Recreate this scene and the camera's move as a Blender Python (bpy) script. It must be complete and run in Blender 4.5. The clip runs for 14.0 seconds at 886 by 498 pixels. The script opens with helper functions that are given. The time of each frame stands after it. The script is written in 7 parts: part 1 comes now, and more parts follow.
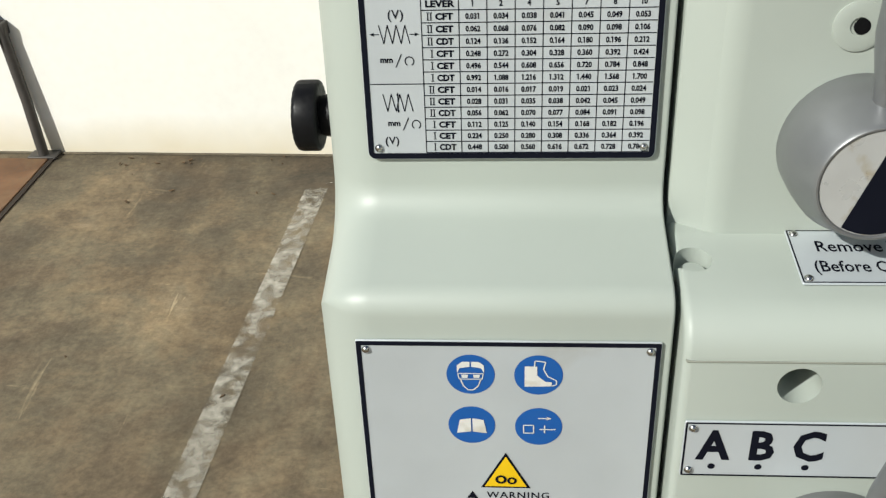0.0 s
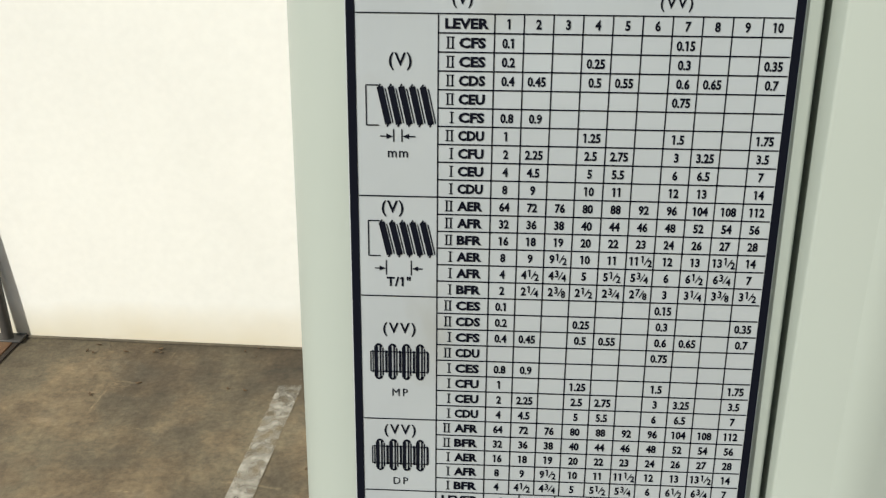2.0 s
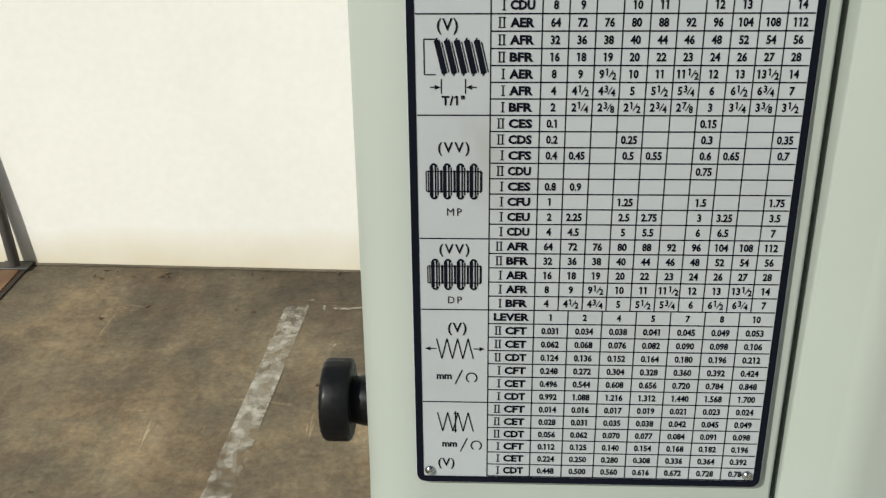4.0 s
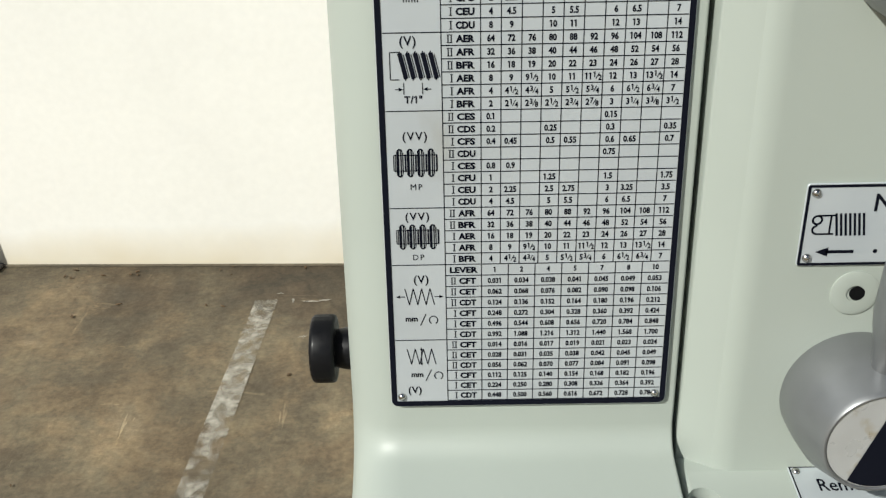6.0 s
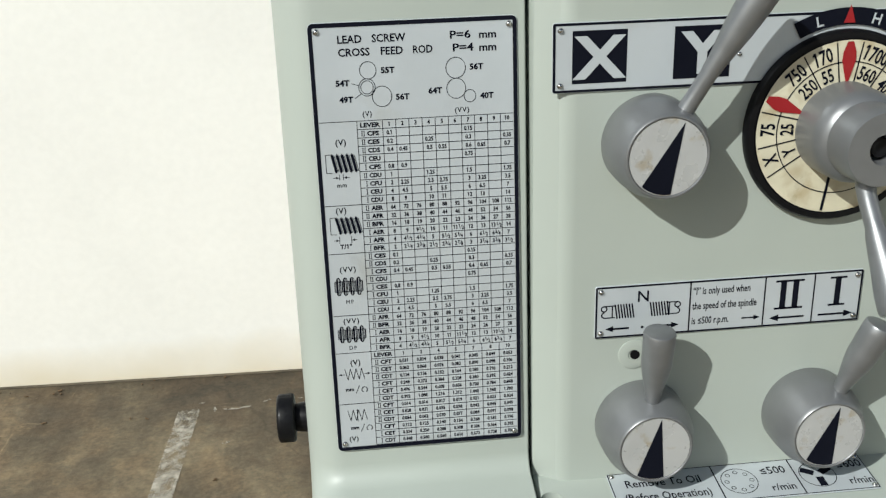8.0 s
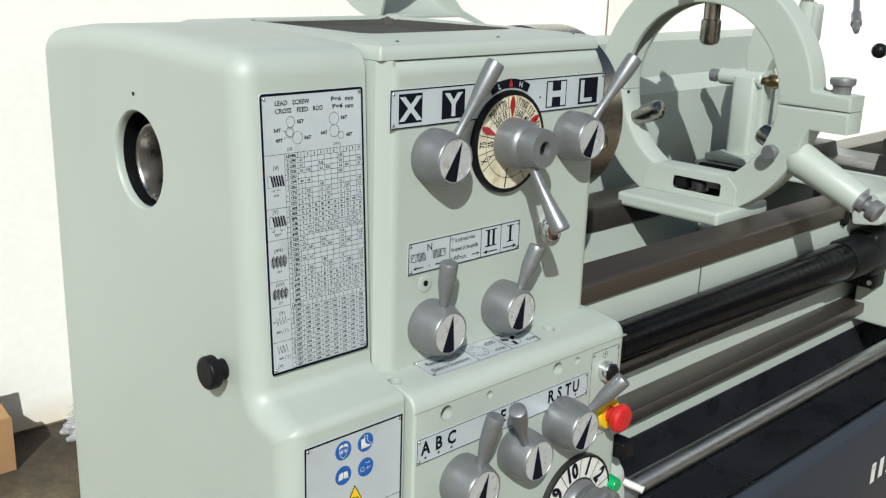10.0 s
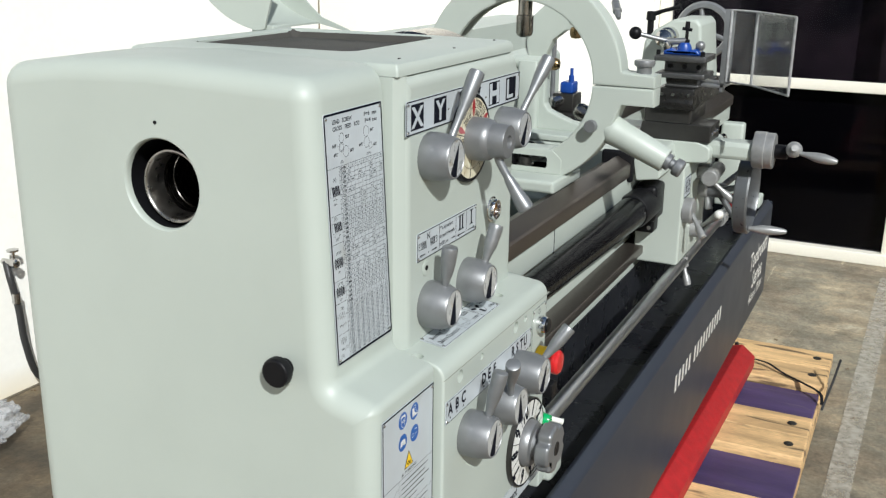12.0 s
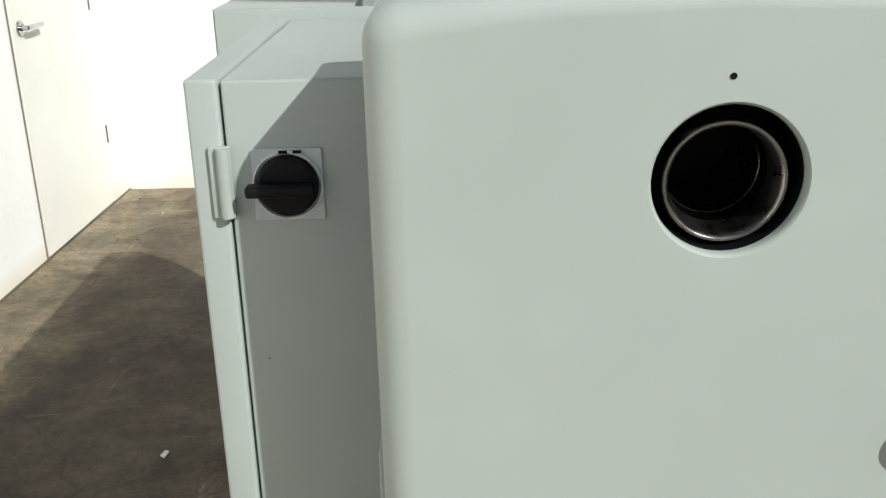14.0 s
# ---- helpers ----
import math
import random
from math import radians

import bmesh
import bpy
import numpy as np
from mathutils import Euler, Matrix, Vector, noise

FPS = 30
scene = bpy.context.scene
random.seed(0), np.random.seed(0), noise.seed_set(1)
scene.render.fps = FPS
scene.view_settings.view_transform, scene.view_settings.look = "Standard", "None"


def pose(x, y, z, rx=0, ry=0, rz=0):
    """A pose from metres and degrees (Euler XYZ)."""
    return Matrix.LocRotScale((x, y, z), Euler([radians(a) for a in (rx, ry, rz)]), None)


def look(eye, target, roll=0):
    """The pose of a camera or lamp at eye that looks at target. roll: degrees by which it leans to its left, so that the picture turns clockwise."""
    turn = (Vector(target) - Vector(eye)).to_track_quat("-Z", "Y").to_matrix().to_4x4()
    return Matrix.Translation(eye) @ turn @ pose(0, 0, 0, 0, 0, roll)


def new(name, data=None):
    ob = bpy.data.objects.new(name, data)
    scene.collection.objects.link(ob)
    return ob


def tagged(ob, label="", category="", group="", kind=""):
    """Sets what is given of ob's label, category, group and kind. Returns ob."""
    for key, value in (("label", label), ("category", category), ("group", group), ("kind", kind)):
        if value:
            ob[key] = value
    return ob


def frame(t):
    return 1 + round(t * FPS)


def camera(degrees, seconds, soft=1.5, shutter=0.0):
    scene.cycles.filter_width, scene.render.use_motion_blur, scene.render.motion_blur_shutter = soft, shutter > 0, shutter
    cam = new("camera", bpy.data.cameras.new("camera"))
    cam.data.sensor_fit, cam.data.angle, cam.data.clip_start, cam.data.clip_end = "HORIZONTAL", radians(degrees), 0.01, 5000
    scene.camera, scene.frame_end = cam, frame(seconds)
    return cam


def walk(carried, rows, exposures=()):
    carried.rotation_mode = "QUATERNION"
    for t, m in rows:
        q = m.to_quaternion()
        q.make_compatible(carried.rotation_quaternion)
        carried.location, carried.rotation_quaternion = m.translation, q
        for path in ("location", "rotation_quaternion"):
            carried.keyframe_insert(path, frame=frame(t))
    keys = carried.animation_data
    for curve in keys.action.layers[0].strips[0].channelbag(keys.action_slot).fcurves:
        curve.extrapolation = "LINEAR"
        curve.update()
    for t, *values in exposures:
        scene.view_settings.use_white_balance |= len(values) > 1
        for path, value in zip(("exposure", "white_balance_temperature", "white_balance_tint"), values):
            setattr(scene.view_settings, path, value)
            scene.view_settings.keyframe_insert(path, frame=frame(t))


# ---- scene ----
# ---- camera ----
cam = camera(47.8, 14.0, soft=1.3)
PATH = [
    (0, (0.069, -0.443, 1.464), (-0.073, 1.263, 0.43), -2.3),
    (0.5, (0.045, -0.355, 1.441), (-0.067, 1.353, 0.405), -1.6),
    (1, (0.042, -0.317, 1.449), (-0.081, 1.412, 0.451), -0.8),
    (1.5, (0.04, -0.3, 1.491), (-0.086, 1.469, 0.566), -1.3),
    (2, (0.044, -0.299, 1.546), (-0.052, 1.549, 0.788), 0.3),
    (2.5, (0.052, -0.286, 1.604), (-0.041, 1.609, 0.972), -0.0),
    (3, (0.036, -0.293, 1.571), (-0.02, 1.558, 0.816), 0.5),
    (3.2, (0.032, -0.31, 1.531), (-0.046, 1.513, 0.713), 0.2),
    (5.5, (0.023, -0.347, 1.51), (-0.04, 1.434, 0.602), -2.1),
    (6, (0.029, -0.423, 1.548), (0.013, 1.367, 0.655), -1.2),
    (6.5, (0.031, -0.492, 1.593), (0.07, 1.296, 0.698), -1.0),
    (7, (0.03, -0.542, 1.624), (0.108, 1.278, 0.8), -1.3),
    (7.5, (0.026, -0.578, 1.647), (0.149, 1.275, 0.904), -1.2),
    (8, (0.018, -0.655, 1.654), (0.197, 1.206, 0.945), -1.8),
    (8.5, (-0.032, -0.798, 1.652), (0.314, 1.059, 0.995), -2.0),
    (9, (-0.203, -0.865, 1.68), (0.554, 0.883, 1.073), -0.5),
    (9.2, (-0.283, -0.876, 1.684), (0.637, 0.801, 1.101), 0.3),
    (11.3, (-0.966, -0.849, 1.738), (0.659, 0.172, 1.174), 0.1),
    (11.6, (-1.005, -0.756, 1.723), (0.672, 0.188, 1.178), -0.7),
    (12, (-0.987, -0.617, 1.755), (0.738, 0.211, 1.173), 0.8),
    (12.3, (-0.939, -0.49, 1.757), (0.827, 0.242, 1.169), 1.9),
    (12.5, (-0.918, -0.391, 1.759), (0.88, 0.262, 1.175), 1.9),
    (12.8, (-0.874, -0.239, 1.724), (0.974, 0.278, 1.16), 1.2),
    (13, (-0.854, -0.131, 1.701), (1.019, 0.288, 1.138), 0.1),
    (13.3, (-0.851, 0.087, 1.69), (1.045, 0.325, 1.097), -1.5),
    (13.6, (-0.849, 0.257, 1.709), (1.024, 0.442, 1.031), -1.1),
    (13.8, (-0.808, 0.345, 1.697), (1.062, 0.485, 1.0), -1.3),
    (14, (-0.75, 0.447, 1.674), (1.128, 0.48, 0.987), -1.5),
]
walk(cam, [(t, look(eye, target, roll)) for t, eye, target, roll in PATH],
     exposures=[(0, 0.0, 6700, 4), (0.5, -0.10, 6780, 4), (1.0, -0.10, 6750, 4), (1.5, -0.15, 6800, 4), (2.0, -0.12, 6800, 4), (2.5, -0.13, 6750, 4), (3.0, -0.30, 6800, 4), (5.5, -0.08, 6700, 4), (6.5, -0.12, 6700, 4), (7.5, -0.13, 6500, 4), (8.0, -0.13, 6500, 4), (9.2, -0.07, 6450, 4), (11.3, 0.06, 6350, 5), (12.8, 0.08, 6350, 7), (13.5, 0.0, 6350, 7), (14.0, -0.10, 6350, 7)])

# ---- light ----
SUN_WAY = Vector((1.08, 1.0, -1.08)).normalized()
world = bpy.data.worlds.new("sky")
scene.world = world
world.use_nodes = True
wn = world.node_tree.nodes
sky = wn.new("ShaderNodeTexSky")
sky.sky_type, sky.sun_disc = "NISHITA", False
sky.sun_elevation = math.asin(-SUN_WAY.z)
sky.sun_rotation = math.atan2(-SUN_WAY.x, -SUN_WAY.y)
sky.air_density, sky.dust_density = 1.0, 1.5
world.node_tree.links.new(sky.outputs[0], wn["Background"].inputs[0])
wn["Background"].inputs[1].default_value = 0.072
sun_data = bpy.data.lights.new("sun", "SUN")
sun_data.energy, sun_data.angle, sun_data.color = 4.5, radians(0.53), (1.0, 0.993, 0.985)
sun = new("sun", sun_data)
sun.rotation_euler = SUN_WAY.to_track_quat("-Z", "Y").to_euler()


# ---- materials ----
def mat(name, colour, rough=0.5, metal=0.0, vary=0.08, scale=3.0, fine=60.0, bump=0.1, dist=0.001, stain=None, stain_at=(0.55, 0.75), stain_scale=2.0, spec=0.5, coat=0.0, rvary=0.1, stretch=(1, 1, 1)):
    """Base colour varied by coarse and fine noise, stains of another colour, and a fine relief."""
    m = bpy.data.materials.new(name)
    m.use_nodes = True
    nt = m.node_tree
    b = nt.nodes["Principled BSDF"]
    b.inputs["Metallic"].default_value, b.inputs["Specular IOR Level"].default_value = metal, spec
    b.inputs["Coat Weight"].default_value = coat
    b.inputs["Coat Roughness"].default_value = 0.15
    tc = nt.nodes.new("ShaderNodeTexCoord")
    mp = nt.nodes.new("ShaderNodeMapping")
    mp.inputs["Scale"].default_value = stretch
    nt.links.new(tc.outputs["Object"], mp.inputs[0])

    def noise_node(s, detail=4.0, distort=0.0):
        n = nt.nodes.new("ShaderNodeTexNoise")
        n.inputs["Scale"].default_value, n.inputs["Detail"].default_value, n.inputs["Distortion"].default_value = s, detail, distort
        nt.links.new(mp.outputs[0], n.inputs["Vector"])
        return n

    def span(src, lo, hi, a=0.0, c=1.0):
        r = nt.nodes.new("ShaderNodeMapRange")
        for k, v in zip(("From Min", "From Max", "To Min", "To Max"), (lo, hi, a, c)):
            r.inputs[k].default_value = v
        nt.links.new(src, r.inputs[0])
        return r.outputs[0]

    coarse, tiny = noise_node(scale), noise_node(fine, 5.0)
    hsv = nt.nodes.new("ShaderNodeHueSaturation")
    hsv.inputs["Color"].default_value = (*colour, 1)
    add = nt.nodes.new("ShaderNodeMath")
    add.operation = "MULTIPLY"
    nt.links.new(span(coarse.outputs[0], 0.3, 0.7, 1 - vary, 1 + vary), add.inputs[0])
    nt.links.new(span(tiny.outputs[0], 0.3, 0.7, 1 - vary * 0.6, 1 + vary * 0.6), add.inputs[1])
    nt.links.new(add.outputs[0], hsv.inputs["Value"])
    colour_out = hsv.outputs[0]
    if stain:
        mix = nt.nodes.new("ShaderNodeMix")
        mix.data_type = "RGBA"
        nt.links.new(span(noise_node(stain_scale, 6.0, 0.4).outputs[0], *stain_at), mix.inputs[0])
        nt.links.new(colour_out, mix.inputs[6])
        mix.inputs[7].default_value = (*stain, 1)
        colour_out = mix.outputs[2]
    nt.links.new(colour_out, b.inputs["Base Color"])
    nt.links.new(span(tiny.outputs[0], 0.3, 0.7, max(rough - rvary, 0.02), min(rough + rvary, 1)), b.inputs["Roughness"])
    if bump:
        bp = nt.nodes.new("ShaderNodeBump")
        bp.inputs["Strength"].default_value, bp.inputs["Distance"].default_value = bump, dist
        nt.links.new(tiny.outputs[0], bp.inputs["Height"])
        nt.links.new(bp.outputs[0], b.inputs["Normal"])
    return m


PAINT = mat("machine_paint", (0.39, 0.427, 0.386), 0.46, vary=0.02, scale=4, fine=14, bump=0.03, dist=0.004, coat=0.0, rvary=0.04)
HUB = mat("silver_hub_paint", (0.225, 0.23, 0.235), 0.40, 0.55, vary=0.05, scale=30, fine=90, bump=0.03, dist=0.0004, rvary=0.03)
LEVER = mat("brushed_aluminium", (0.245, 0.252, 0.26), 0.40, 0.65, vary=0.06, scale=40, fine=120, bump=0.02, rvary=0.03, dist=0.0003)
WORN_STEEL = mat("worn_bright_steel", (0.31, 0.31, 0.305), 0.36, 0.45, vary=0.08, scale=30, fine=90, bump=0.03, dist=0.0004, rvary=0.05)
BLACKENED = mat("oiled_black_steel", (0.020, 0.019, 0.018), 0.30, 0.5, vary=0.12, scale=10, fine=60, bump=0.02, dist=0.0004, rvary=0.06)
STEEL = mat("turned_steel", (0.50, 0.49, 0.47), 0.2, 1.0, vary=0.06, scale=20, fine=40, bump=0.0, rvary=0.03)
CHUCK = mat("oiled_chuck_steel", (0.36, 0.32, 0.275), 0.26, 1.0, vary=0.08, scale=10, fine=25, bump=0.0, rvary=0.02)
WAY = mat("oiled_way_steel", (0.118, 0.103, 0.090), 0.32, 0.75, vary=0.03, scale=3, fine=200, bump=0.0, stain=(0.095, 0.073, 0.058), stain_at=(0.45, 0.85), stain_scale=1.6, stretch=(0.4, 1, 1), rvary=0.04)
CHROME = mat("chrome", (0.75, 0.75, 0.75), 0.1, 1.0, vary=0.03, bump=0.0)
DARK_STEEL = mat("blackened_steel", (0.055, 0.053, 0.050), 0.34, 0.7, vary=0.10, scale=10, fine=60, bump=0.02, dist=0.0004, rvary=0.05)
# black plastic, also the painted darkness of holes and gaps
BLACK = mat("black_plastic_and_hollows", (0.006, 0.006, 0.007), 0.42, vary=0.2, fine=300, bump=0.05, dist=0.0004, spec=0.18)
RUBBER = mat("dark_rubber_mat", (0.045, 0.042, 0.036), 0.75, vary=0.25, scale=10, fine=400, bump=0.4, dist=0.001)
PANEL = mat("charcoal_paint", (0.030, 0.035, 0.047), 0.42, vary=0.04, scale=2, fine=8, bump=0.0, coat=0.0, rvary=0.02, spec=0.18)
PLATE = mat("anodised_plate", (0.53, 0.57, 0.595), 0.40, 0.25, vary=0.03, scale=25, fine=30, bump=0.0, rvary=0.03, stain=(0.40, 0.40, 0.36), stain_at=(0.6, 0.9), stain_scale=18)
INK = mat("black_ink", (0.006, 0.007, 0.013), 0.6, vary=0.1, bump=0.0, spec=0.06)
WHITE = mat("white_enamel", (0.66, 0.655, 0.62), 0.35, vary=0.06, stain=(0.40, 0.35, 0.25), stain_at=(0.55, 0.8), stain_scale=60, bump=0.0)
CREAM = mat("yellowed_dial_face", (0.60, 0.56, 0.42), 0.35, vary=0.08, scale=30, stain=(0.42, 0.34, 0.2), stain_at=(0.5, 0.75), stain_scale=50, bump=0.0)
DISC = mat("pointer_disc_foil", (0.50, 0.51, 0.51), 0.30, 0.25, vary=0.05, scale=40, stain=(0.36, 0.30, 0.20), stain_at=(0.58, 0.75), stain_scale=70, bump=0.0, coat=0.8)
RED = mat("red_enamel", (0.50, 0.014, 0.016), 0.35, vary=0.10, bump=0.0)
SIGN_BLUE = mat("sign_blue", (0.008, 0.09, 0.34), 0.4, vary=0.05, bump=0.0)
SIGN_YELLOW = mat("sign_yellow", (0.78, 0.5, 0.01), 0.4, vary=0.05, bump=0.0)
GREEN = mat("green_lens", (0.01, 0.32, 0.10), 0.2, vary=0.05, bump=0.0, coat=0.4)
TOOL_BLUE = mat("blue_paint", (0.008, 0.05, 0.26), 0.35, vary=0.1, bump=0.03)
BRASS = mat("brass", (0.33, 0.235, 0.12), 0.3, 1.0, vary=0.1, bump=0.02)
RED_BEAM = mat("red_rough_paint", (0.34, 0.008, 0.011), 0.6, vary=0.16, scale=30, fine=220, bump=0.5, dist=0.0016)
PINE = mat("pallet_pine", (0.57, 0.375, 0.18), 0.7, vary=0.30, scale=6, fine=60, bump=0.4, dist=0.0015, stain=(0.13, 0.085, 0.045), stain_at=(0.57, 0.66), stain_scale=7, stretch=(3, 0.45, 3))
PURPLE = mat("purple_board_paint", (0.055, 0.035, 0.10), 0.6, vary=0.25, scale=6, fine=60, bump=0.3, dist=0.001, stain=(0.12, 0.09, 0.13), stain_at=(0.6, 0.8), stain_scale=9, stretch=(3, 0.5, 3))
CARDBOARD = mat("cardboard", (0.33, 0.195, 0.09), 0.8, vary=0.1, fine=120, bump=0.15)
WALL = mat("cream_wall_paint", (0.90, 0.885, 0.83), 0.7, vary=0.03, scale=1.5, fine=40, bump=0.12, dist=0.002, stain=(0.76, 0.68, 0.50), stain_at=(0.66, 0.95), stain_scale=0.8)
FRAME_WHITE = mat("white_frame_paint", (0.74, 0.71, 0.62), 0.45, vary=0.04, fine=80, bump=0.05)
DOOR_PAINT = mat("door_paint", (0.80, 0.78, 0.70), 0.5, vary=0.03, fine=60, bump=0.06)
CLEAR_WRAP = mat("crumpled_plastic_wrap", (0.55, 0.56, 0.57), 0.07, vary=0.3, scale=14, fine=22, bump=0.8, dist=0.02)
CLEAR_WRAP.node_tree.nodes["Principled BSDF"].inputs["Alpha"].default_value = 0.42
HOSE = mat("black_hose_rubber", (0.02, 0.02, 0.02), 0.5, vary=0.2, bump=0.1)
RUST = mat("rusty_steel_plate", (0.165, 0.085, 0.042), 0.75, 0.2, vary=0.3, scale=6, fine=90, bump=0.4, stain=(0.23, 0.15, 0.08), stain_at=(0.5, 0.7), stain_scale=5)
PIPE = mat("dark_grey_pipe", (0.07, 0.065, 0.06), 0.5, 0.3, vary=0.2, bump=0.15)


def ground_mat():
    m = bpy.data.materials.new("stained_concrete")
    m.use_nodes = True
    nt = m.node_tree
    b = nt.nodes["Principled BSDF"]
    tc = nt.nodes.new("ShaderNodeTexCoord")

    def nz(s, d=6.0, dis=0.0, off=0.0, stretch=(1, 1, 1)):
        mp = nt.nodes.new("ShaderNodeMapping")
        mp.inputs["Scale"].default_value = stretch
        mp.inputs["Location"].default_value = (off, off * 0.7, 0)
        n = nt.nodes.new("ShaderNodeTexNoise")
        n.inputs["Scale"].default_value, n.inputs["Detail"].default_value, n.inputs["Distortion"].default_value = s, d, dis
        n.inputs["Roughness"].default_value = 0.66
        nt.links.new(tc.outputs["Object"], mp.inputs[0])
        nt.links.new(mp.outputs[0], n.inputs["Vector"])
        return n.outputs[0]

    def ramp(src, *stops):
        r = nt.nodes.new("ShaderNodeValToRGB")
        r.color_ramp.elements[0].position, r.color_ramp.elements[0].color = stops[0][0], (*stops[0][1], 1)
        r.color_ramp.elements[1].position, r.color_ramp.elements[1].color = stops[-1][0], (*stops[-1][1], 1)
        for p, c in stops[1:-1]:
            r.color_ramp.elements.new(p).color = (*c, 1)
        nt.links.new(src, r.inputs[0])
        return r.outputs[0]

    def mixed(kind, fac, a, c):
        x = nt.nodes.new("ShaderNodeMix")
        x.data_type, x.blend_type = "RGBA", kind
        x.inputs[0].default_value = fac
        nt.links.new(a, x.inputs[6])
        nt.links.new(c, x.inputs[7])
        return x.outputs[2]

    base = ramp(nz(1.5, 12, 0.2), (0.32, (0.060, 0.050, 0.036)), (0.42, (0.112, 0.089, 0.061)), (0.50, (0.108, 0.094, 0.068)), (0.58, (0.142, 0.112, 0.074)), (0.68, (0.172, 0.152, 0.114)))
    blot = ramp(nz(5.0, 14, 0.3, 3.1), (0.30, (0.66, 0.66, 0.65)), (0.5, (1.0, 0.99, 0.97)), (0.70, (1.26, 1.25, 1.20)))
    grit = ramp(nz(70, 8, 0.0, 5.0), (0.28, (0.74, 0.74, 0.74)), (0.72, (1.26, 1.26, 1.26)))
    speck = ramp(nz(26, 10, 0.2, 7.3), (0.32, (0.80, 0.79, 0.77)), (0.5, (1.0, 1.0, 1.0)), (0.68, (1.2, 1.2, 1.18)))
    streak = ramp(nz(2.2, 12, 0.3, 2.6, (1.9, 0.45, 1)), (0.34, (0.72, 0.70, 0.68)), (0.5, (1.0, 1.0, 1.0)), (0.66, (1.22, 1.22, 1.2)))
    # scuffed pale patches, and bare pale concrete towards the glazing
    pale = ramp(nz(2.6, 14, 0.5, 9.0), (0.50, (1.0, 1.0, 1.0)), (0.60, (1.28, 1.28, 1.27)), (0.70, (1.65, 1.66, 1.66)))
    wob = nt.nodes.new("ShaderNodeMath")
    wob.operation = "MULTIPLY_ADD"
    nt.links.new(nz(0.9, 10, 0.4, 1.7), wob.inputs[0])
    wob.inputs[1].default_value = 2.4

    def along(cx, cy):
        d = nt.nodes.new("ShaderNodeVectorMath")
        d.operation = "DOT_PRODUCT"
        nt.links.new(tc.outputs["Object"], d.inputs[0])
        d.inputs[1].default_value = (cx, cy, 0.0)
        return d.outputs["Value"]

    nt.links.new(along(1.0, -1.0), wob.inputs[2])
    # damp brown band along the wall, with a wavy edge
    wet = nt.nodes.new("ShaderNodeMath")
    wet.operation = "MULTIPLY_ADD"
    nt.links.new(nz(2.4, 10, 0.4, 4.2), wet.inputs[0])
    wet.inputs[1].default_value = 1.3
    nt.links.new(along(0.40, 1.0), wet.inputs[2])
    damp_at = nt.nodes.new("ShaderNodeMapRange")
    for k, v in zip(("From Min", "From Max", "To Min", "To Max"), (2.3, 3.1, 0.0, 1.0)):
        damp_at.inputs[k].default_value = v
    nt.links.new(wet.outputs[0], damp_at.inputs[0])
    shade = nt.nodes.new("ShaderNodeMapRange")
    for k, v in zip(("From Min", "From Max", "To Min", "To Max"), (2.2, 4.9, 0.0, 1.0)):
        shade.inputs[k].default_value = v
    nt.links.new(wob.outputs[0], shade.inputs[0])
    east = ramp(shade.outputs[0], (0.0, (1.0, 1.0, 1.0)), (1.0, (1.78, 1.86, 1.96)))
    damp = ramp(damp_at.outputs[0], (0.0, (1.16, 1.08, 0.96)), (0.6, (0.74, 0.69, 0.62)), (1.0, (0.46, 0.43, 0.39)))
    # a wet stain over the ground behind the lathe, ending in a wavy rim; past it the sunlit strip before the wall is
    # painted paler
    rim = nt.nodes.new("ShaderNodeMath")
    rim.operation = "MULTIPLY_ADD"
    nt.links.new(nz(1.7, 8, 0.6, 6.4), rim.inputs[0])
    rim.inputs[1].default_value = 1.1
    nt.links.new(along(-0.02, 1.0), rim.inputs[2])
    stain_at = nt.nodes.new("ShaderNodeMapRange")
    for k, v in zip(("From Min", "From Max", "To Min", "To Max"), (1.2, 3.4, 0.0, 1.0)):
        stain_at.inputs[k].default_value = v
    nt.links.new(rim.outputs[0], stain_at.inputs[0])
    reach = nt.nodes.new("ShaderNodeMapRange")
    for k, v in zip(("From Min", "From Max", "To Min", "To Max"), (1.2, 2.2, 0.0, 1.0)):
        reach.inputs[k].default_value = v
    nt.links.new(along(1.0, 0.0), reach.inputs[0])
    soaked_and_sunlit = ramp(stain_at.outputs[0], (0.0, (1.0, 1.0, 1.0)), (0.25, (0.72, 0.68, 0.63)), (0.58, (0.56, 0.52, 0.47)), (0.68, (1.2, 1.18, 1.10)), (0.85, (1.9, 1.88, 1.8)), (1.0, (2.2, 2.2, 2.1)))
    plain = nt.nodes.new("ShaderNodeMix")
    plain.data_type = "RGBA"
    nt.links.new(damp, plain.inputs[6])
    nt.links.new(reach.outputs[0], plain.inputs[0])
    nt.links.new(soaked_and_sunlit, plain.inputs[7])
    out = mixed("MULTIPLY", 1.0, mixed("MULTIPLY", 1.0, mixed("MULTIPLY", 1.0, mixed("MULTIPLY", 1.0, base, blot), grit), pale), east)
    out = mixed("MULTIPLY", 1.0, mixed("MULTIPLY", 1.0, mixed("MULTIPLY", 1.0, out, plain.outputs[2]), speck), streak)
    vor = nt.nodes.new("ShaderNodeTexVoronoi")
    vor.feature = "DISTANCE_TO_EDGE"
    vor.inputs["Scale"].default_value = 0.42
    warp = nt.nodes.new("ShaderNodeVectorMath")
    warp.operation = "MULTIPLY_ADD"
    nzc = nt.nodes.new("ShaderNodeTexNoise")
    nzc.inputs["Scale"].default_value, nzc.inputs["Detail"].default_value = 3.0, 8.0
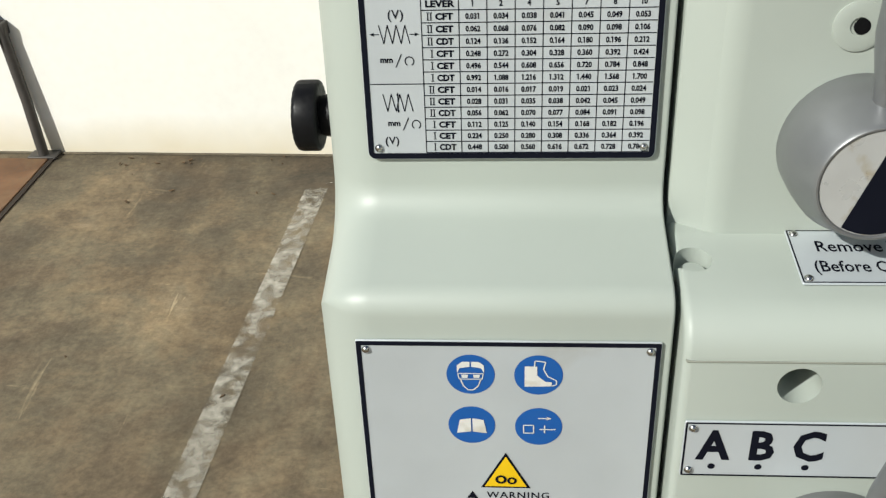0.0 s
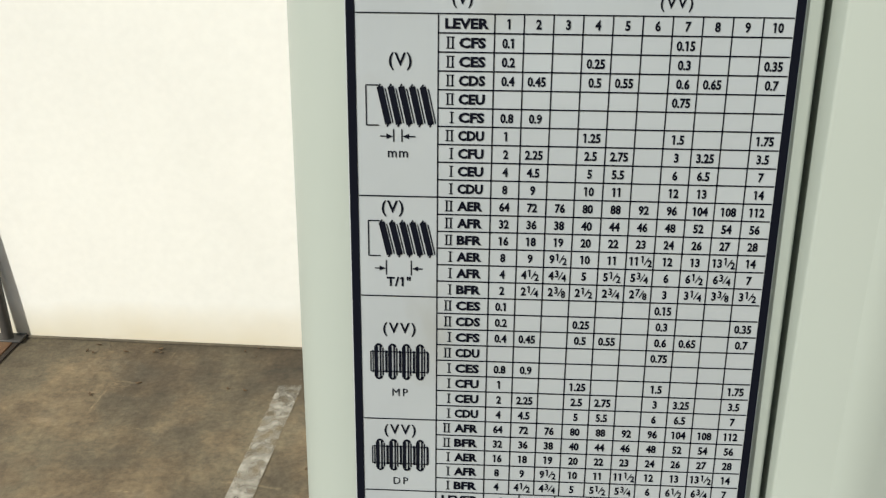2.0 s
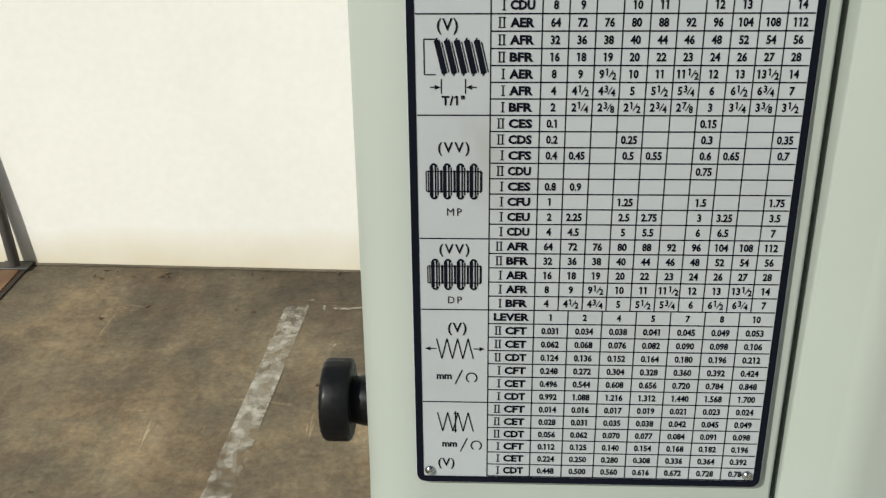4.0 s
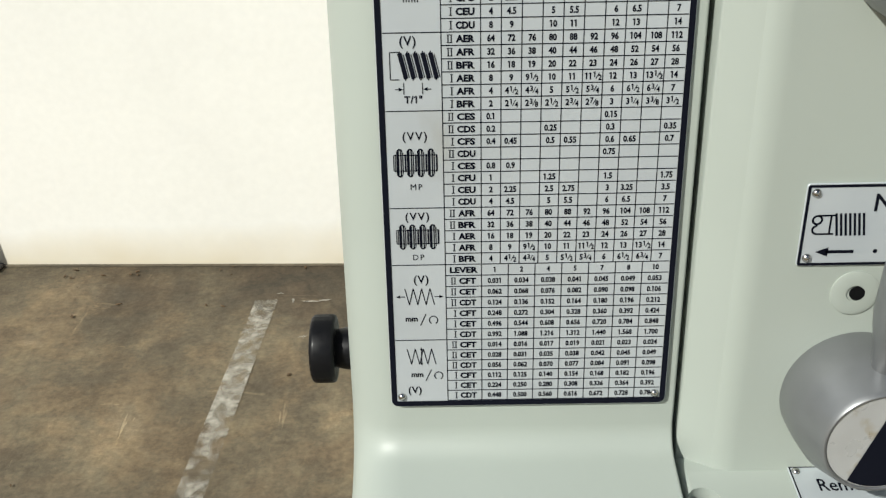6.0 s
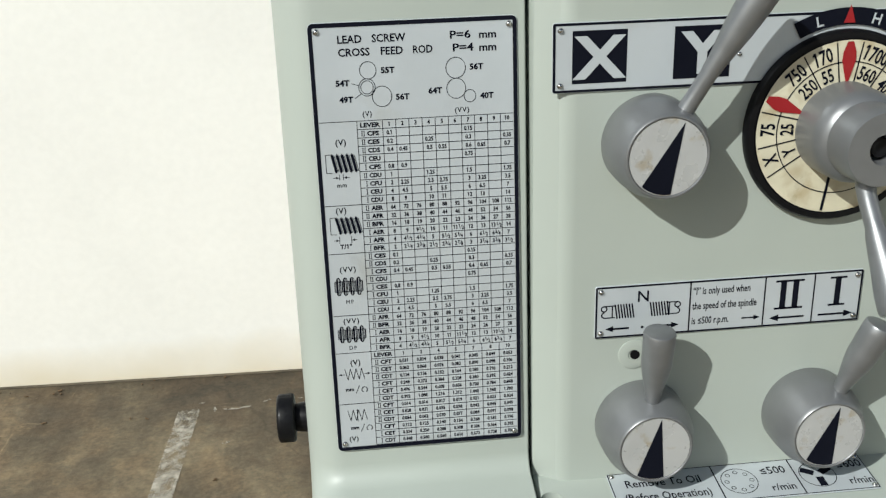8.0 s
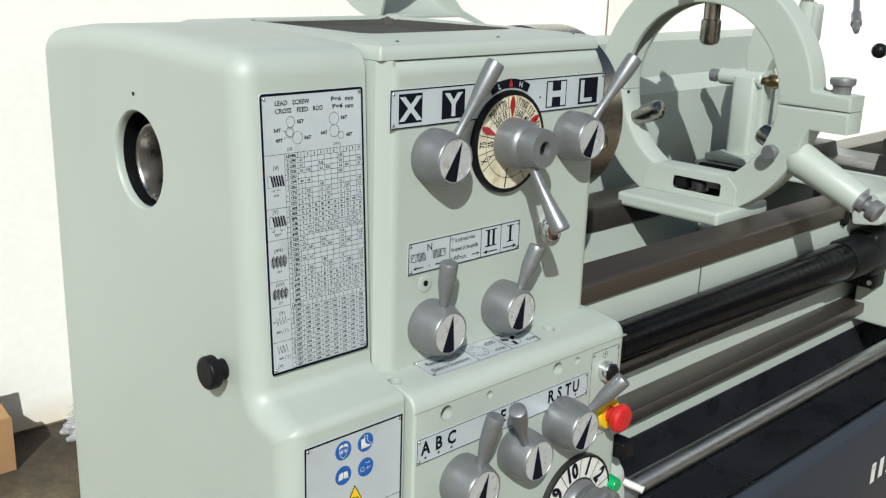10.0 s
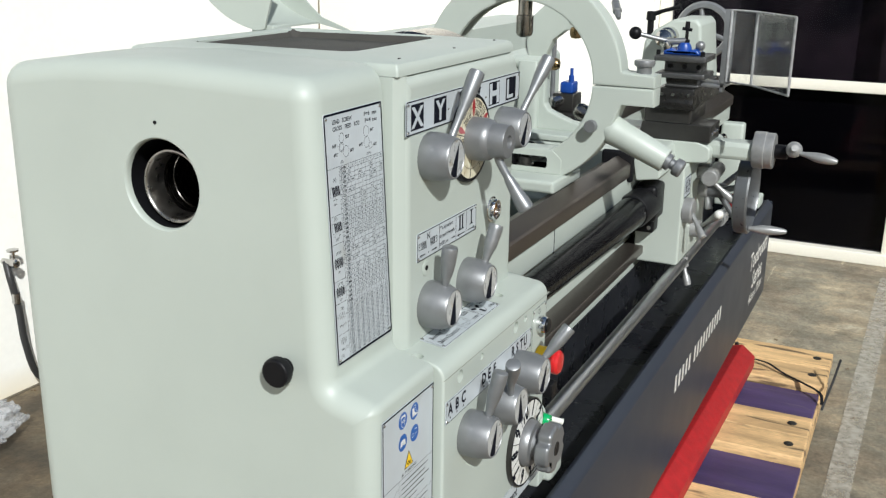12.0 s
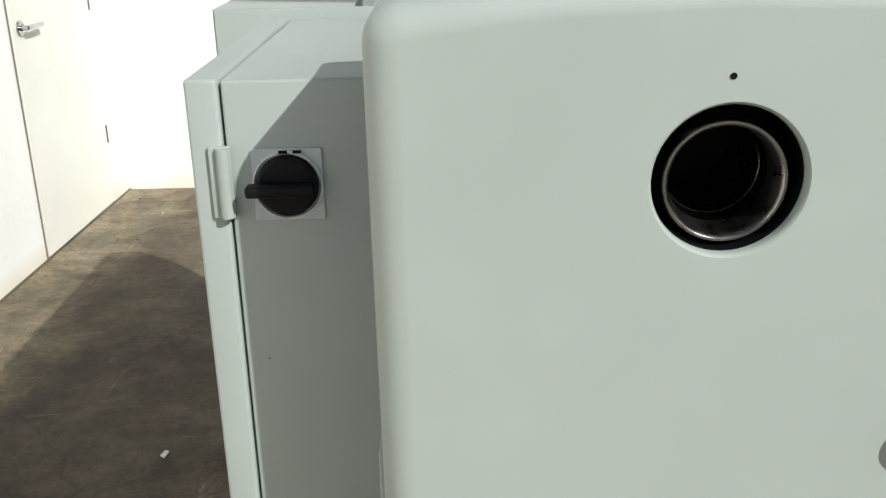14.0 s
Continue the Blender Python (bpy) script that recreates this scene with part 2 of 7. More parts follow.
    nt.links.new(tc.outputs["Object"], nzc.inputs["Vector"])
    nt.links.new(nzc.outputs["Color"], warp.inputs[0])
    warp.inputs[1].default_value = (0.35, 0.35, 0.0)
    nt.links.new(tc.outputs["Object"], warp.inputs[2])
    nt.links.new(warp.outputs[0], vor.inputs["Vector"])
    crack = ramp(vor.outputs["Distance"], (0.0, (0.35, 0.33, 0.3)), (0.0022, (0.5, 0.48, 0.45)), (0.004, (1.0, 1.0, 1.0)))
    out = mixed("MULTIPLY", 0.35, out, crack)
    # thin pale drag marks and small white scuffs
    for off, way in ((11.0, (7.0, 0.7, 1)), (17.0, (0.8, 5.0, 1))):
        scuff = ramp(nz(3.2, 5, 0.8, off, way), (0.0, (1.0, 1.0, 1.0)), (0.655, (1.0, 1.0, 1.0)), (0.70, (1.75, 1.76, 1.76)))
        out = mixed("MULTIPLY", 1.0, out, scuff)
    nt.links.new(out, b.inputs["Base Color"])
    b.inputs["Roughness"].default_value = 0.82
    bp = nt.nodes.new("ShaderNodeBump")
    bp.inputs["Strength"].default_value, bp.inputs["Distance"].default_value = 0.5, 0.004
    nt.links.new(nz(60, 8), bp.inputs["Height"])
    nt.links.new(bp.outputs[0], b.inputs["Normal"])
    return m


def worn_line_mat(name, scale, low, high, least, most):
    """White road paint, worn through to bare concrete."""
    m = bpy.data.materials.new(name)
    m.use_nodes = True
    nt = m.node_tree
    b = nt.nodes["Principled BSDF"]
    tr = nt.nodes.new("ShaderNodeBsdfTransparent")
    mx = nt.nodes.new("ShaderNodeMixShader")
    tc = nt.nodes.new("ShaderNodeTexCoord")
    n = nt.nodes.new("ShaderNodeTexNoise")
    n.inputs["Scale"].default_value, n.inputs["Detail"].default_value, n.inputs["Distortion"].default_value = scale, 14, 0.2
    r = nt.nodes.new("ShaderNodeMapRange")
    for k, v in zip(("From Min", "From Max", "To Min", "To Max"), (low, high, least, most)):
        r.inputs[k].default_value = v
    nt.links.new(tc.outputs["Object"], n.inputs["Vector"])
    n2 = nt.nodes.new("ShaderNodeTexNoise")
    n2.inputs["Scale"].default_value, n2.inputs["Detail"].default_value = 3.5, 5
    nt.links.new(tc.outputs["Object"], n2.inputs["Vector"])
    blend = nt.nodes.new("ShaderNodeMath")
    blend.operation = "MULTIPLY_ADD"
    nt.links.new(n2.outputs[0], blend.inputs[0])
    blend.inputs[1].default_value = 0.9
    nt.links.new(n.outputs[0], blend.inputs[2])
    nt.links.new(blend.outputs[0], r.inputs[0])
    nt.links.new(r.outputs[0], mx.inputs[0])
    nt.links.new(tr.outputs[0], mx.inputs[1])
    nt.links.new(b.outputs[0], mx.inputs[2])
    nt.links.new(mx.outputs[0], nt.nodes["Material Output"].inputs[0])
    b.inputs["Base Color"].default_value = (0.48, 0.45, 0.38, 1)
    b.inputs["Roughness"].default_value = 0.75
    return m


def glass_mat(name, tint, gloss, rough=0.03, ior=1.45):
    m = bpy.data.materials.new(name)
    m.use_nodes = True
    nt = m.node_tree
    nt.nodes.remove(nt.nodes["Principled BSDF"])
    tr, gl, mx, fr = (nt.nodes.new("ShaderNode" + k) for k in ("BsdfTransparent", "BsdfGlossy", "MixShader", "Fresnel"))
    tr.inputs[0].default_value = (*tint, 1)
    gl.inputs["Roughness"].default_value = rough
    ad = nt.nodes.new("ShaderNodeMath")
    ad.operation = "ADD"
    ad.inputs[1].default_value = gloss
    fr.inputs[0].default_value = ior
    nt.links.new(fr.outputs[0], ad.inputs[0])
    nt.links.new(ad.outputs[0], mx.inputs[0])
    nt.links.new(tr.outputs[0], mx.inputs[1])
    nt.links.new(gl.outputs[0], mx.inputs[2])
    nt.links.new(mx.outputs[0], nt.nodes["Material Output"].inputs[0])
    return m




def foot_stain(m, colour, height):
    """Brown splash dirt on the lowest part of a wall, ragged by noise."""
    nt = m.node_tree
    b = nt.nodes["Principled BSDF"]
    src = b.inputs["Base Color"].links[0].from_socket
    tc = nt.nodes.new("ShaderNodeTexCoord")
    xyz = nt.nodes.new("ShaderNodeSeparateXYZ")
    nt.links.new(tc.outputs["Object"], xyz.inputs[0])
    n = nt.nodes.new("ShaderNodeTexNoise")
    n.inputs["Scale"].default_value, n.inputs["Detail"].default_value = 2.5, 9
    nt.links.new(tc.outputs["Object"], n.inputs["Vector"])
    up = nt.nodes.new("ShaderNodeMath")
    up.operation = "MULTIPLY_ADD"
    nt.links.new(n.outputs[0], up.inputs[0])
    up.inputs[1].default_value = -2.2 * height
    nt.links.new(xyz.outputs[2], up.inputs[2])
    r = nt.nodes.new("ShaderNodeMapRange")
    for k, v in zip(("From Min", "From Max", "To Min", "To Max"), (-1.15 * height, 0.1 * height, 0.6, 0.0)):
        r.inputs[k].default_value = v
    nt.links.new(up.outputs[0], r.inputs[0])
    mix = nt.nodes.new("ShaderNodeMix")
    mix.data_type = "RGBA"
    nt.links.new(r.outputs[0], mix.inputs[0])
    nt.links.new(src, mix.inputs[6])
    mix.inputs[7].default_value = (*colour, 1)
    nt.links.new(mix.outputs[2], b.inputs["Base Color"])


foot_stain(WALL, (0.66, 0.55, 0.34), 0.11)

def specks(m, colour, scale, size, share):
    """Sparse small chips or marks of another colour."""
    nt = m.node_tree
    b = nt.nodes["Principled BSDF"]
    src = b.inputs["Base Color"].links[0].from_socket
    tc = nt.nodes.new("ShaderNodeTexCoord")
    bend = nt.nodes.new("ShaderNodeTexNoise")
    bend.inputs["Scale"].default_value = scale * 12
    off = nt.nodes.new("ShaderNodeVectorMath")
    off.operation = "MULTIPLY_ADD"
    off.inputs[1].default_value = (size / scale,) * 3
    vor = nt.nodes.new("ShaderNodeTexVoronoi")
    vor.inputs["Scale"].default_value = scale
    near, rare, both, mx = (nt.nodes.new("ShaderNode" + k) for k in ("Math", "Math", "Math", "Mix"))
    near.operation, rare.operation, both.operation = "LESS_THAN", "LESS_THAN", "MULTIPLY"
    near.inputs[1].default_value, rare.inputs[1].default_value = size, share
    mx.data_type = "RGBA"
    mx.inputs[7].default_value = (*colour, 1)
    nt.links.new(tc.outputs["Object"], bend.inputs["Vector"])
    nt.links.new(bend.outputs["Color"], off.inputs[0])
    nt.links.new(tc.outputs["Object"], off.inputs[2])
    nt.links.new(off.outputs[0], vor.inputs["Vector"])
    nt.links.new(vor.outputs["Distance"], near.inputs[0])
    nt.links.new(vor.outputs["Color"], rare.inputs[0])
    nt.links.new(near.outputs[0], both.inputs[0])
    nt.links.new(rare.outputs[0], both.inputs[1])
    nt.links.new(both.outputs[0], mx.inputs[0])
    nt.links.new(src, mx.inputs[6])
    nt.links.new(mx.outputs[2], b.inputs["Base Color"])


specks(PAINT, (0.16, 0.145, 0.115), 22, 0.026, 0.16)
specks(WALL, (0.34, 0.29, 0.22), 2.6, 0.030, 0.32)
GROUND = ground_mat()
LINE = worn_line_mat("line_paint", 30, 0.68, 1.14, 0.14, 0.74)
WORN_LINE = worn_line_mat("worn_line_paint", 26, 0.83, 1.16, 0.05, 0.80)
GUARD = glass_mat("clear_guard_plastic", (0.965, 0.97, 0.965), 0.0, 0.08, 1.12)
gt = GUARD.node_tree
haze, dust, dust_mix = (gt.nodes.new("ShaderNode" + k) for k in ("BsdfDiffuse", "TexNoise", "MixShader"))
haze.inputs[0].default_value = (0.7, 0.7, 0.68, 1)
dust.inputs["Scale"].default_value, dust.inputs["Detail"].default_value = 14, 8
dust_range = gt.nodes.new("ShaderNodeMapRange")
for k, v in zip(("From Min", "From Max", "To Min", "To Max"), (0.40, 0.78, 0.02, 0.13)):
    dust_range.inputs[k].default_value = v
gt.links.new(dust.outputs[0], dust_range.inputs[0])
gt.links.new(dust_range.outputs[0], dust_mix.inputs[0])
gt.links.new(gt.nodes["Material Output"].inputs[0].links[0].from_socket, dust_mix.inputs[1])
gt.links.new(haze.outputs[0], dust_mix.inputs[2])
gt.links.new(dust_mix.outputs[0], gt.nodes["Material Output"].inputs[0])
WINDOW = glass_mat("tinted_window_glass", (0.46, 0.45, 0.49), 0.0, 0.02, 1.22)
TRAY_BLACK = mat("oily_black_tray_paint", (0.012, 0.013, 0.016), 0.30, vary=0.3, scale=4, fine=14, bump=0.0, spec=0.42, rvary=0.08)
# the room's dimness is put into these two colours
INTERIOR_TOP = mat("painted_upper_room_dimness", (0.22, 0.17, 0.17), 0.8, vary=0.5, scale=1.6, fine=7, bump=0.0, stain=(0.08, 0.08, 0.085), stain_at=(0.45, 0.6), stain_scale=1.3)
INTERIOR = mat("painted_room_darkness", (0.006, 0.0055, 0.0075), 0.8, vary=0.5, scale=1.2, bump=0.0)


# ---- mesh helpers ----
def B():
    return bmesh.new()


def part(name, bm, material, parent=None, label="", sharp=32, kind=""):
    """Links a bmesh, in world coordinates, as one mesh object under a thing or a part."""
    bmesh.ops.recalc_face_normals(bm, faces=bm.faces)
    me = bpy.data.meshes.new(name)
    bm.to_mesh(me)
    bm.free()
    me.materials.append(material)
    me.polygons.foreach_set("use_smooth", [True] * len(me.polygons))
    me.set_sharp_from_angle(angle=radians(sharp))
    ob = new(name, me)
    if parent:
        ob.parent = parent
        ob.matrix_parent_inverse = parent.matrix_basis.inverted() if parent.data is None else Matrix()
    return tagged(ob, label, kind=kind)


def thing(name, at, label, category, group="", kind=""):
    ob = new(name)
    ob.empty_display_size = 0.05
    ob.location = at
    return tagged(ob, label, category, group, kind)


def outline(pts, radii, d=0.0, n=5):
    """A polygon (counter-clockwise), moved inwards by d, with rounded corners."""
    pts = [Vector(p) for p in pts]
    if not isinstance(radii, (list, tuple)):
        radii = [radii] * len(pts)
    out = []
    for i, p in enumerate(pts):
        e1, e2 = (p - pts[i - 1]).normalized(), (pts[(i + 1) % len(pts)] - p).normalized()
        n1, n2 = Vector((-e1.y, e1.x)), Vector((-e2.y, e2.x))
        q = p + (n1 + n2) * (d / max(1 + n1.dot(n2), 0.05))
        if radii[i] <= 0:
            out.append(q)
            continue
        cross = e1.x * e2.y - e1.y * e2.x
        side = 1 if cross > 0 else -1
        r = max(radii[i] - side * d, 2e-4)
        turn = math.acos(max(-1, min(1, e1.dot(e2))))
        s = q - e1 * (r * math.tan(turn / 2))
        c = s + n1 * (r * side)
        for k in range(n + 1):
            a = side * turn * k / n
            v = s - c
            out.append(c + Vector((v.x * math.cos(a) - v.y * math.sin(a), v.x * math.sin(a) + v.y * math.cos(a))))
    return out


def placed(axis, u, v, w):
    return {"x": (w, u, v), "y": (u, w, v), "z": (u, v, w)}[axis]


def rprism(bm, pts, radii, axis, a, b, ra=0.0, rb=0.0, n=5, m=4, cap_a=True, cap_b=True, hole=None, mx=None):
    """An extrusion along an axis with rounded ends. Profiles: x: (y, z), y: (x, z), z: (x, y). hole: (u, v, r, depth) in the end at a."""
    area = sum(pts[i - 1][0] * pts[i][1] - pts[i][0] * pts[i - 1][1] for i in range(len(pts)))
    if area < 0:
        pts = list(pts)[::-1]
        if isinstance(radii, (list, tuple)):
            radii = list(radii)[::-1]
    secs = []
    if ra > 0:
        secs.append((a, ra + 0.0015))
        secs += [(a + ra * (1 - math.cos(math.pi / 2 * k / m)), ra * (1 - math.sin(math.pi / 2 * k / m))) for k in range(m + 1)]
    else:
        secs.append((a, 0.0))
    if rb > 0:
        secs += [(b - rb * (1 - math.cos(math.pi / 2 * k / m)), rb * (1 - math.sin(math.pi / 2 * k / m))) for k in range(m, -1, -1)]
        secs.append((b, rb + 0.0015))
    else:
        secs.append((b, 0.0))
    rings = []
    for w, d in secs:
        rings.append([bm.verts.new(mx @ Vector(placed(axis, p.x, p.y, w)) if mx else placed(axis, p.x, p.y, w)) for p in outline(pts, radii, d, n)])
    for r0, r1 in zip(rings, rings[1:]):
        for i in range(len(r0)):
            j = (i + 1) % len(r0)
            bm.faces.new((r0[i], r0[j], r1[j], r1[i]))
    if hole:
        u, v, r, depth = hole
        k = 56
        circ = [bm.verts.new(placed(axis, u + r * math.cos(2 * math.pi * i / k), v + r * math.sin(2 * math.pi * i / k), a)) for i in range(k)]
        edges = [bm.edges.new((circ[i], circ[(i + 1) % k])) for i in range(k)]
        edges += [bm.edges.get((rings[0][i], rings[0][(i + 1) % len(rings[0])])) for i in range(len(rings[0]))]
        bmesh.ops.triangle_fill(bm, use_beauty=True, use_dissolve=False, edges=edges)
        steps = ((0.0015, 0.0015), (0.004, 0.0025), (depth, 0.0025))
        last = circ
        for dw, dr in steps:
            ring = [bm.verts.new(placed(axis, u + (r - dr) * math.cos(2 * math.pi * i / k), v + (r - dr) * math.sin(2 * math.pi * i / k), a + dw)) for i in range(k)]
            for i in range(k):
                bm.faces.new((last[i], last[(i + 1) % k], ring[(i + 1) % k], ring[i]))
            last = ring
    elif cap_a:
        bm.faces.new(rings[0])
    if cap_b:
        bm.faces.new(rings[-1])


def rbox(bm, x0, x1, y0, y1, z0, z1, r=0.003, mx=None, n=3):
    r = min(r, 0.45 * min(x1 - x0, y1 - y0, z1 - z0))
    rprism(bm, [(x0, y0), (x1, y0), (x1, y1), (x0, y1)], r, "z", z0, z1, r, r, n=n, m=n, mx=mx)


def aim(origin, way, roll=0.0):
    """The pose that takes +z to way."""
    return Matrix.Translation(origin) @ Vector(way).to_track_quat("Z", "Y").to_matrix().to_4x4() @ pose(0, 0, 0, 0, 0, roll)


def turned(bm, profile, m, n=32):
    """A solid of revolution about the z axis of the pose m; profile: (radius, height)."""
    rings = []
    for r, h in profile:
        if r <= 1e-6:
            rings.append([bm.verts.new(m @ Vector((0, 0, h)))])
        else:
            rings.append([bm.verts.new(m @ Vector((r * math.cos(2 * math.pi * i / n), r * math.sin(2 * math.pi * i / n), h))) for i in range(n)])
    for a, b in zip(rings, rings[1:]):
        for i in range(n):
            j = (i + 1) % n
            f = [a[i % len(a)], a[j % len(a)], b[j % len(b)], b[i % len(b)]]
            f = list(dict.fromkeys(f))
            if len(f) > 2:
                bm.faces.new(f)
    return bm


def tube(bm, pts, r, n=10):
    """A round bar along points; r: one radius or one for each point."""
    pts = [Vector(p) for p in pts]
    rs = r if isinstance(r, (list, tuple)) else [r] * len(pts)
    rings, up = [], None
    for i, p in enumerate(pts):
        t = (pts[min(i + 1, len(pts) - 1)] - pts[max(i - 1, 0)]).normalized()
        if up is None:
            up = t.orthogonal().normalized()
        up = (up - t * up.dot(t)).normalized()
        s = t.cross(up)
        rings.append([bm.verts.new(p + (up * math.cos(2 * math.pi * k / n) + s * math.sin(2 * math.pi * k / n)) * rs[i]) for k in range(n)])
    for a, b in zip(rings, rings[1:]):
        for k in range(n):
            bm.faces.new((a[k], a[(k + 1) % n], b[(k + 1) % n], b[k]))
    bm.faces.new(rings[0])
    bm.faces.new(rings[-1])
    return bm


def smooth_path(pts, n=6):
    """Catmull-Rom points through the given ones."""
    pts = [Vector(p) for p in pts]
    out = []
    for i in range(len(pts) - 1):
        p0, p1, p2, p3 = pts[max(i - 1, 0)], pts[i], pts[i + 1], pts[min(i + 2, len(pts) - 1)]
        for k in range(n):
            t = k / n
            out.append(0.5 * (2 * p1 + (p2 - p0) * t + (2 * p0 - 5 * p1 + 4 * p2 - p3) * t * t + (3 * p1 - p0 - 3 * p2 + p3) * t ** 3))
    return out + [pts[-1]]


def flat(bm, pts, m):
    """A flat face in the xy plane of the pose m."""
    bm.faces.new([bm.verts.new(m @ Vector((p[0], p[1], p[2] if len(p) > 2 else 0))) for p in pts])


def ring(bm, cx, cy, r0, r1, m, n=40, a0=0.0, a1=360.0, z=0.0):
    """A flat ring, or a part of one, in the xy plane of the pose m."""
    full = abs(a1 - a0) >= 360
    k = n if full else n + 1
    aa = [radians(a0 + (a1 - a0) * i / n) for i in range(k)]
    lo = [bm.verts.new(m @ Vector((cx + r0 * math.cos(a), cy + r0 * math.sin(a), z))) for a in aa]
    hi = [bm.verts.new(m @ Vector((cx + r1 * math.cos(a), cy + r1 * math.sin(a), z))) for a in aa]
    for i in range(n):
        j = (i + 1) % k
        bm.faces.new((lo[i], hi[i], hi[j], lo[j]))


def stroke(bm, p, q, w, m, z=0.0):
    """A straight printed line of width w."""
    p, q = Vector(p), Vector(q)
    s = (q - p).normalized()
    s = Vector((-s.y, s.x)) * (w / 2)
    flat(bm, [(*(p - s), z), (*(q - s), z), (*(q + s), z), (*(p + s), z)], m)


FONT_CACHE = {}


def flag_ones(me):
    """Gives the plain upright of each figure one its slanting flag."""
    bm = bmesh.new()
    bm.from_mesh(me)
    left = set(bm.verts)
    found = []
    while left:
        island, todo = set(), [left.pop()]
        while todo:
            v = todo.pop()
            island.add(v)
            for e in v.link_edges:
                o = e.other_vert(v)
                if o in left:
                    left.discard(o)
                    todo.append(o)
        xs, ys = [v.co.x for v in island], [v.co.y for v in island]
        if max(xs) - min(xs) < 0.2 and max(ys) - min(ys) > 0.5:
            found.append((min(xs), max(xs), max(ys)))
    for x0, x1, top in found:
        bm.faces.new([bm.verts.new((x, y, 0)) for x, y in ((x1 - 0.02, top), (x0 - 0.03, top), (x0 - 0.14, top - 0.09), (x0 - 0.14, top - 0.20), (x0 + 0.02, top - 0.12))][::-1])
    bm.to_mesh(me)
    bm.free()


def letters(bm, body, size, x, y, m, align="CENTER", z=0.0, squeeze=1.0, bold=0.012, spacing=1.0):
    """Flat letters in the xy plane of the pose m; x, y: the middle (or left end) of the line's half height."""
    key = (body, align, bold, spacing)
    if key not in FONT_CACHE:
        cu = bpy.data.curves.new("lettering", "FONT")
        cu.body, cu.align_x, cu.size, cu.resolution_u, cu.offset, cu.space_character = body, align, 1.0, 2, bold, spacing
        ob = bpy.data.objects.new("lettering", cu)
        me = bpy.data.meshes.new_from_object(ob)
        bpy.data.objects.remove(ob)
        bpy.data.curves.remove(cu)
        if "1" in body and not set(body) & set("Il|"):
            flag_ones(me)
        FONT_CACHE[key] = me
    me = FONT_CACHE[key].copy()
    me.transform(m @ Matrix.Translation((x, y - 0.35 * size, z)) @ Matrix.Diagonal((size * squeeze, size, 1, 1)))
    bm.from_mesh(me)
    bpy.data.meshes.remove(me)


def fitted(bm, body, x0, x1, y, size, m, z=0.0, bold=0.03):
    """Letters stretched to fill the line from x0 to x1."""
    key = (body, "LEFT", bold, 1.0)
    if key not in FONT_CACHE:
        spare = bmesh.new()
        letters(spare, body, 1.0, 0, 0, Matrix(), align="LEFT", bold=bold)
        spare.free()
    xs = [v.co.x for v in FONT_CACHE[key].vertices]
    k = (x1 - x0) / (max(xs) - min(xs)) / size
    letters(bm, body, size, x0 - min(xs) * size * k, y, m, align="LEFT", z=z, squeeze=k, bold=bold)


def plate_pose(p, right, up):
    """The pose whose x and y axes lie along right and up, at p."""
    x = Vector(right).normalized()
    y = (Vector(up) - x * x.dot(Vector(up))).normalized()
    z = x.cross(y)
    m = Matrix((x, y, z)).transposed().to_4x4()
    m.translation = p
    return m


# ---- setting ----
def wall_y(x):
    return 2.565 - 0.03 * x


bm = B()
flat(bm, [(-150, -150), (150, -150), (150, 150), (-150, 150)], Matrix())
tagged(part("ground", bm, GROUND, label="brown stained concrete yard with worn patches", kind="structure"), category="ground")

bm = B()
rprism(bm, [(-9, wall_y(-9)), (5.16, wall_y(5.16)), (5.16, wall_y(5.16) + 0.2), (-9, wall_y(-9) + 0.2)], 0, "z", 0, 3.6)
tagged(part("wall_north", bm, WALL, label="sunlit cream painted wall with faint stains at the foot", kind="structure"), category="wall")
bm = B()
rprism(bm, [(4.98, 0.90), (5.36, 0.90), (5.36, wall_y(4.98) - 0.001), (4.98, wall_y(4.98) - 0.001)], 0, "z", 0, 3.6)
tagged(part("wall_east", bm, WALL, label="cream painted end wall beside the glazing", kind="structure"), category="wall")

# thin dark brown strip where the wall meets the ground
bm = B()
rprism(bm, [(-9, wall_y(-9) - 0.012), (5.15, wall_y(5.16) - 0.012), (5.15, wall_y(5.16) - 0.001), (-9, wall_y(-9) - 0.001)], 0, "z", 0.001, 0.005)
tagged(part("trim", bm, mat("wall_foot_joint", (0.12, 0.10, 0.07), 0.9, vary=0.4, bump=0.3), label="dark joint line along the wall foot", kind="structure"), category="trim")

# flush door in the back wall
door = thing("door_1", (4.25, wall_y(4.25), 0), "cream painted flush metal door, closed, with lever handle", "door", kind="structure")
dm = plate_pose((3.79, wall_y(3.79) - 0.002, 0), (1, -0.025, 0), (0, 0, 1))
bm = B()
rprism(bm, [(0, 0.015), (0.93, 0.015), (0.93, 2.06), (0, 2.06)], 0.002, "z", 0, 0.012, 0, 0.002, n=2, m=2, mx=dm)
door_leaf = part("door_leaf", bm, DOOR_PAINT, door)
bm = B()
for (x0, x1, y0, y1) in ((-0.012, -0.004, 0, 2.075), (0.934, 0.942, 0, 2.075), (-0.012, 0.942, 2.066, 2.075)):
    rprism(bm, [(x0, y0), (x1, y0), (x1, y1), (x0, y1)], 0, "z", 0, 0.004, mx=dm)
part("door_gap", bm, mat("shadow_gap", (0.2, 0.17, 0.12), 0.9), door)
bm = B()
turned(bm, [(0, 0.012), (0.036, 0.012), (0.037, 0.018), (0.033, 0.022), (0.013, 0.023), (0.012, 0.055), (0, 0.056)], dm @ pose(0.075, 1.10, 0), 24)
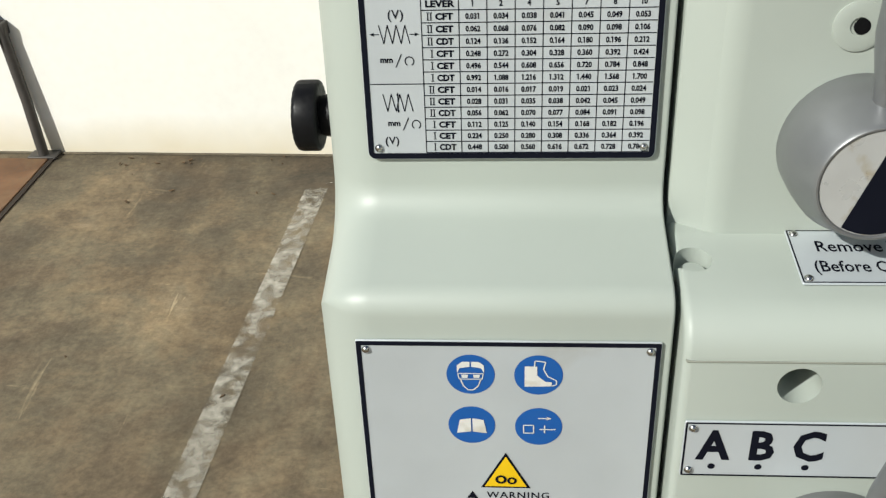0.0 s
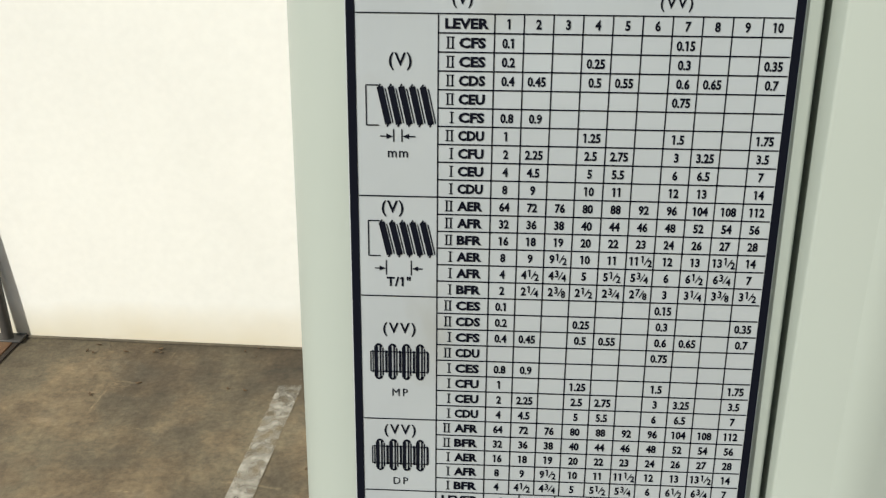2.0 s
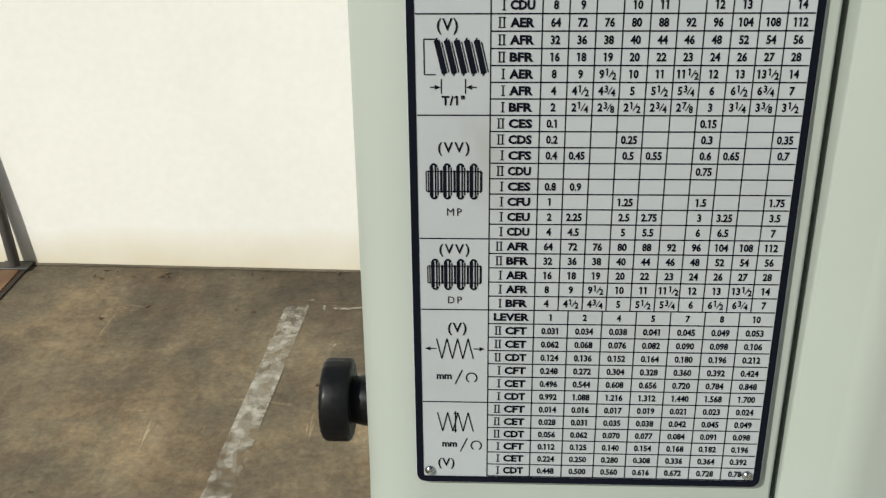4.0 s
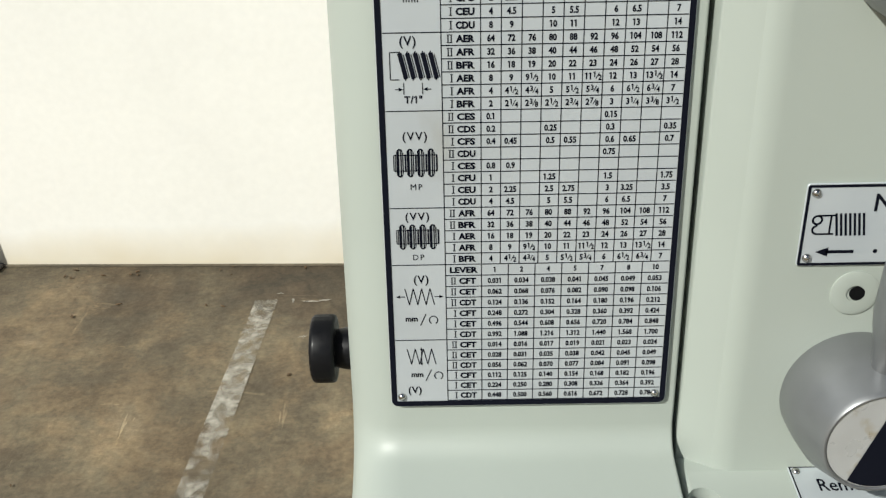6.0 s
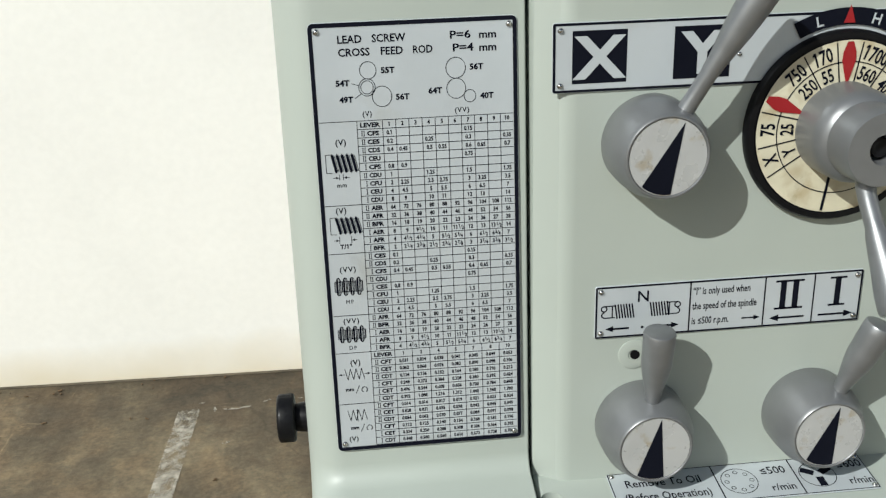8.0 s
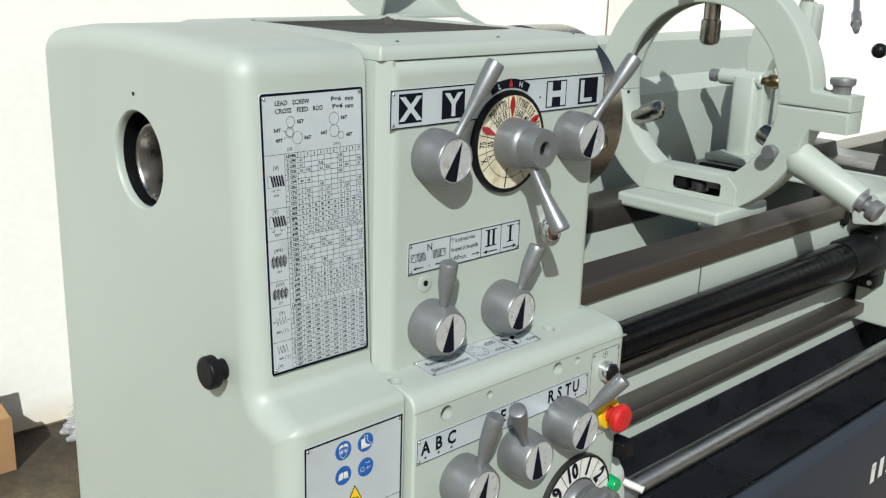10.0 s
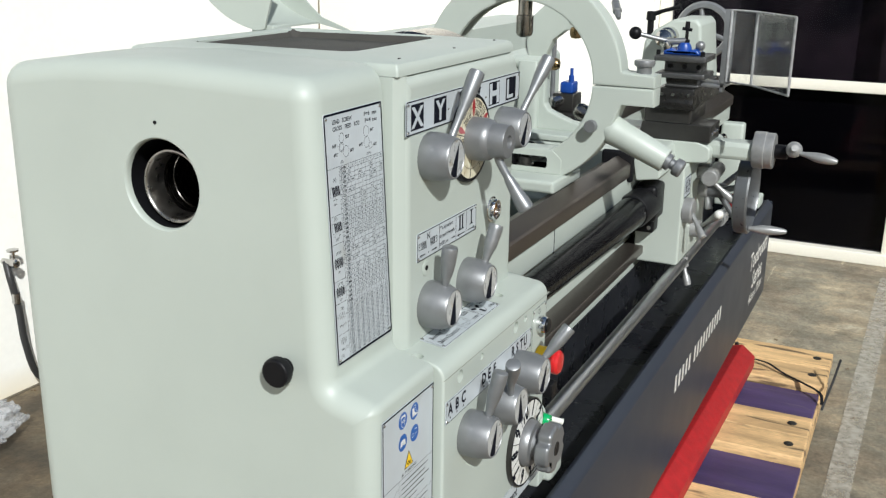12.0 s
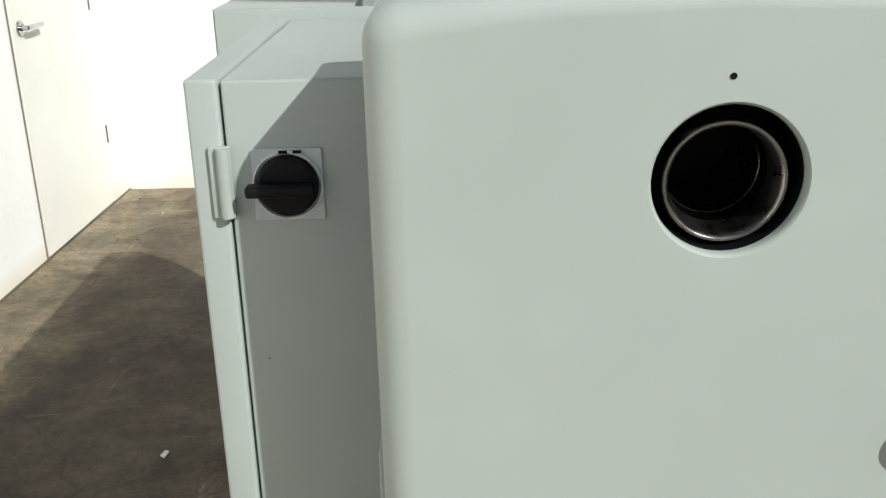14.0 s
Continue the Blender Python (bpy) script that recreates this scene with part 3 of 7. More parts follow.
tube(bm, [dm @ Vector((0.075, 1.10, 0.05)), dm @ Vector((0.13, 1.10, 0.055)), dm @ Vector((0.235, 1.098, 0.05))], 0.011)
part("door_handle", bm, STEEL, door_leaf, "brushed steel lever handle on a round rose")
for z in (0.35, 1.08, 1.8):
    bm = B()
    turned(bm, [(0, 0), (0.007, 0), (0.007, 0.1), (0, 0.1)], dm @ pose(0.938, z, 0.012, -90), 12)
    part("hinge", bm, STEEL, door_leaf)

# glazed front
window = thing("window_1", (5.16, -2, 0), "tall tinted shopfront glazing in cream frames", "window", kind="structure")
bm = B()
rbox(bm, 5.10, 5.2, -7.0, 0.895, 0.0, 0.07, 0.006)
part("window_sill", bm, FRAME_WHITE, window, "low cream painted sill")
bm = B()
rbox(bm, 5.14, 5.2, -7.0, 0.895, 0.985, 1.045, 0.004)
part("transom", bm, FRAME_WHITE, window)
bm = B()
rbox(bm, 5.14, 5.2, -7.0, 0.895, 2.5, 2.6, 0.004)
part("window_head", bm, FRAME_WHITE, window)
for y in (0.86, -0.54, -2.1, -3.6, -5.1, -6.9):
    bm = B()
    rbox(bm, 5.13, 5.21, y - 0.036, y + 0.036, 0.07, 2.5, 0.004)
    part("mullion", bm, FRAME_WHITE, window)
edges = (0.824, -0.504, -0.576, -2.064, -2.136, -3.564, -3.636, -5.064, -5.136, -6.864)
for y1, y0 in zip(edges[0::1], edges[1::1]):
    if y1 - y0 < 0.1:
        continue
    for z0, z1 in ((0.07, 0.985), (1.045, 2.5)):
        bm = B()
        rbox(bm, 5.166, 5.172, y0, y1, z0, z1, 0.0005, n=1)
        part("pane", bm, WINDOW, window)
bm = B()
rprism(bm, [(5.16, -7.0), (5.36, -7.0), (5.36, 0.9), (5.16, 0.9)], 0, "z", 2.6, 3.6)
rprism(bm, [(5.16, -12.0), (5.36, -12.0), (5.36, -7.0), (5.16, -7.0)], 0, "z", 0, 3.6)
tagged(part("wall_above_window", bm, WALL, label="cream painted wall round the glazing", kind="structure"), category="wall")
# solid blocks whose dark colour stands in for an unlit room
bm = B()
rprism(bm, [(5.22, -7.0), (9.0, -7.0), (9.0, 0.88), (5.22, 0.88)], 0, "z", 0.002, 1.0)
tagged(part("interior", bm, INTERIOR, label="near-black block painted for the unlit room behind the tinted glass", kind="structure"), category="room")
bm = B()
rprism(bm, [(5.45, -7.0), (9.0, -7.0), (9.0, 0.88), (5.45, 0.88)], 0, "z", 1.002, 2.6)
tagged(part("interior", bm, INTERIOR_TOP, label="block painted dim reddish for the upper room behind the tinted glass", kind="structure"), category="room")
bm = B()
rprism(bm, [(5.16, -12), (9.2, -12), (9.2, 2.6), (5.16, 2.6)], 0, "z", 3.6, 3.75)
tagged(part("ceiling", bm, WALL, label="flat roof slab over the glazed room", kind="structure"), category="roof")

# painted lines
bm = B()
flat(bm, [(-0.592, 2.335, 0.003), (-0.735, -1.5, 0.003), (-0.668, -1.5, 0.003), (-0.521, 2.34, 0.003)], Matrix())
tagged(part("line_marking", bm, WORN_LINE, label="worn white painted parking line on concrete", kind="structure"), category="road marking")
bm = B()
flat(bm, [(4.88, -0.525, 0.003), (-6, -0.36, 0.003), (-6, -0.44, 0.003), (4.9, -0.612, 0.003)], Matrix())
tagged(part("line_marking", bm, LINE, label="worn white painted parking line on concrete", kind="structure"), category="road marking")

# scuffs of the same white paint beside the end of the line
random.seed(23)
bm = B()
for cx, cy, lx, ly, turn in ((-0.472, 2.326, 0.010, 0.045, 8), (-0.415, 2.322, 0.070, 0.012, -4), (-0.372, 2.327, 0.050, 0.014, 10), (-0.30, 2.36, 0.045, 0.008, 25), (-0.147, 2.250, 0.040, 0.014, 35), (-0.128, 2.408, 0.075, 0.010, -30), (-0.19, 2.36, 0.018, 0.012, 0), (-0.416, 2.108, 0.030, 0.016, 20), (-0.52, 2.375, 0.035, 0.010, 12), (-0.21, 2.14, 0.05, 0.012, -50), (0.05, 2.05, 0.03, 0.010, 15)):
    m = pose(cx, cy, 0.0032, 0, 0, turn)
    ragged = []
    for k in range(14):
        t = 2 * math.pi * k / 14
        r = random.uniform(0.55, 1.0)
        ragged.append((0.5 * lx * r * math.cos(t), 0.5 * ly * r * math.sin(t)))
    flat(bm, ragged, m)
tagged(part("paint_scuff", bm, WORN_LINE, label="scuffs of worn white paint on concrete", kind="structure"), category="road marking")


# ---- lathe ----
AX_Y, AX_Z = 0.243, 1.458
lathe = thing("metal_lathe", (1.4, 0.2, 0.155), "pale grey-green engine lathe with silver levers over a charcoal stand", "lathe")

# gear cover at the end of the headstock
bm = B()
cover_profile = [(-0.064, 0.70), (0.517, 0.70), (0.517, 1.594), (0.40, 1.609), (0.25, 1.6155), (0.0164, 1.607), (0.0, 1.222), (-0.064, 1.207)]
rprism(bm, cover_profile, [0.004, 0.03, 0.035, 0, 0, 0.032, 0.016, 0.013], "x", -0.026, 0.1425, 0.028, 0.0015, n=7, m=6, hole=(AX_Y, AX_Z, 0.061, 0.010))
gear_cover = part("gear_cover", bm, PAINT, lathe, "smooth rounded cast end cover")
# raised black disc paints the dark of a small hole
bm = B()
turned(bm, [(0.0025, 0.0), (0.0025, 0.0009), (0, 0.001)], aim((-0.026, 0.246, 1.538), (-1, 0, 0)), 10)
part("screw_hole", bm, BLACK, gear_cover)
SPINDLE = aim((-0.006, AX_Y - 0.002, AX_Z - 0.006), (1, 0, 0))
turned_steel = mat("turned_bore_steel", (0.35, 0.335, 0.315), 0.30, 1.0, vary=0.08, scale=20, fine=60, bump=0.0, rvary=0.06)
bm = B()
turned(bm, [(0.0410, 0.0300), (0.0434, 0.0040), (0.0444, 0.0022), (0.0452, 0.0006), (0.0460, 0.0), (0.0480, 0.0), (0.0490, 0.001), (0.0490, 0.09)], SPINDLE, 72)
part("spindle", bm, turned_steel, lathe, "turned hollow steel spindle end")
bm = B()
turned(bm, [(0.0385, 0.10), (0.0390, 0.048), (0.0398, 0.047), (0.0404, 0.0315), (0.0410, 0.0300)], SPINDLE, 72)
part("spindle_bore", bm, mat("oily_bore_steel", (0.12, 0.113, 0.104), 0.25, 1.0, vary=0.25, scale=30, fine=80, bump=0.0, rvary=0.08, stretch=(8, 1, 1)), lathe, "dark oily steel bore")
# black colour stands in for the unlit depth of the through bore
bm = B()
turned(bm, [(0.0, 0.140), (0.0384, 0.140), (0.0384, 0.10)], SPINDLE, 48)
part("spindle_bore", bm, mat("bore_depth_dark", (0.010, 0.009, 0.008), 0.5, 0.0, vary=0.1, bump=0.0, spec=0.1), lathe, "black tube end painted for the unlit depth of the bore")
# black sleeve paints the shade in the gap round the spindle
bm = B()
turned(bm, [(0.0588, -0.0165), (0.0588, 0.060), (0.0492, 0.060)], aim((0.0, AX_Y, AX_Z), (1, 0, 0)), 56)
part("spindle_gap_shade", bm, BLACK, lathe, "black sleeve painted for the shaded gap round the spindle")

# knurled black knob on the end cover
km = aim((-0.026, 0.062, 1.244), (-1, 0, 0))
bm = B()
pts = []
for i in range(48):
    r = 0.0196 if i % 2 else 0.0188
    pts.append((r * math.cos(2 * math.pi * i / 48), r * math.sin(2 * math.pi * i / 48)))
rprism(bm, pts, 0, "z", 0.011, 0.025, 0.002, 0.003, m=3, mx=km)
knob = part("cover_knob", bm, BLACK, lathe, "black knurled plastic hand knob", sharp=50)
bm = B()
turned(bm, [(0.0125, 0.0), (0.0120, 0.006), (0.0105, 0.0125)], km, 20)
part("knob_stem", bm, BLACK, knob)

# headstock casting
bm = B()
hs = [(0.1545, 1.10), (0.546, 1.10), (0.546, 1.498), (0.556, 1.512), (0.556, 1.566), (0.538, 1.592), (0.1545, 1.592)]
rprism(bm, hs, [0.004, 0.012, 0.02, 0.01, 0.01, 0.006, 0.004], "y", -0.012, 0.45, 0.017, 0.004, n=4, m=6)
# drafted strip down the edge beside the gear cover
rprism(bm, [(0.1455, 0.0015), (0.1672, -0.0122), (0.1672, 0.45), (0.1455, 0.45)], [0.002, 0.004, 0, 0], "z", 1.10, 1.5915)
headstock = part("headstock", bm, PAINT, lathe)
bm = B()
o = [(0.1455, -0.006), (0.541, -0.006), (0.541, 0.44), (0.1455, 0.44)]
oi = [(0.225, 0.112), (0.500, 0.112), (0.500, 0.392), (0.225, 0.392)]
loops = []
for pts, rad, d, z in ((o, 0.004, 0, 1.592), (o, 0.004, 0, 1.598), (o, 0.005, 0.0012, 1.6035), (o, 0.006, 0.004, 1.6075), (o, 0.008, 0.010, 1.6100), (oi, 0.02, -0.020, 1.6120), (oi, 0.02, -0.004, 1.6115), (oi, 0.02, 0, 1.610), (oi, 0.02, 0.001, 1.598)):
    loops.append([bm.verts.new((p.x, p.y, z)) for p in outline(pts, rad, d, 5)])
for a, b in zip(loops, loops[1:]):
    for i in range(len(a)):
        bm.faces.new((a[i], a[(i + 1) % len(a)], b[(i + 1) % len(a)], b[i]))
headstock_lid = part("headstock_lid", bm, PAINT, lathe, "cast lid with a shallow tray")
bm = B()
loops = []
random.seed(21)
for k in range(3):
    loops.append([])
    for i, p in enumerate(outline(oi, 0.02, 0.0015 if k < 2 else 0.010, 8)):
        lift = 0.006 * math.sin(i * 0.9) + 0.003 * math.sin(i * 2.3)
        loops[k].append(bm.verts.new((p.x, p.y, 1.594 if k == 0 else 1.6095 + 0.35 * lift if k == 1 else 1.5995)))
for a, b in zip(loops, loops[1:]):
    for i in range(len(a)):
        bm.faces.new((a[i], a[(i + 1) % len(a)], b[(i + 1) % len(a)], b[i]))
bm.faces.new(loops[2])
part("tray_mat", bm, RUBBER, headstock_lid, "dark rubber mat in the tray")
for x in (0.19, 0.36, 0.51):
    bm = B()
    turned(bm, [(0, 0.0012), (0.0018, 0.0012), (0.0024, 0.0), (0.0024, -0.002)], pose(x, 0.016, 1.6105), 12)
    part("lid_screw", bm, DARK_STEEL, headstock_lid)

# feed gearbox below the headstock
bm = B()
rprism(bm, [(-0.078, 0.84), (0.30, 0.84), (0.30, 1.212), (-0.012, 1.212), (-0.078, 1.204)], [0.004, 0.004, 0, 0.012, 0.022], "x", 0.1455, 0.566, 0.004, 0.018, n=6, m=5)
gearbox = part("feed_gearbox", bm, PAINT, lathe)
bm = B()
rbox(bm, 0.1465, 0.564, -0.0786, -0.07, 1.1835, 1.1845, 0.0002, n=1)
part("gearbox_joint", bm, mat("joint_shadow", (0.25, 0.26, 0.22), 0.8, bump=0), gearbox)
hm = plate_pose((0, -0.0784, 0), (1, 0, 0), (0, 0, 1))


def cut(ob, cutter):
    """Takes a solid away from a part's mesh."""
    tool = part("cutter", cutter, PAINT)
    mod = ob.modifiers.new("bores", "BOOLEAN")
    mod.object, mod.operation, mod.solver = tool, "DIFFERENCE", "EXACT"
    bpy.context.view_layer.update()
    me = bpy.data.meshes.new_from_object(ob.evaluated_get(bpy.context.evaluated_depsgraph_get()))
    ob.modifiers.clear()
    ob.data = me
    me.polygons.foreach_set("use_smooth", [True] * len(me.polygons))
    me.set_sharp_from_angle(angle=radians(32))
    bpy.data.objects.remove(tool)


# counterbored bolt holes in the front and plug holes in the ledge
bm = B()
HOLES = ((0.1985, 1.1705, 0.0100, 0.034), (0.275, 1.1725, 0.0056, 0.034), (0.409, 1.1715, 0.0100, 0.034), (0.451, 1.1725, 0.0056, 0.034))
for x, z, r, deep in HOLES:
    turned(bm, [(0, 0.01), (r, 0.01), (r, -deep), (0, -deep)], hm @ pose(x, z, 0), 28)
for x in (0.154, 0.440):
    turned(bm, [(0, 0.01), (0.0090, 0.01), (0.0090, -0.0105), (0, -0.0105)], pose(x, -0.032, 1.2094, 7), 28)
cut(gearbox, bm)
for x in (0.154, 0.440):
    bm = B()
    turned(bm, [(0, -0.0048), (0.0056, -0.0052), (0.0066, -0.0066), (0.0066, -0.0104)], pose(x + 0.0012, -0.0325, 1.2094, 2, 6), 20)
    part("filler_plug", bm, PAINT, gearbox)


# ---- plates ----
def screw(parent, m, x, y, r=0.0022):
    bm = B()
    turned(bm, [(0, r * 0.75), (r * 0.5, r * 0.62), (r * 0.9, r * 0.25), (r, 0)], m @ pose(x, y, 0.0012), 12)
    part("rivet", bm, STEEL, parent)


def label_plate(name, m, w, h, label, border=0.003, corner=0.003, inset=0.005, parent=None, screws=True, back=None):
    """A thin metal plate, its lower left corner at the pose m, with a black border."""
    bm = B()
    rprism(bm, [(0, 0), (w, 0), (w, h), (0, h)], corner, "z", 0, 0.0010, 0, 0.0002, n=4, m=1, mx=m)
    plate = part(name, bm, back or PLATE, parent or lathe, label)
    bm = B()
    if border:
        a, b = outline([(0, 0), (w, 0), (w, h), (0, h)], corner, 0.0004, 4), outline([(0, 0), (w, 0), (w, h), (0, h)], corner, border, 4)
        va = [bm.verts.new(m @ Vector((p.x, p.y, 0.0012))) for p in a]
        vb = [bm.verts.new(m @ Vector((p.x, p.y, 0.0012))) for p in b]
        for i in range(len(va)):
            j = (i + 1) % len(va)
            bm.faces.new((va[i], va[j], vb[j], vb[i]))
    if screws:
        for x in (inset, w - inset):
            for y in (inset, h - inset):
                screw(plate, m, x, y)
    return plate, bm


INKZ = 0.0012

# the thread chart: its origin is the lower left corner
CW, CH = 0.147, 0.315
chart_m = plate_pose((-0.0028, -0.0006, 1.248), (1, 0, 0), (0, 0.0485, 1)) @ Matrix.Diagonal((0.949, 1, 1, 1))
chart, bm = label_plate("thread_chart", chart_m, CW, CH, "grey metal threading chart with black table and gear diagrams", border=0.0033, corner=0.004, inset=0.006)
CHART_INK = bm


def cell_text(body, x, y, size, **kw):
    kw.setdefault("bold", 0.03)
    letters(CHART_INK, body, size, x, y, chart_m, z=INKZ, **kw)


def rule(x0, y0, x1, y1, w=0.0004):
    stroke(CHART_INK, (x0, y0), (x1, y1), w, chart_m, INKZ)


XL, XT, XV, XR = 0.0036, 0.0305, 0.0487, 0.1434   # left edge, row names, values, right edge
YT, YB = 0.2491, 0.0036                              # table's top and foot
TABLE = """LEVER|1|2|3|4|5|6|7|8|9|10
II CFS|0.1||||||0.15|||
II CES|0.2|||0.25|||0.3|||0.35
II CDS|0.4|0.45||0.5|0.55||0.6|0.65||0.7
II CEU|||||||0.75|||
I CFS|0.8|0.9||||||||
II CDU|1|||1.25|||1.5|||1.75
I CFU|2|2.25||2.5|2.75||3|3.25||3.5
I CEU|4|4.5||5|5.5||6|6.5||7
I CDU|8|9||10|11||12|13||14
II AER|64|72|76|80|88|92|96|104|108|112
II AFR|32|36|38|40|44|46|48|52|54|56
II BFR|16|18|19|20|22|23|24|26|27|28
I AER|8|9|9\u00bd|10|11|11\u00bd|12|13|13\u00bd|14
I AFR|4|4\u00bd|4\u00be|5|5\u00bd|5\u00be|6|6\u00bd|6\u00be|7
I BFR|2|2\u00bc|2\u215c|2\u00bd|2\u00be|2\u215e|3|3\u00bc|3\u215c|3\u00bd
II CES|0.1||||||0.15|||
II CDS|0.2|||0.25|||0.3|||0.35
I CFS|0.4|0.45||0.5|0.55||0.6|0.65||0.7
II CDU|||||||0.75|||
I CES|0.8|0.9||||||||
I CFU|1|||1.25|||1.5|||1.75
I CEU|2|2.25||2.5|2.75||3|3.25||3.5
I CDU|4|4.5||5|5.5||6|6.5||7
II AFR|64|72|76|80|88|92|96|104|108|112
II BFR|32|36|38|40|44|46|48|52|54|56
I AER|16|18|19|20|22|23|24|26|27|28
I AFR|8|9|9\u00bd|10|11|11\u00bd|12|13|13\u00bd|14
I BFR|4|4\u00bd|4\u00be|5|5\u00bd|5\u00be|6|6\u00bd|6\u00be|7
LEVER|1|2|4|5|7|8|10
II CFT|0.031|0.034|0.038|0.041|0.045|0.049|0.053
II CET|0.062|0.068|0.076|0.082|0.090|0.098|0.106
II CDT|0.124|0.136|0.152|0.164|0.180|0.196|0.212
I CFT|0.248|0.272|0.304|0.328|0.360|0.392|0.424
I CET|0.496|0.544|0.608|0.656|0.720|0.784|0.848
I CDT|0.992|1.088|1.216|1.312|1.440|1.568|1.700
II CFT|0.014|0.016|0.017|0.019|0.021|0.023|0.024
II CET|0.028|0.031|0.035|0.038|0.042|0.045|0.049
II CDT|0.056|0.062|0.070|0.077|0.084|0.091|0.098
I CFT|0.112|0.125|0.140|0.154|0.168|0.182|0.196
I CET|0.224|0.250|0.280|0.308|0.336|0.364|0.392
I CDT|0.448|0.500|0.560|0.616|0.672|0.728|0.784""".split("\n")
FRACTIONS = {"\u00bd": "12", "\u00bc": "14", "\u00be": "34", "\u215c": "38", "\u215e": "78"}
def serifs(x0, x1, y):
    for s in (-0.0017, 0.0017):
        rule(x0, y + s, x1, y + s, 0.0003)


rows_n = len(TABLE)
rh = (YT - YB) / rows_n
rule(XL, YT, XR, YT)
for i, row in enumerate(TABLE):
    cells = row.split("|")
    yt, yb = YT - i * rh, YT - (i + 1) * rh
    mid = (yt + yb) / 2
    section = i in (9, 15, 23, 28, 35)
    rule(XL if section else XT, yb, XR, yb, 0.00045)
    wide = len(cells) < 9
    if cells[0] == "LEVER":
        fitted(CHART_INK, "LEVER", XT + 0.0022, XV - 0.0018, mid, 0.0042, chart_m, INKZ, 0.04)
    else:
        lead, tail = cells[0].split(" ")
        if lead == "I":
            rule(XT + 0.0046, mid - 0.0017, XT + 0.0046, mid + 0.0017, 0.0005)
            serifs(XT + 0.0039, XT + 0.0053, mid)
        else:
            rule(XT + 0.0032, mid - 0.0017, XT + 0.0032, mid + 0.0017, 0.0005)
            rule(XT + 0.0047, mid - 0.0017, XT + 0.0047, mid + 0.0017, 0.0005)
            serifs(XT + 0.0026, XT + 0.0053, mid)
        fitted(CHART_INK, tail, XT + 0.0068, XT + 0.0155, mid, 0.0042, chart_m, INKZ, 0.045)
    n = len(cells) - 1
    cw = (XR - XV) / n
    for k, c in enumerate(cells[1:]):
        rule(XV + k * cw, yt, XV + k * cw, yb)
        if c:
            xc = XV + (k + 0.5) * cw
            if c[-1] in FRACTIONS:
                top, low = FRACTIONS[c[-1]]
                w = 0.0019 * len(c[:-1])
                cell_text(c[:-1], xc - 0.0019, mid, 0.0040, squeeze=0.9, bold=0.035)
                cell_text(top, xc - 0.0009 + w * 0.5, mid + 0.0007, 0.0034, squeeze=0.9, bold=0.03)
                rule(xc - 0.0003 + w * 0.5, mid - 0.0013, xc + 0.0012 + w * 0.5, mid + 0.0014, 0.0003)
                cell_text(low, xc + 0.0016 + w * 0.5, mid - 0.0007, 0.0034, squeeze=0.9, bold=0.03)
            else:
                cell_text(c, xc, mid, 0.0037 if wide else 0.0040, squeeze=0.88, bold=0.035)
rule(XT, YT, XT, YB)

# the head of the chart
HEAD_X, HEAD_Y = 0.0019, 0.0022
for word, x0, x1, y in (("LEAD", 0.0185, 0.0354, 0.3015), ("SCREW", 0.0424, 0.0660, 0.3015), ("CROSS", 0.0185, 0.0406, 0.2930), ("FEED", 0.0483, 0.0638, 0.2930), ("ROD", 0.0709, 0.0847, 0.2930), ("P=6", 0.0972, 0.1119, 0.3015), ("mm", 0.1178, 0.1300, 0.3010), ("P=4", 0.0990, 0.1137, 0.2930), ("mm", 0.1178, 0.1300, 0.2925)):
    fitted(CHART_INK, word, x0 + HEAD_X, x1 + HEAD_X, y + HEAD_Y, 0.0072, chart_m, INKZ, 0.022)
for cx, cy, r in ((0.0385, 0.2806, 0.0058), (0.0373, 0.2693, 0.0058), (0.0373, 0.2693, 0.0044), (0.0476, 0.2628, 0.0069), (0.1006, 0.2795, 0.0070), (0.1006, 0.2657, 0.0068), (0.1103, 0.2602, 0.0042)):
    ring(CHART_INK, cx + HEAD_X, cy + HEAD_Y, r - 0.00022, r + 0.00022, chart_m, 32, z=INKZ)
for body, x, y in (("55T", 0.0525, 0.2803), ("54T", 0.0203, 0.2728), ("49T", 0.0222, 0.2617), ("56T", 0.0622, 0.2620), ("56T", 0.1155, 0.2798), ("64T", 0.0856, 0.2650), ("40T", 0.1226, 0.2600)):
    fitted(CHART_INK, body, x + HEAD_X - 0.0049, x + HEAD_X + 0.0049, y + HEAD_Y, 0.0054, chart_m, INKZ, 0.04)
rule(0.0284, 0.2744, 0.0335, 0.2730)
rule(0.0304, 0.2644, 0.0354, 0.2677)
cell_text("(V)", 0.0382, 0.2538, 0.0050, spacing=1.15, bold=0.015)
cell_text("(VV)", 0.1062, 0.2533, 0.0048, spacing=1.25, bold=0.015)


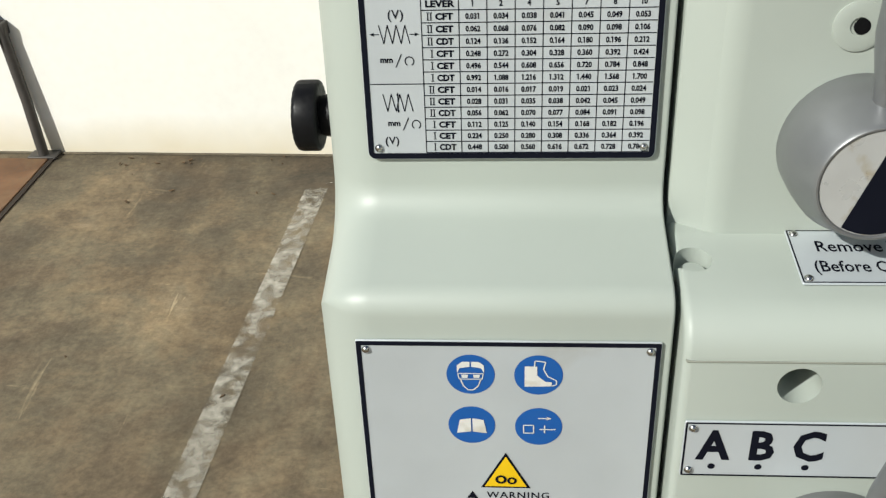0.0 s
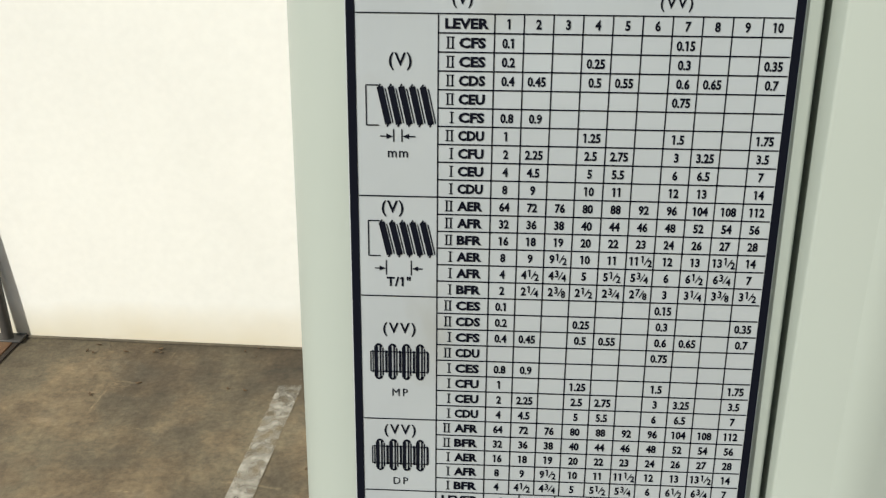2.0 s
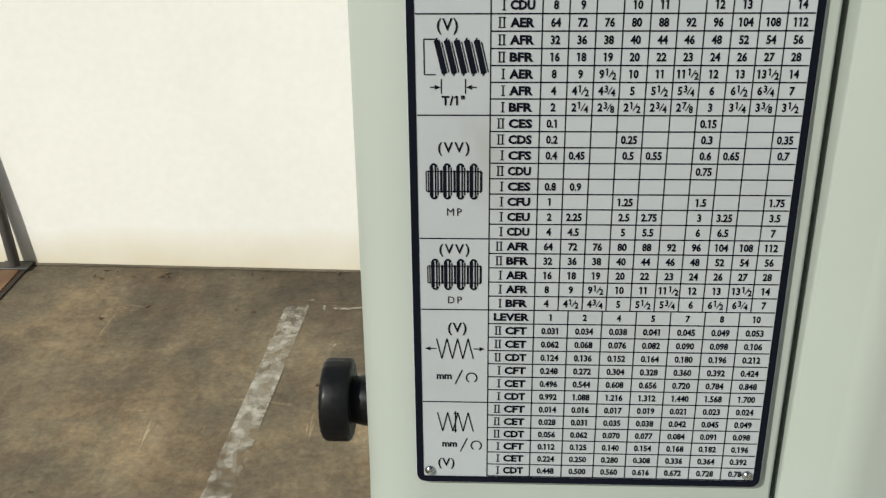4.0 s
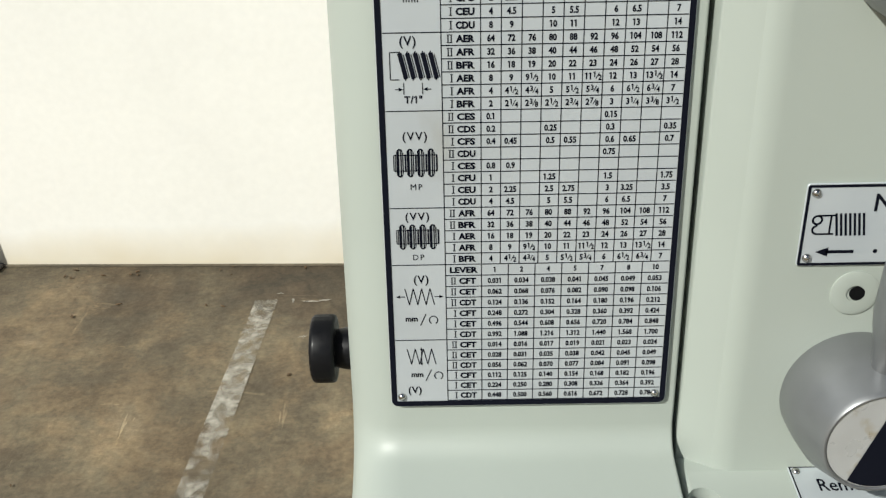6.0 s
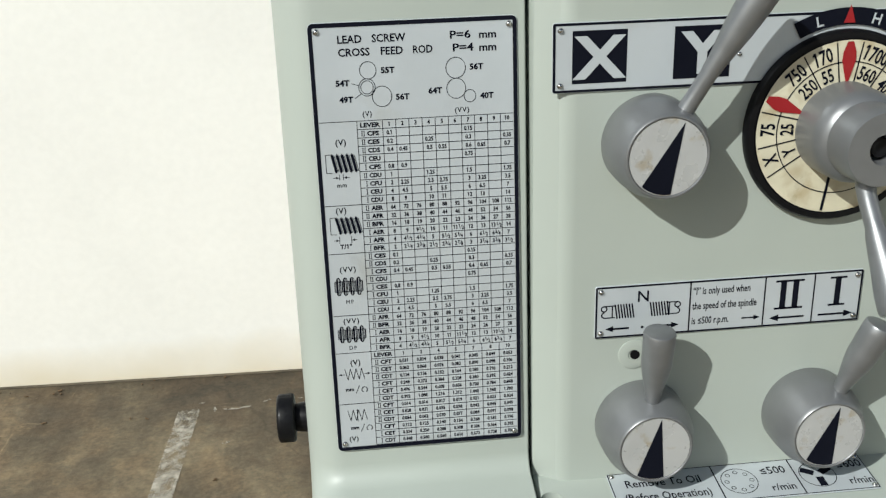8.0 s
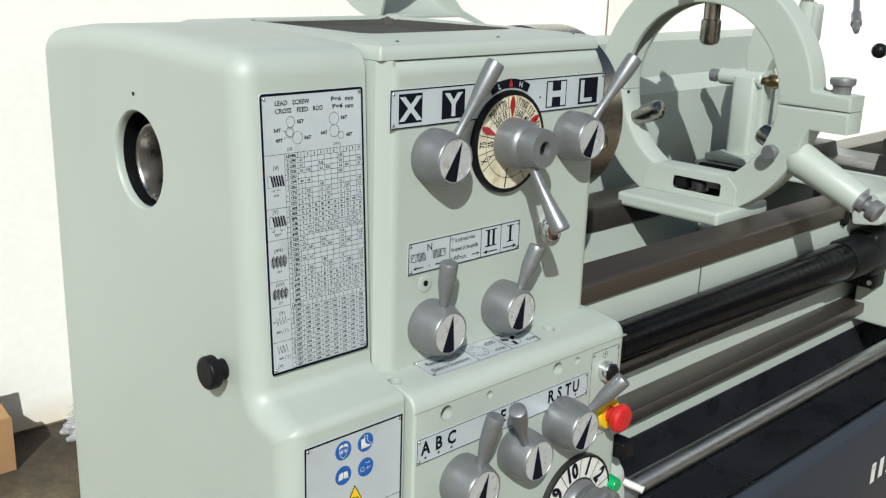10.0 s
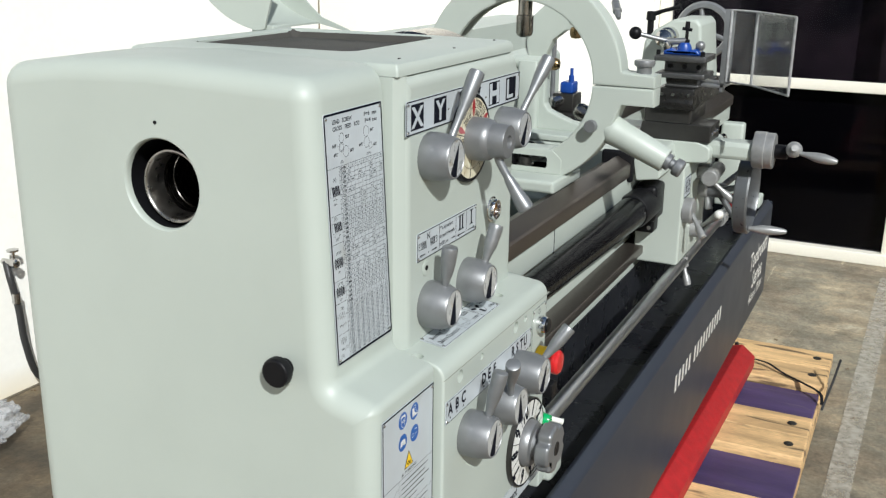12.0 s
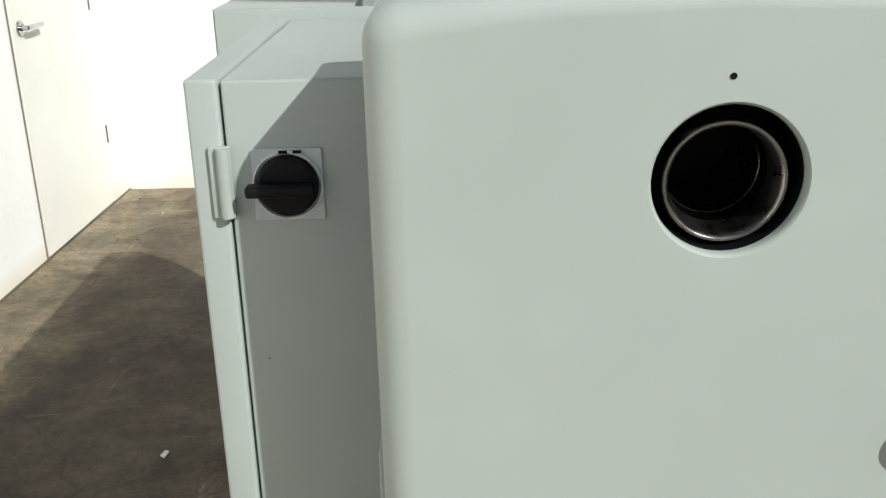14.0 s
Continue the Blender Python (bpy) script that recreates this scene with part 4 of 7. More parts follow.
def thread_sign(cx, cy, w, h, head=True):
    """A drawn screw thread."""
    x0, x1, y0, y1 = cx - w / 2, cx + w / 2, cy - h / 2, cy + h / 2
    if head:
        for a, b in (((x0, y0), (x0 + 0.2 * w, y0)), ((x0, y1), (x0 + 0.2 * w, y1)), ((x0, y0), (x0, y1))):
            rule(*a, *b)
    xs = x0 + 0.2 * w
    n = 5
    for k in range(n):
        a = xs + 0.02 * w + (x1 - xs - 0.12 * w) * k / (n - 1)
        rule(a, y1 - 0.0004, a + 0.13 * w, y0 + 0.0004, 0.0021)
        rule(a - 0.04 * w, y1 - 0.0014, a + 0.01 * w, y1 + 0.0004, 0.0005)
        rule(a + 0.085 * w, y1 - 0.001, a + 0.205 * w, y0 + 0.0008, 0.0004)
        rule(a + 0.11 * w, y0 - 0.0004, a + 0.15 * w, y0 + 0.0012, 0.0005)


def worm_sign(cx, cy, w, h):
    for k in range(4):
        x = cx - w * 0.36 + k * w * 0.24
        for s, r, t in ((-0.045 * w, 0.46, 0.0013), (0.028 * w, 0.5, 0.0006), (0.072 * w, 0.42, 0.0005), (-0.10 * w, 0.34, 0.0004), (0.12 * w, 0.34, 0.0004)):
            rule(x + s, cy - h * r, x + s, cy + h * r, t)
        ring(CHART_INK, x, cy + h * 0.44, 0.0006, 0.0014, chart_m, 10, 0, 180, INKZ)
        ring(CHART_INK, x, cy - h * 0.44, 0.0006, 0.0014, chart_m, 10, 180, 360, INKZ)
    for s in (-1, 1):
        rule(cx + s * w / 2, cy - h * 0.3, cx + s * w / 2, cy + h * 0.3)
        rule(cx - w / 2, cy + s * h * 0.3, cx + w / 2, cy + s * h * 0.3)


def arrow(bm, p, q, w, m, z=INKZ, head=0.0022):
    p, q = Vector(p), Vector(q)
    d = (q - p).normalized()
    s = Vector((-d.y, d.x))
    stroke(bm, p, q - d * head * 0.8, w, m, z)
    flat(bm, [(*(q), z), (*(q - d * head + s * head * 0.4), z), (*(q - d * head - s * head * 0.4), z)], m)


LC = (XL + XT) / 2


def row_y(i):
    return YT - i * rh


cell_text("(V)", LC + 0.001, row_y(2.4), 0.0058, spacing=1.15, bold=0.015)
thread_sign(LC, row_y(4.9), 0.021, 0.0128)
arrow(CHART_INK, (LC - 0.006, row_y(6.6)), (LC - 0.0016, row_y(6.6)), 0.0004, chart_m)
arrow(CHART_INK, (LC + 0.006, row_y(6.6)), (LC + 0.0016, row_y(6.6)), 0.0004, chart_m)
rule(LC - 0.0014, row_y(6.9), LC - 0.0014, row_y(6.2))
rule(LC + 0.0014, row_y(6.9), LC + 0.0014, row_y(6.2))
cell_text("mm", LC, row_y(7.5), 0.0045, spacing=1.15, bold=0.01)
cell_text("(V)", LC - 0.002, row_y(10.6), 0.0058, spacing=1.15, bold=0.015)
thread_sign(LC, row_y(12.5), 0.021, 0.0122)
arrow(CHART_INK, (LC - 0.0085, row_y(14.3)), (LC - 0.0046, row_y(14.3)), 0.0004, chart_m)
arrow(CHART_INK, (LC + 0.0085, row_y(14.3)), (LC + 0.0046, row_y(14.3)), 0.0004, chart_m)
rule(LC - 0.0044, row_y(14.7), LC - 0.0044, row_y(13.8))
rule(LC + 0.0044, row_y(14.7), LC + 0.0044, row_y(13.8))
cell_text('T/1"', LC, row_y(15.1), 0.0045, spacing=1.1)
cell_text("(VV)", LC, row_y(18.0), 0.0054, spacing=1.28, bold=0.015)
worm_sign(LC, row_y(20.2), 0.021, 0.0125)
cell_text("MP", LC, row_y(22.2), 0.0042, spacing=1.3, bold=0.0)
cell_text("(VV)", LC, row_y(24.7), 0.0054, spacing=1.28, bold=0.015)
worm_sign(LC, row_y(26.5), 0.021, 0.0115)
cell_text("DP", LC, row_y(28.3), 0.0042, spacing=1.3, bold=0.0)
cell_text("(V)", LC + 0.001, row_y(30.3), 0.0058, spacing=1.15, bold=0.015)
for base, lead in ((31.9, True), (37.6, False)):
    xs = [LC - 0.0075 + 0.00214 * k for k in range(8)]
    for k in range(7):
        rule(xs[k], row_y(base + (0.75 if k % 2 else -0.75)), xs[k + 1], row_y(base + (-0.75 if k % 2 else 0.75)), 0.00045)
    if lead:
        arrow(CHART_INK, (xs[0], row_y(base)), (LC - 0.0122, row_y(base)), 0.0004, chart_m)
        arrow(CHART_INK, (xs[-1], row_y(base)), (LC + 0.0122, row_y(base)), 0.0004, chart_m)
    else:
        arrow(CHART_INK, (LC, row_y(base - 0.3)), (LC, row_y(base + 0.9)), 0.0004, chart_m, head=0.0016)
        arrow(CHART_INK, (LC, row_y(base + 0.3)), (LC, row_y(base - 0.9)), 0.0004, chart_m, head=0.0016)
for y, dx in ((34.1, 0), (39.5, 0.002)):
    cell_text("mm", LC - 0.0045 + dx, row_y(y - 0.15), 0.0042)
    rule(LC + dx, row_y(y + 0.5), LC + 0.003 + dx, row_y(y - 0.6), 0.00045)
    ring(CHART_INK, LC + 0.0068 + dx, row_y(y), 0.0019, 0.0024, chart_m, 20, -60, 240, INKZ)
cell_text("(V)", LC - 0.004, row_y(40.9), 0.0054, spacing=1.15, bold=0.015)
part("lettering", CHART_INK, INK, chart, kind="stuff")


# ---- plates on the headstock and gearbox ----
face_m = plate_pose((0, -0.0122, 0), (1, 0, 0), (0, 0, 1))


def at_face(x, z, m=face_m):
    return m @ pose(x, z, 0)


# selector strip with X, Y, H, L
sm = at_face(0.1550, 1.5135) @ Matrix.Diagonal((0.988, 0.91, 1, 1))
strip, ink = label_plate("selector_plate", sm, 0.401, 0.0505, "grey metal selector plate lettered X, Y, H and L", border=0.0022, corner=0.002, inset=0.0055)
for x0, x1 in ((0.0135, 0.0505), (0.0825, 0.1215)):
    flat(ink, [(x0, 0.0065, INKZ), (x1, 0.0065, INKZ), (x1, 0.0445, INKZ), (x0, 0.0445, INKZ)], sm)
for x0, x1 in ((0.2745, 0.3165), (0.3425, 0.3845)):
    flat(ink, [(x0, 0.0055, INKZ), (x1, 0.0055, INKZ), (x1, 0.0445, INKZ), (x0, 0.0445, INKZ)], sm)
part("lettering", ink, INK, strip, kind="stuff")
bm = B()
letters(bm, "X", 0.042, 0.032, 0.0255, sm, z=INKZ + 0.0003, bold=0.03, squeeze=1.05)
letters(bm, "Y", 0.042, 0.102, 0.0255, sm, z=INKZ + 0.0003, bold=0.03, squeeze=1.0)
z = INKZ + 0.0003
for x0, x1, y0, y1 in ((0.2765, 0.2868, 0.0075, 0.0425), (0.3042, 0.3145, 0.0075, 0.0425), (0.2868, 0.3042, 0.0205, 0.0295), (0.3465, 0.3545, 0.0085, 0.0415), (0.3545, 0.3725, 0.0085, 0.0145)):
    flat(bm, [(x0, y0, z), (x1, y0, z), (x1, y1, z), (x0, y1, z)], sm)
part("lettering", bm, PLATE, strip, kind="stuff")
for x in (0.128, 0.262):
    screw(strip, sm, x, 0.0225, 0.0018)

# feed direction plate
fm = at_face(0.188, 1.3315) @ Matrix.Diagonal((0.982, 0.98, 1, 1))
feed, ink = label_plate("feed_direction_plate", fm, 0.204, 0.042, "grey metal plate with thread symbols, arrows and spindle speed note", border=0.0018, corner=0.0015, inset=0.0045)
for x in (0.0715, 0.1285, 0.1665):
    stroke(ink, (x, 0.0008), (x, 0.0412), 0.0011, fm, INKZ)
letters(ink, "N", 0.0125, 0.036, 0.0325, fm, z=INKZ)
for cx, s in ((0.016, 1), (0.053, -1)):
    for k in range(7):
        x = cx + s * (-0.001 + k * 0.0021)
        stroke(ink, (x, 0.0272), (x + 0.0018, 0.0158), 0.0011, fm, INKZ)
    ring(ink, cx - s * 0.0092, 0.0240, 0.0016, 0.0026, fm, 16, z=INKZ)
    ring(ink, cx - s * 0.0088, 0.0190, 0.0016, 0.0026, fm, 16, 90, 270, z=INKZ) if s > 0 else ring(ink, cx - s * 0.0088, 0.0190, 0.0016, 0.0026, fm, 16, -90, 90, z=INKZ)
    stroke(ink, (cx - s * 0.0030, 0.0262), (cx - s * 0.0030, 0.0168), 0.0009, fm, INKZ)
    stroke(ink, (cx - s * 0.0090, 0.0262), (cx - s * 0.001, 0.0262), 0.0009, fm, INKZ)
    stroke(ink, (cx - s * 0.0090, 0.0168), (cx - s * 0.001, 0.0168), 0.0009, fm, INKZ)
arrow(ink, (0.026, 0.0075), (0.008, 0.0075), 0.0016, fm, head=0.006)
arrow(ink, (0.046, 0.0075), (0.064, 0.0075), 0.0016, fm, head=0.006)
ring(ink, 0.036, 0.0075, 0, 0.0011, fm, 12, z=INKZ)
for body, y in (("\u201cI\u201d is only used when", 0.0335), ("the speed of the spindle", 0.0215), ("is \u2264500 r.p.m.", 0.0095)):
    letters(ink, body, 0.0082, 0.0735, y, fm, align="LEFT", z=INKZ, squeeze=0.62, bold=0.014)
arrow(ink, (0.112, 0.0088), (0.1262, 0.0088), 0.0012, fm, head=0.005)
for x, n in ((0.1475, 2), (0.185, 1)):
    for k in range(n):
        xx = x + (k - (n - 1) / 2) * 0.0095
        stroke(ink, (xx, 0.0145), (xx, 0.0365), 0.0045, fm, INKZ)
    for y in (0.0145, 0.0365):
        stroke(ink, (x - 0.0045 * n - 0.002, y), (x + 0.0045 * n + 0.002, y), 0.0016, fm, INKZ)
arrow(ink, (0.1605, 0.0068), (0.1335, 0.0068), 0.0016, fm, head=0.007)
arrow(ink, (0.1715, 0.0068), (0.1985, 0.0068), 0.0016, fm, head=0.007)
part("lettering", ink, INK, feed, kind="stuff")

# oiling plate lying on the ledge
om = plate_pose((0.2005, -0.0515, 1.2080), (1, 0.0, 0.0), (0, 0.066, 0.008))
oil, ink = label_plate("oiling_plate", om, 0.202, 0.0405, "grey metal oiling plate with chuck symbols and speed limits", border=0.0011, corner=0.001, inset=0.0035)
for x in (0.082, 0.144):
    stroke(ink, (x, 0.0008), (x, 0.0397), 0.001, om, INKZ)
letters(ink, "Remove To Oil", 0.0115, 0.041, 0.0275, om, z=INKZ, squeeze=0.82)
letters(ink, "(Before Operation)", 0.0115, 0.041, 0.0125, om, z=INKZ, squeeze=0.74)
for cx in (0.099, 0.161):
    ring(ink, cx, 0.0205, 0.0135, 0.0141, om, 32, z=INKZ)
for k in range(8):
    a = radians(45 * k)
    ring(ink, 0.099 + 0.0098 * math.cos(a), 0.0205 + 0.0098 * math.sin(a), 0.0014, 0.0019, om, 12, z=INKZ)
for k in range(3):
    a = radians(120 * k + 30)
    stroke(ink, (0.161 + 0.003 * math.cos(a), 0.0205 + 0.003 * math.sin(a)), (0.161 + 0.013 * math.cos(a), 0.0205 + 0.013 * math.sin(a)), 0.0058, om, INKZ)
for x, n in ((0.128, "\u2264500"), (0.189, "\u2264600")):
    letters(ink, n, 0.0115, x, 0.0295, om, z=INKZ, squeeze=0.85)
    letters(ink, "r/min", 0.0105, x + 0.002, 0.0105, om, z=INKZ, squeeze=0.85)
part("lettering", ink, INK, oil, kind="stuff")

# gear letters A B C, D E F, R S T U
low_m = plate_pose((0, -0.0786, 0), (1, 0, 0), (0, 0, 1))
gm = at_face(0.149, 1.1160, low_m)
gear_letters, ink = label_plate("gear_letter_plate", gm, 0.327, 0.034, "long grey metal plate lettered A to F and R to U", border=0.0013, corner=0.001, inset=0.004)
for body, x in (("A", 0.0165), ("B", 0.0385), ("C", 0.0605), ("D", 0.1335), ("E", 0.1535), ("F", 0.1735), ("R", 0.249), ("S", 0.267), ("T", 0.2855), ("U", 0.3025)):
    letters(ink, body, 0.0245, x - 0.002, 0.0200, gm, z=INKZ, squeeze=0.86, bold=0.035)
    ring(ink, x - 0.002, 0.0065, 0, 0.0018, gm, 12, z=INKZ)
part("lettering", ink, INK, gear_letters, kind="stuff")

# instruction strip along the gearbox foot
im = at_face(0.155, 0.846, low_m)
notice, ink = label_plate("notice_plate", im, 0.40, 0.036, "grey notice plate printed Before Operating This Equipment", border=0.0011, corner=0.001, inset=0.004)
letters(ink, "Before Operating This Equipment", 0.024, 0.165, 0.018, im, z=INKZ, squeeze=0.72, bold=0.02)
for y in (0.012, 0.019, 0.026):
    stroke(ink, (0.345, y), (0.39, y), 0.0025, im, INKZ)
part("lettering", ink, INK, notice, kind="stuff")

# warning plate on the cover
wm = plate_pose((-0.0060, -0.0648, 0.9265), (1, 0, 0), (0, 0, 1)) @ Matrix.Diagonal((0.98, 1, 1, 1))
WH = 0.2585
warning, ink = label_plate("warning_plate", wm, 0.1465, WH, "grey warning plate with blue signs and a yellow triangle", border=0.0028, corner=0.001, inset=0.0052)
for y in (0.155, 0.108, 0.06):
    stroke(ink, (0.003, y), (0.1435, y), 0.0006, wm, INKZ)
stroke(ink, (0.045, 0.003), (0.045, 0.155), 0.0006, wm, INKZ)
letters(ink, "WARNING", 0.0062, 0.079, 0.1605, wm, z=INKZ, spacing=1.15)
flat(ink, [(0.052, 0.1578, INKZ), (0.058, 0.1578, INKZ), (0.055, 0.1628, INKZ)], wm)
for y0 in (0.147, 0.1, 0.052):
    for k, w in enumerate((0.078, 0.07, 0.082, 0.066, 0.044)):
        stroke(ink, (0.052, y0 - 0.0075 * k), (0.052 + w, y0 - 0.0075 * k), 0.0014, wm, INKZ)
    stroke(ink, (0.008, y0 - 0.032), (0.04, y0), 0.0006, wm, INKZ)
    stroke(ink, (0.01, y0 - 0.012), (0.022, y0 - 0.006), 0.0016, wm, INKZ)
    stroke(ink, (0.025, y0 - 0.03), (0.038, y0 - 0.026), 0.002, wm, INKZ)
part("lettering", ink, INK, warning, kind="stuff")
for cx, cz in ((0.0555, 0.239), (0.0885, 0.239), (0.0555, 0.2075), (0.0890, 0.207)):
    bm = B()
    ring(bm, cx, cz, 0, 0.0118, wm, 36, z=INKZ)
    part("sign", bm, SIGN_BLUE, warning, "round blue mandatory sign")
bm = B()
Z2 = INKZ + 0.0003
def sign_line(pts, w, closed=False):
    for p, q in zip(pts, pts[1:] + (pts[:1] if closed else [])):
        stroke(bm, p, q, w, wm, Z2)


# head with goggles
hx, hz = 0.0555, 0.239
for side in (-1, 1):
    flat(bm, [(hx + side * 0.0004, hz + 0.0078, Z2), (hx + side * 0.0040, hz + 0.0078, Z2), (hx + side * 0.0066, hz + 0.0056, Z2), (hx + side * 0.0066, hz + 0.0010, Z2), (hx + side * 0.0052, hz + 0.0040, Z2), (hx + side * 0.0004, hz + 0.0048, Z2)], wm)
sign_line([(hx - 0.0052, hz - 0.002), (hx - 0.0036, hz - 0.0068), (hx - 0.0012, hz - 0.0092), (hx + 0.0012, hz - 0.0092), (hx + 0.0036, hz - 0.0068), (hx + 0.0052, hz - 0.002)], 0.0006)
sign_line([(hx - 0.0062, hz + 0.0008), (hx + 0.0062, hz + 0.0008), (hx + 0.0056, hz - 0.0026), (hx - 0.0056, hz - 0.0026)], 0.0005, True)
for side in (-1, 1):
    flat(bm, [(hx + side * 0.0012, hz + 0.0001, Z2), (hx + side * 0.0046, hz + 0.0001, Z2), (hx + side * 0.0042, hz - 0.0019, Z2), (hx + side * 0.0016, hz - 0.0019, Z2)], wm)
# boot
bx, bz = 0.0885, 0.239
flat(bm, [(bx - 0.0067, bz + 0.0054, Z2), (bx - 0.0007, bz + 0.0054, Z2), (bx - 0.0007, bz, Z2), (bx - 0.0067, bz - 0.0068, Z2)], wm)
flat(bm, [(bx - 0.0067, bz - 0.0068, Z2), (bx - 0.0007, bz, Z2), (bx + 0.0033, bz - 0.0036, Z2), (bx + 0.0067, bz - 0.0040, Z2), (bx + 0.0061, bz - 0.0064, Z2), (bx + 0.001, bz - 0.0066, Z2)], wm)
sign_line([(bx - 0.002, bz + 0.0054), (bx - 0.0018, bz + 0.0087), (bx + 0.0033, bz + 0.0080), (bx + 0.0024, bz + 0.0038), (bx + 0.0044, bz - 0.0005), (bx + 0.0087, bz - 0.0030), (bx + 0.0087, bz - 0.0054), (bx + 0.0065, bz - 0.0063)], 0.0006)
for s in (-1, 1):
    flat(bm, [(0.0555 + s * 0.0004, 0.2035, Z2), (0.0555 + s * 0.0075, 0.2025, Z2), (0.0555 + s * 0.0060, 0.211, Z2), (0.0555 + s * 0.0004, 0.212, Z2)], wm)
for a, b in (((0.0815, 0.203), (0.0865, 0.203)), ((0.0815, 0.208), (0.0865, 0.208)), ((0.0815, 0.203), (0.0815, 0.208)), ((0.0865, 0.203), (0.0865, 0.208)), ((0.0895, 0.2055), (0.0975, 0.2055)), ((0.092, 0.203), (0.092, 0.208))):
    stroke(bm, a, b, 0.0006, wm, Z2)
arrow(bm, (0.0885, 0.2125), (0.0955, 0.2125), 0.0006, wm, Z2, 0.0025)
part("pictogram", bm, WHITE, warning)
bm = B()
flat(bm, [(0.0595, 0.1655, INKZ), (0.0855, 0.1655, INKZ), (0.0725, 0.1895, INKZ)], wm)
tri = part("warning_triangle", bm, INK, warning)
bm = B()
flat(bm, [(0.0615, 0.1667, Z2), (0.0835, 0.1667, Z2), (0.0725, 0.1871, Z2)], wm)
part("triangle_face", bm, SIGN_YELLOW, tri, "yellow triangle with gear symbol")
bm = B()
ring(bm, 0.0700, 0.1718, 0.0016, 0.0030, wm, 12, z=INKZ + 0.0006)
ring(bm, 0.0757, 0.1710, 0.0013, 0.0025, wm, 12, z=INKZ + 0.0006)
part("gear_symbol", bm, INK, tri)


# ---- levers ----
def lever(x, z, y0, r0, r1, depth, tip, wedge, label):
    """A silver hub with a pointer disc on its face and a tapered handle out of its rim."""
    m = aim((x, y0, z), (0, -1, 0))
    bm = B()
    turned(bm, [(r0 * 0.98, 0.0), (r0, 0.0015), (r0, depth * 0.35), (r0 * 0.97, depth * 0.62), (r1 * 1.03, depth - 0.003), (r1, depth - 0.0008), (r1 - 0.0008, depth), (r1 - 0.0016, depth), (r1 - 0.0022, depth - 0.0010), (0, depth - 0.0010)], m, 48)
    hub = part("control_lever", bm, HUB, lathe, label)
    fm = plate_pose((x, y0 - depth + 0.0008, z), (1, 0, 0), (0, 0, 1))
    bm = B()
    rr = r1 - 0.0024
    ring(bm, 0, 0, 0, rr, fm, 40)
    part("pointer_disc", bm, DISC, hub, "glossy grey-white disc with a black wedge")
    bm = B()
    tip_a, b0, b1 = (radians(a) for a in wedge)
    b0, b1 = b0 - (b1 - b0) * 0.25, b1 + (b1 - b0) * 0.25
    pts = [(rr * 0.97 * math.cos(tip_a), rr * 0.97 * math.sin(tip_a), 0.0003)]
    pts += [(rr * 0.98 * math.cos(b0 + (b1 - b0) * k / 6), rr * 0.98 * math.sin(b0 + (b1 - b0) * k / 6), 0.0003) for k in range(7)]
    flat(bm, pts, fm)
    part("pointer", bm, INK, hub)
    tip = Vector(tip)
    start = Vector((x, y0 - depth * 0.55, z))
    way = (tip - start)
    length = way.length
    hm = aim(start, way.normalized())
    s = r0 * 0.84
    bm = B()
    q = length - s
    neck = 0.30 if q > 0.075 else 0.10
    prof = [(0.0060, s - 0.002), (0.0056, s + 0.4 * neck * q), (0.0056, s + neck * q), (0.0061, s + (neck + 0.03) * q), (0.0064, s + (neck + 0.09) * q), (0.0079, s + (neck + 0.20) * q), (0.0097, s + (neck + 0.33) * q), (0.0108, s + (neck + 0.45) * q), (0.0114, s + 0.88 * q), (0.0114, s + 0.975 * q), (0.0108, length), (0.0100, length + 0.0005), (0, length + 0.0006)]
    turned(bm, prof, hm, 24)
    part("handle", bm, LEVER, hub, "tapered silver handle")
    bm = B()
    turned(bm, [(0.0090, s - 0.006), (0.0086, s + 0.0010), (0.0060, s + 0.0004)], hm, 20)
    part("handle_socket", bm, DARK_STEEL, hub)
    return hub


LV = "silver control lever with a round pointer disc"
lever(0.2225, 1.4775, -0.012, 0.0335, 0.0280, 0.043, (0.281, -0.057, 1.589), (66, 236, 268), LV)
lever(0.4785, 1.478, -0.012, 0.0335, 0.0280, 0.043, (0.543, -0.066, 1.585), (60, 232, 262), LV)
lever(0.2245, 1.261, -0.012, 0.0345, 0.0275, 0.043, (0.226, -0.046, 1.350), (82, 246, 278), LV)
lever(0.3545, 1.260, -0.012, 0.0345, 0.0275, 0.043, (0.386, -0.049, 1.344), (76, 238, 272), LV)
lever(0.2245, 1.072, -0.078, 0.0348, 0.0290, 0.046, (0.238, -0.124, 1.171), (74, 236, 266), LV)
lever(0.327, 1.079, -0.078, 0.0338, 0.0285, 0.046, (0.270, -0.130, 1.172), (100, 250, 282), LV)
lever(0.416, 1.095, -0.078, 0.0345, 0.0290, 0.050, (0.462, -0.150, 1.167), (60, 230, 260), LV)

# speed dial
DX, DZ = 0.3545, 1.481
dm2 = aim((DX, -0.012, DZ), (0, -1, 0))
dial_m = plate_pose((DX, -0.0198, DZ), (1, 0, 0), (0, 0, 1)) @ Matrix.Diagonal((0.930, 0.930, 1, 1))
bm = B()
turned(bm, [(0.0665, 0.0), (0.0665, 0.005), (0.0650, 0.0075), (0.0612, 0.0075), (0.0605, 0.007), (0, 0.007)], dm2, 64)
dial = part("speed_dial", bm, BLACK, lathe, "round speed dial with cream number ring and silver centre")
bm = B()
ring(bm, 0, 0, 0.034, 0.0645, dial_m, 64)
part("number_ring", bm, CREAM, dial, "cream ring, stained, with black speed numbers")
bm = B()
IZ = 0.0004
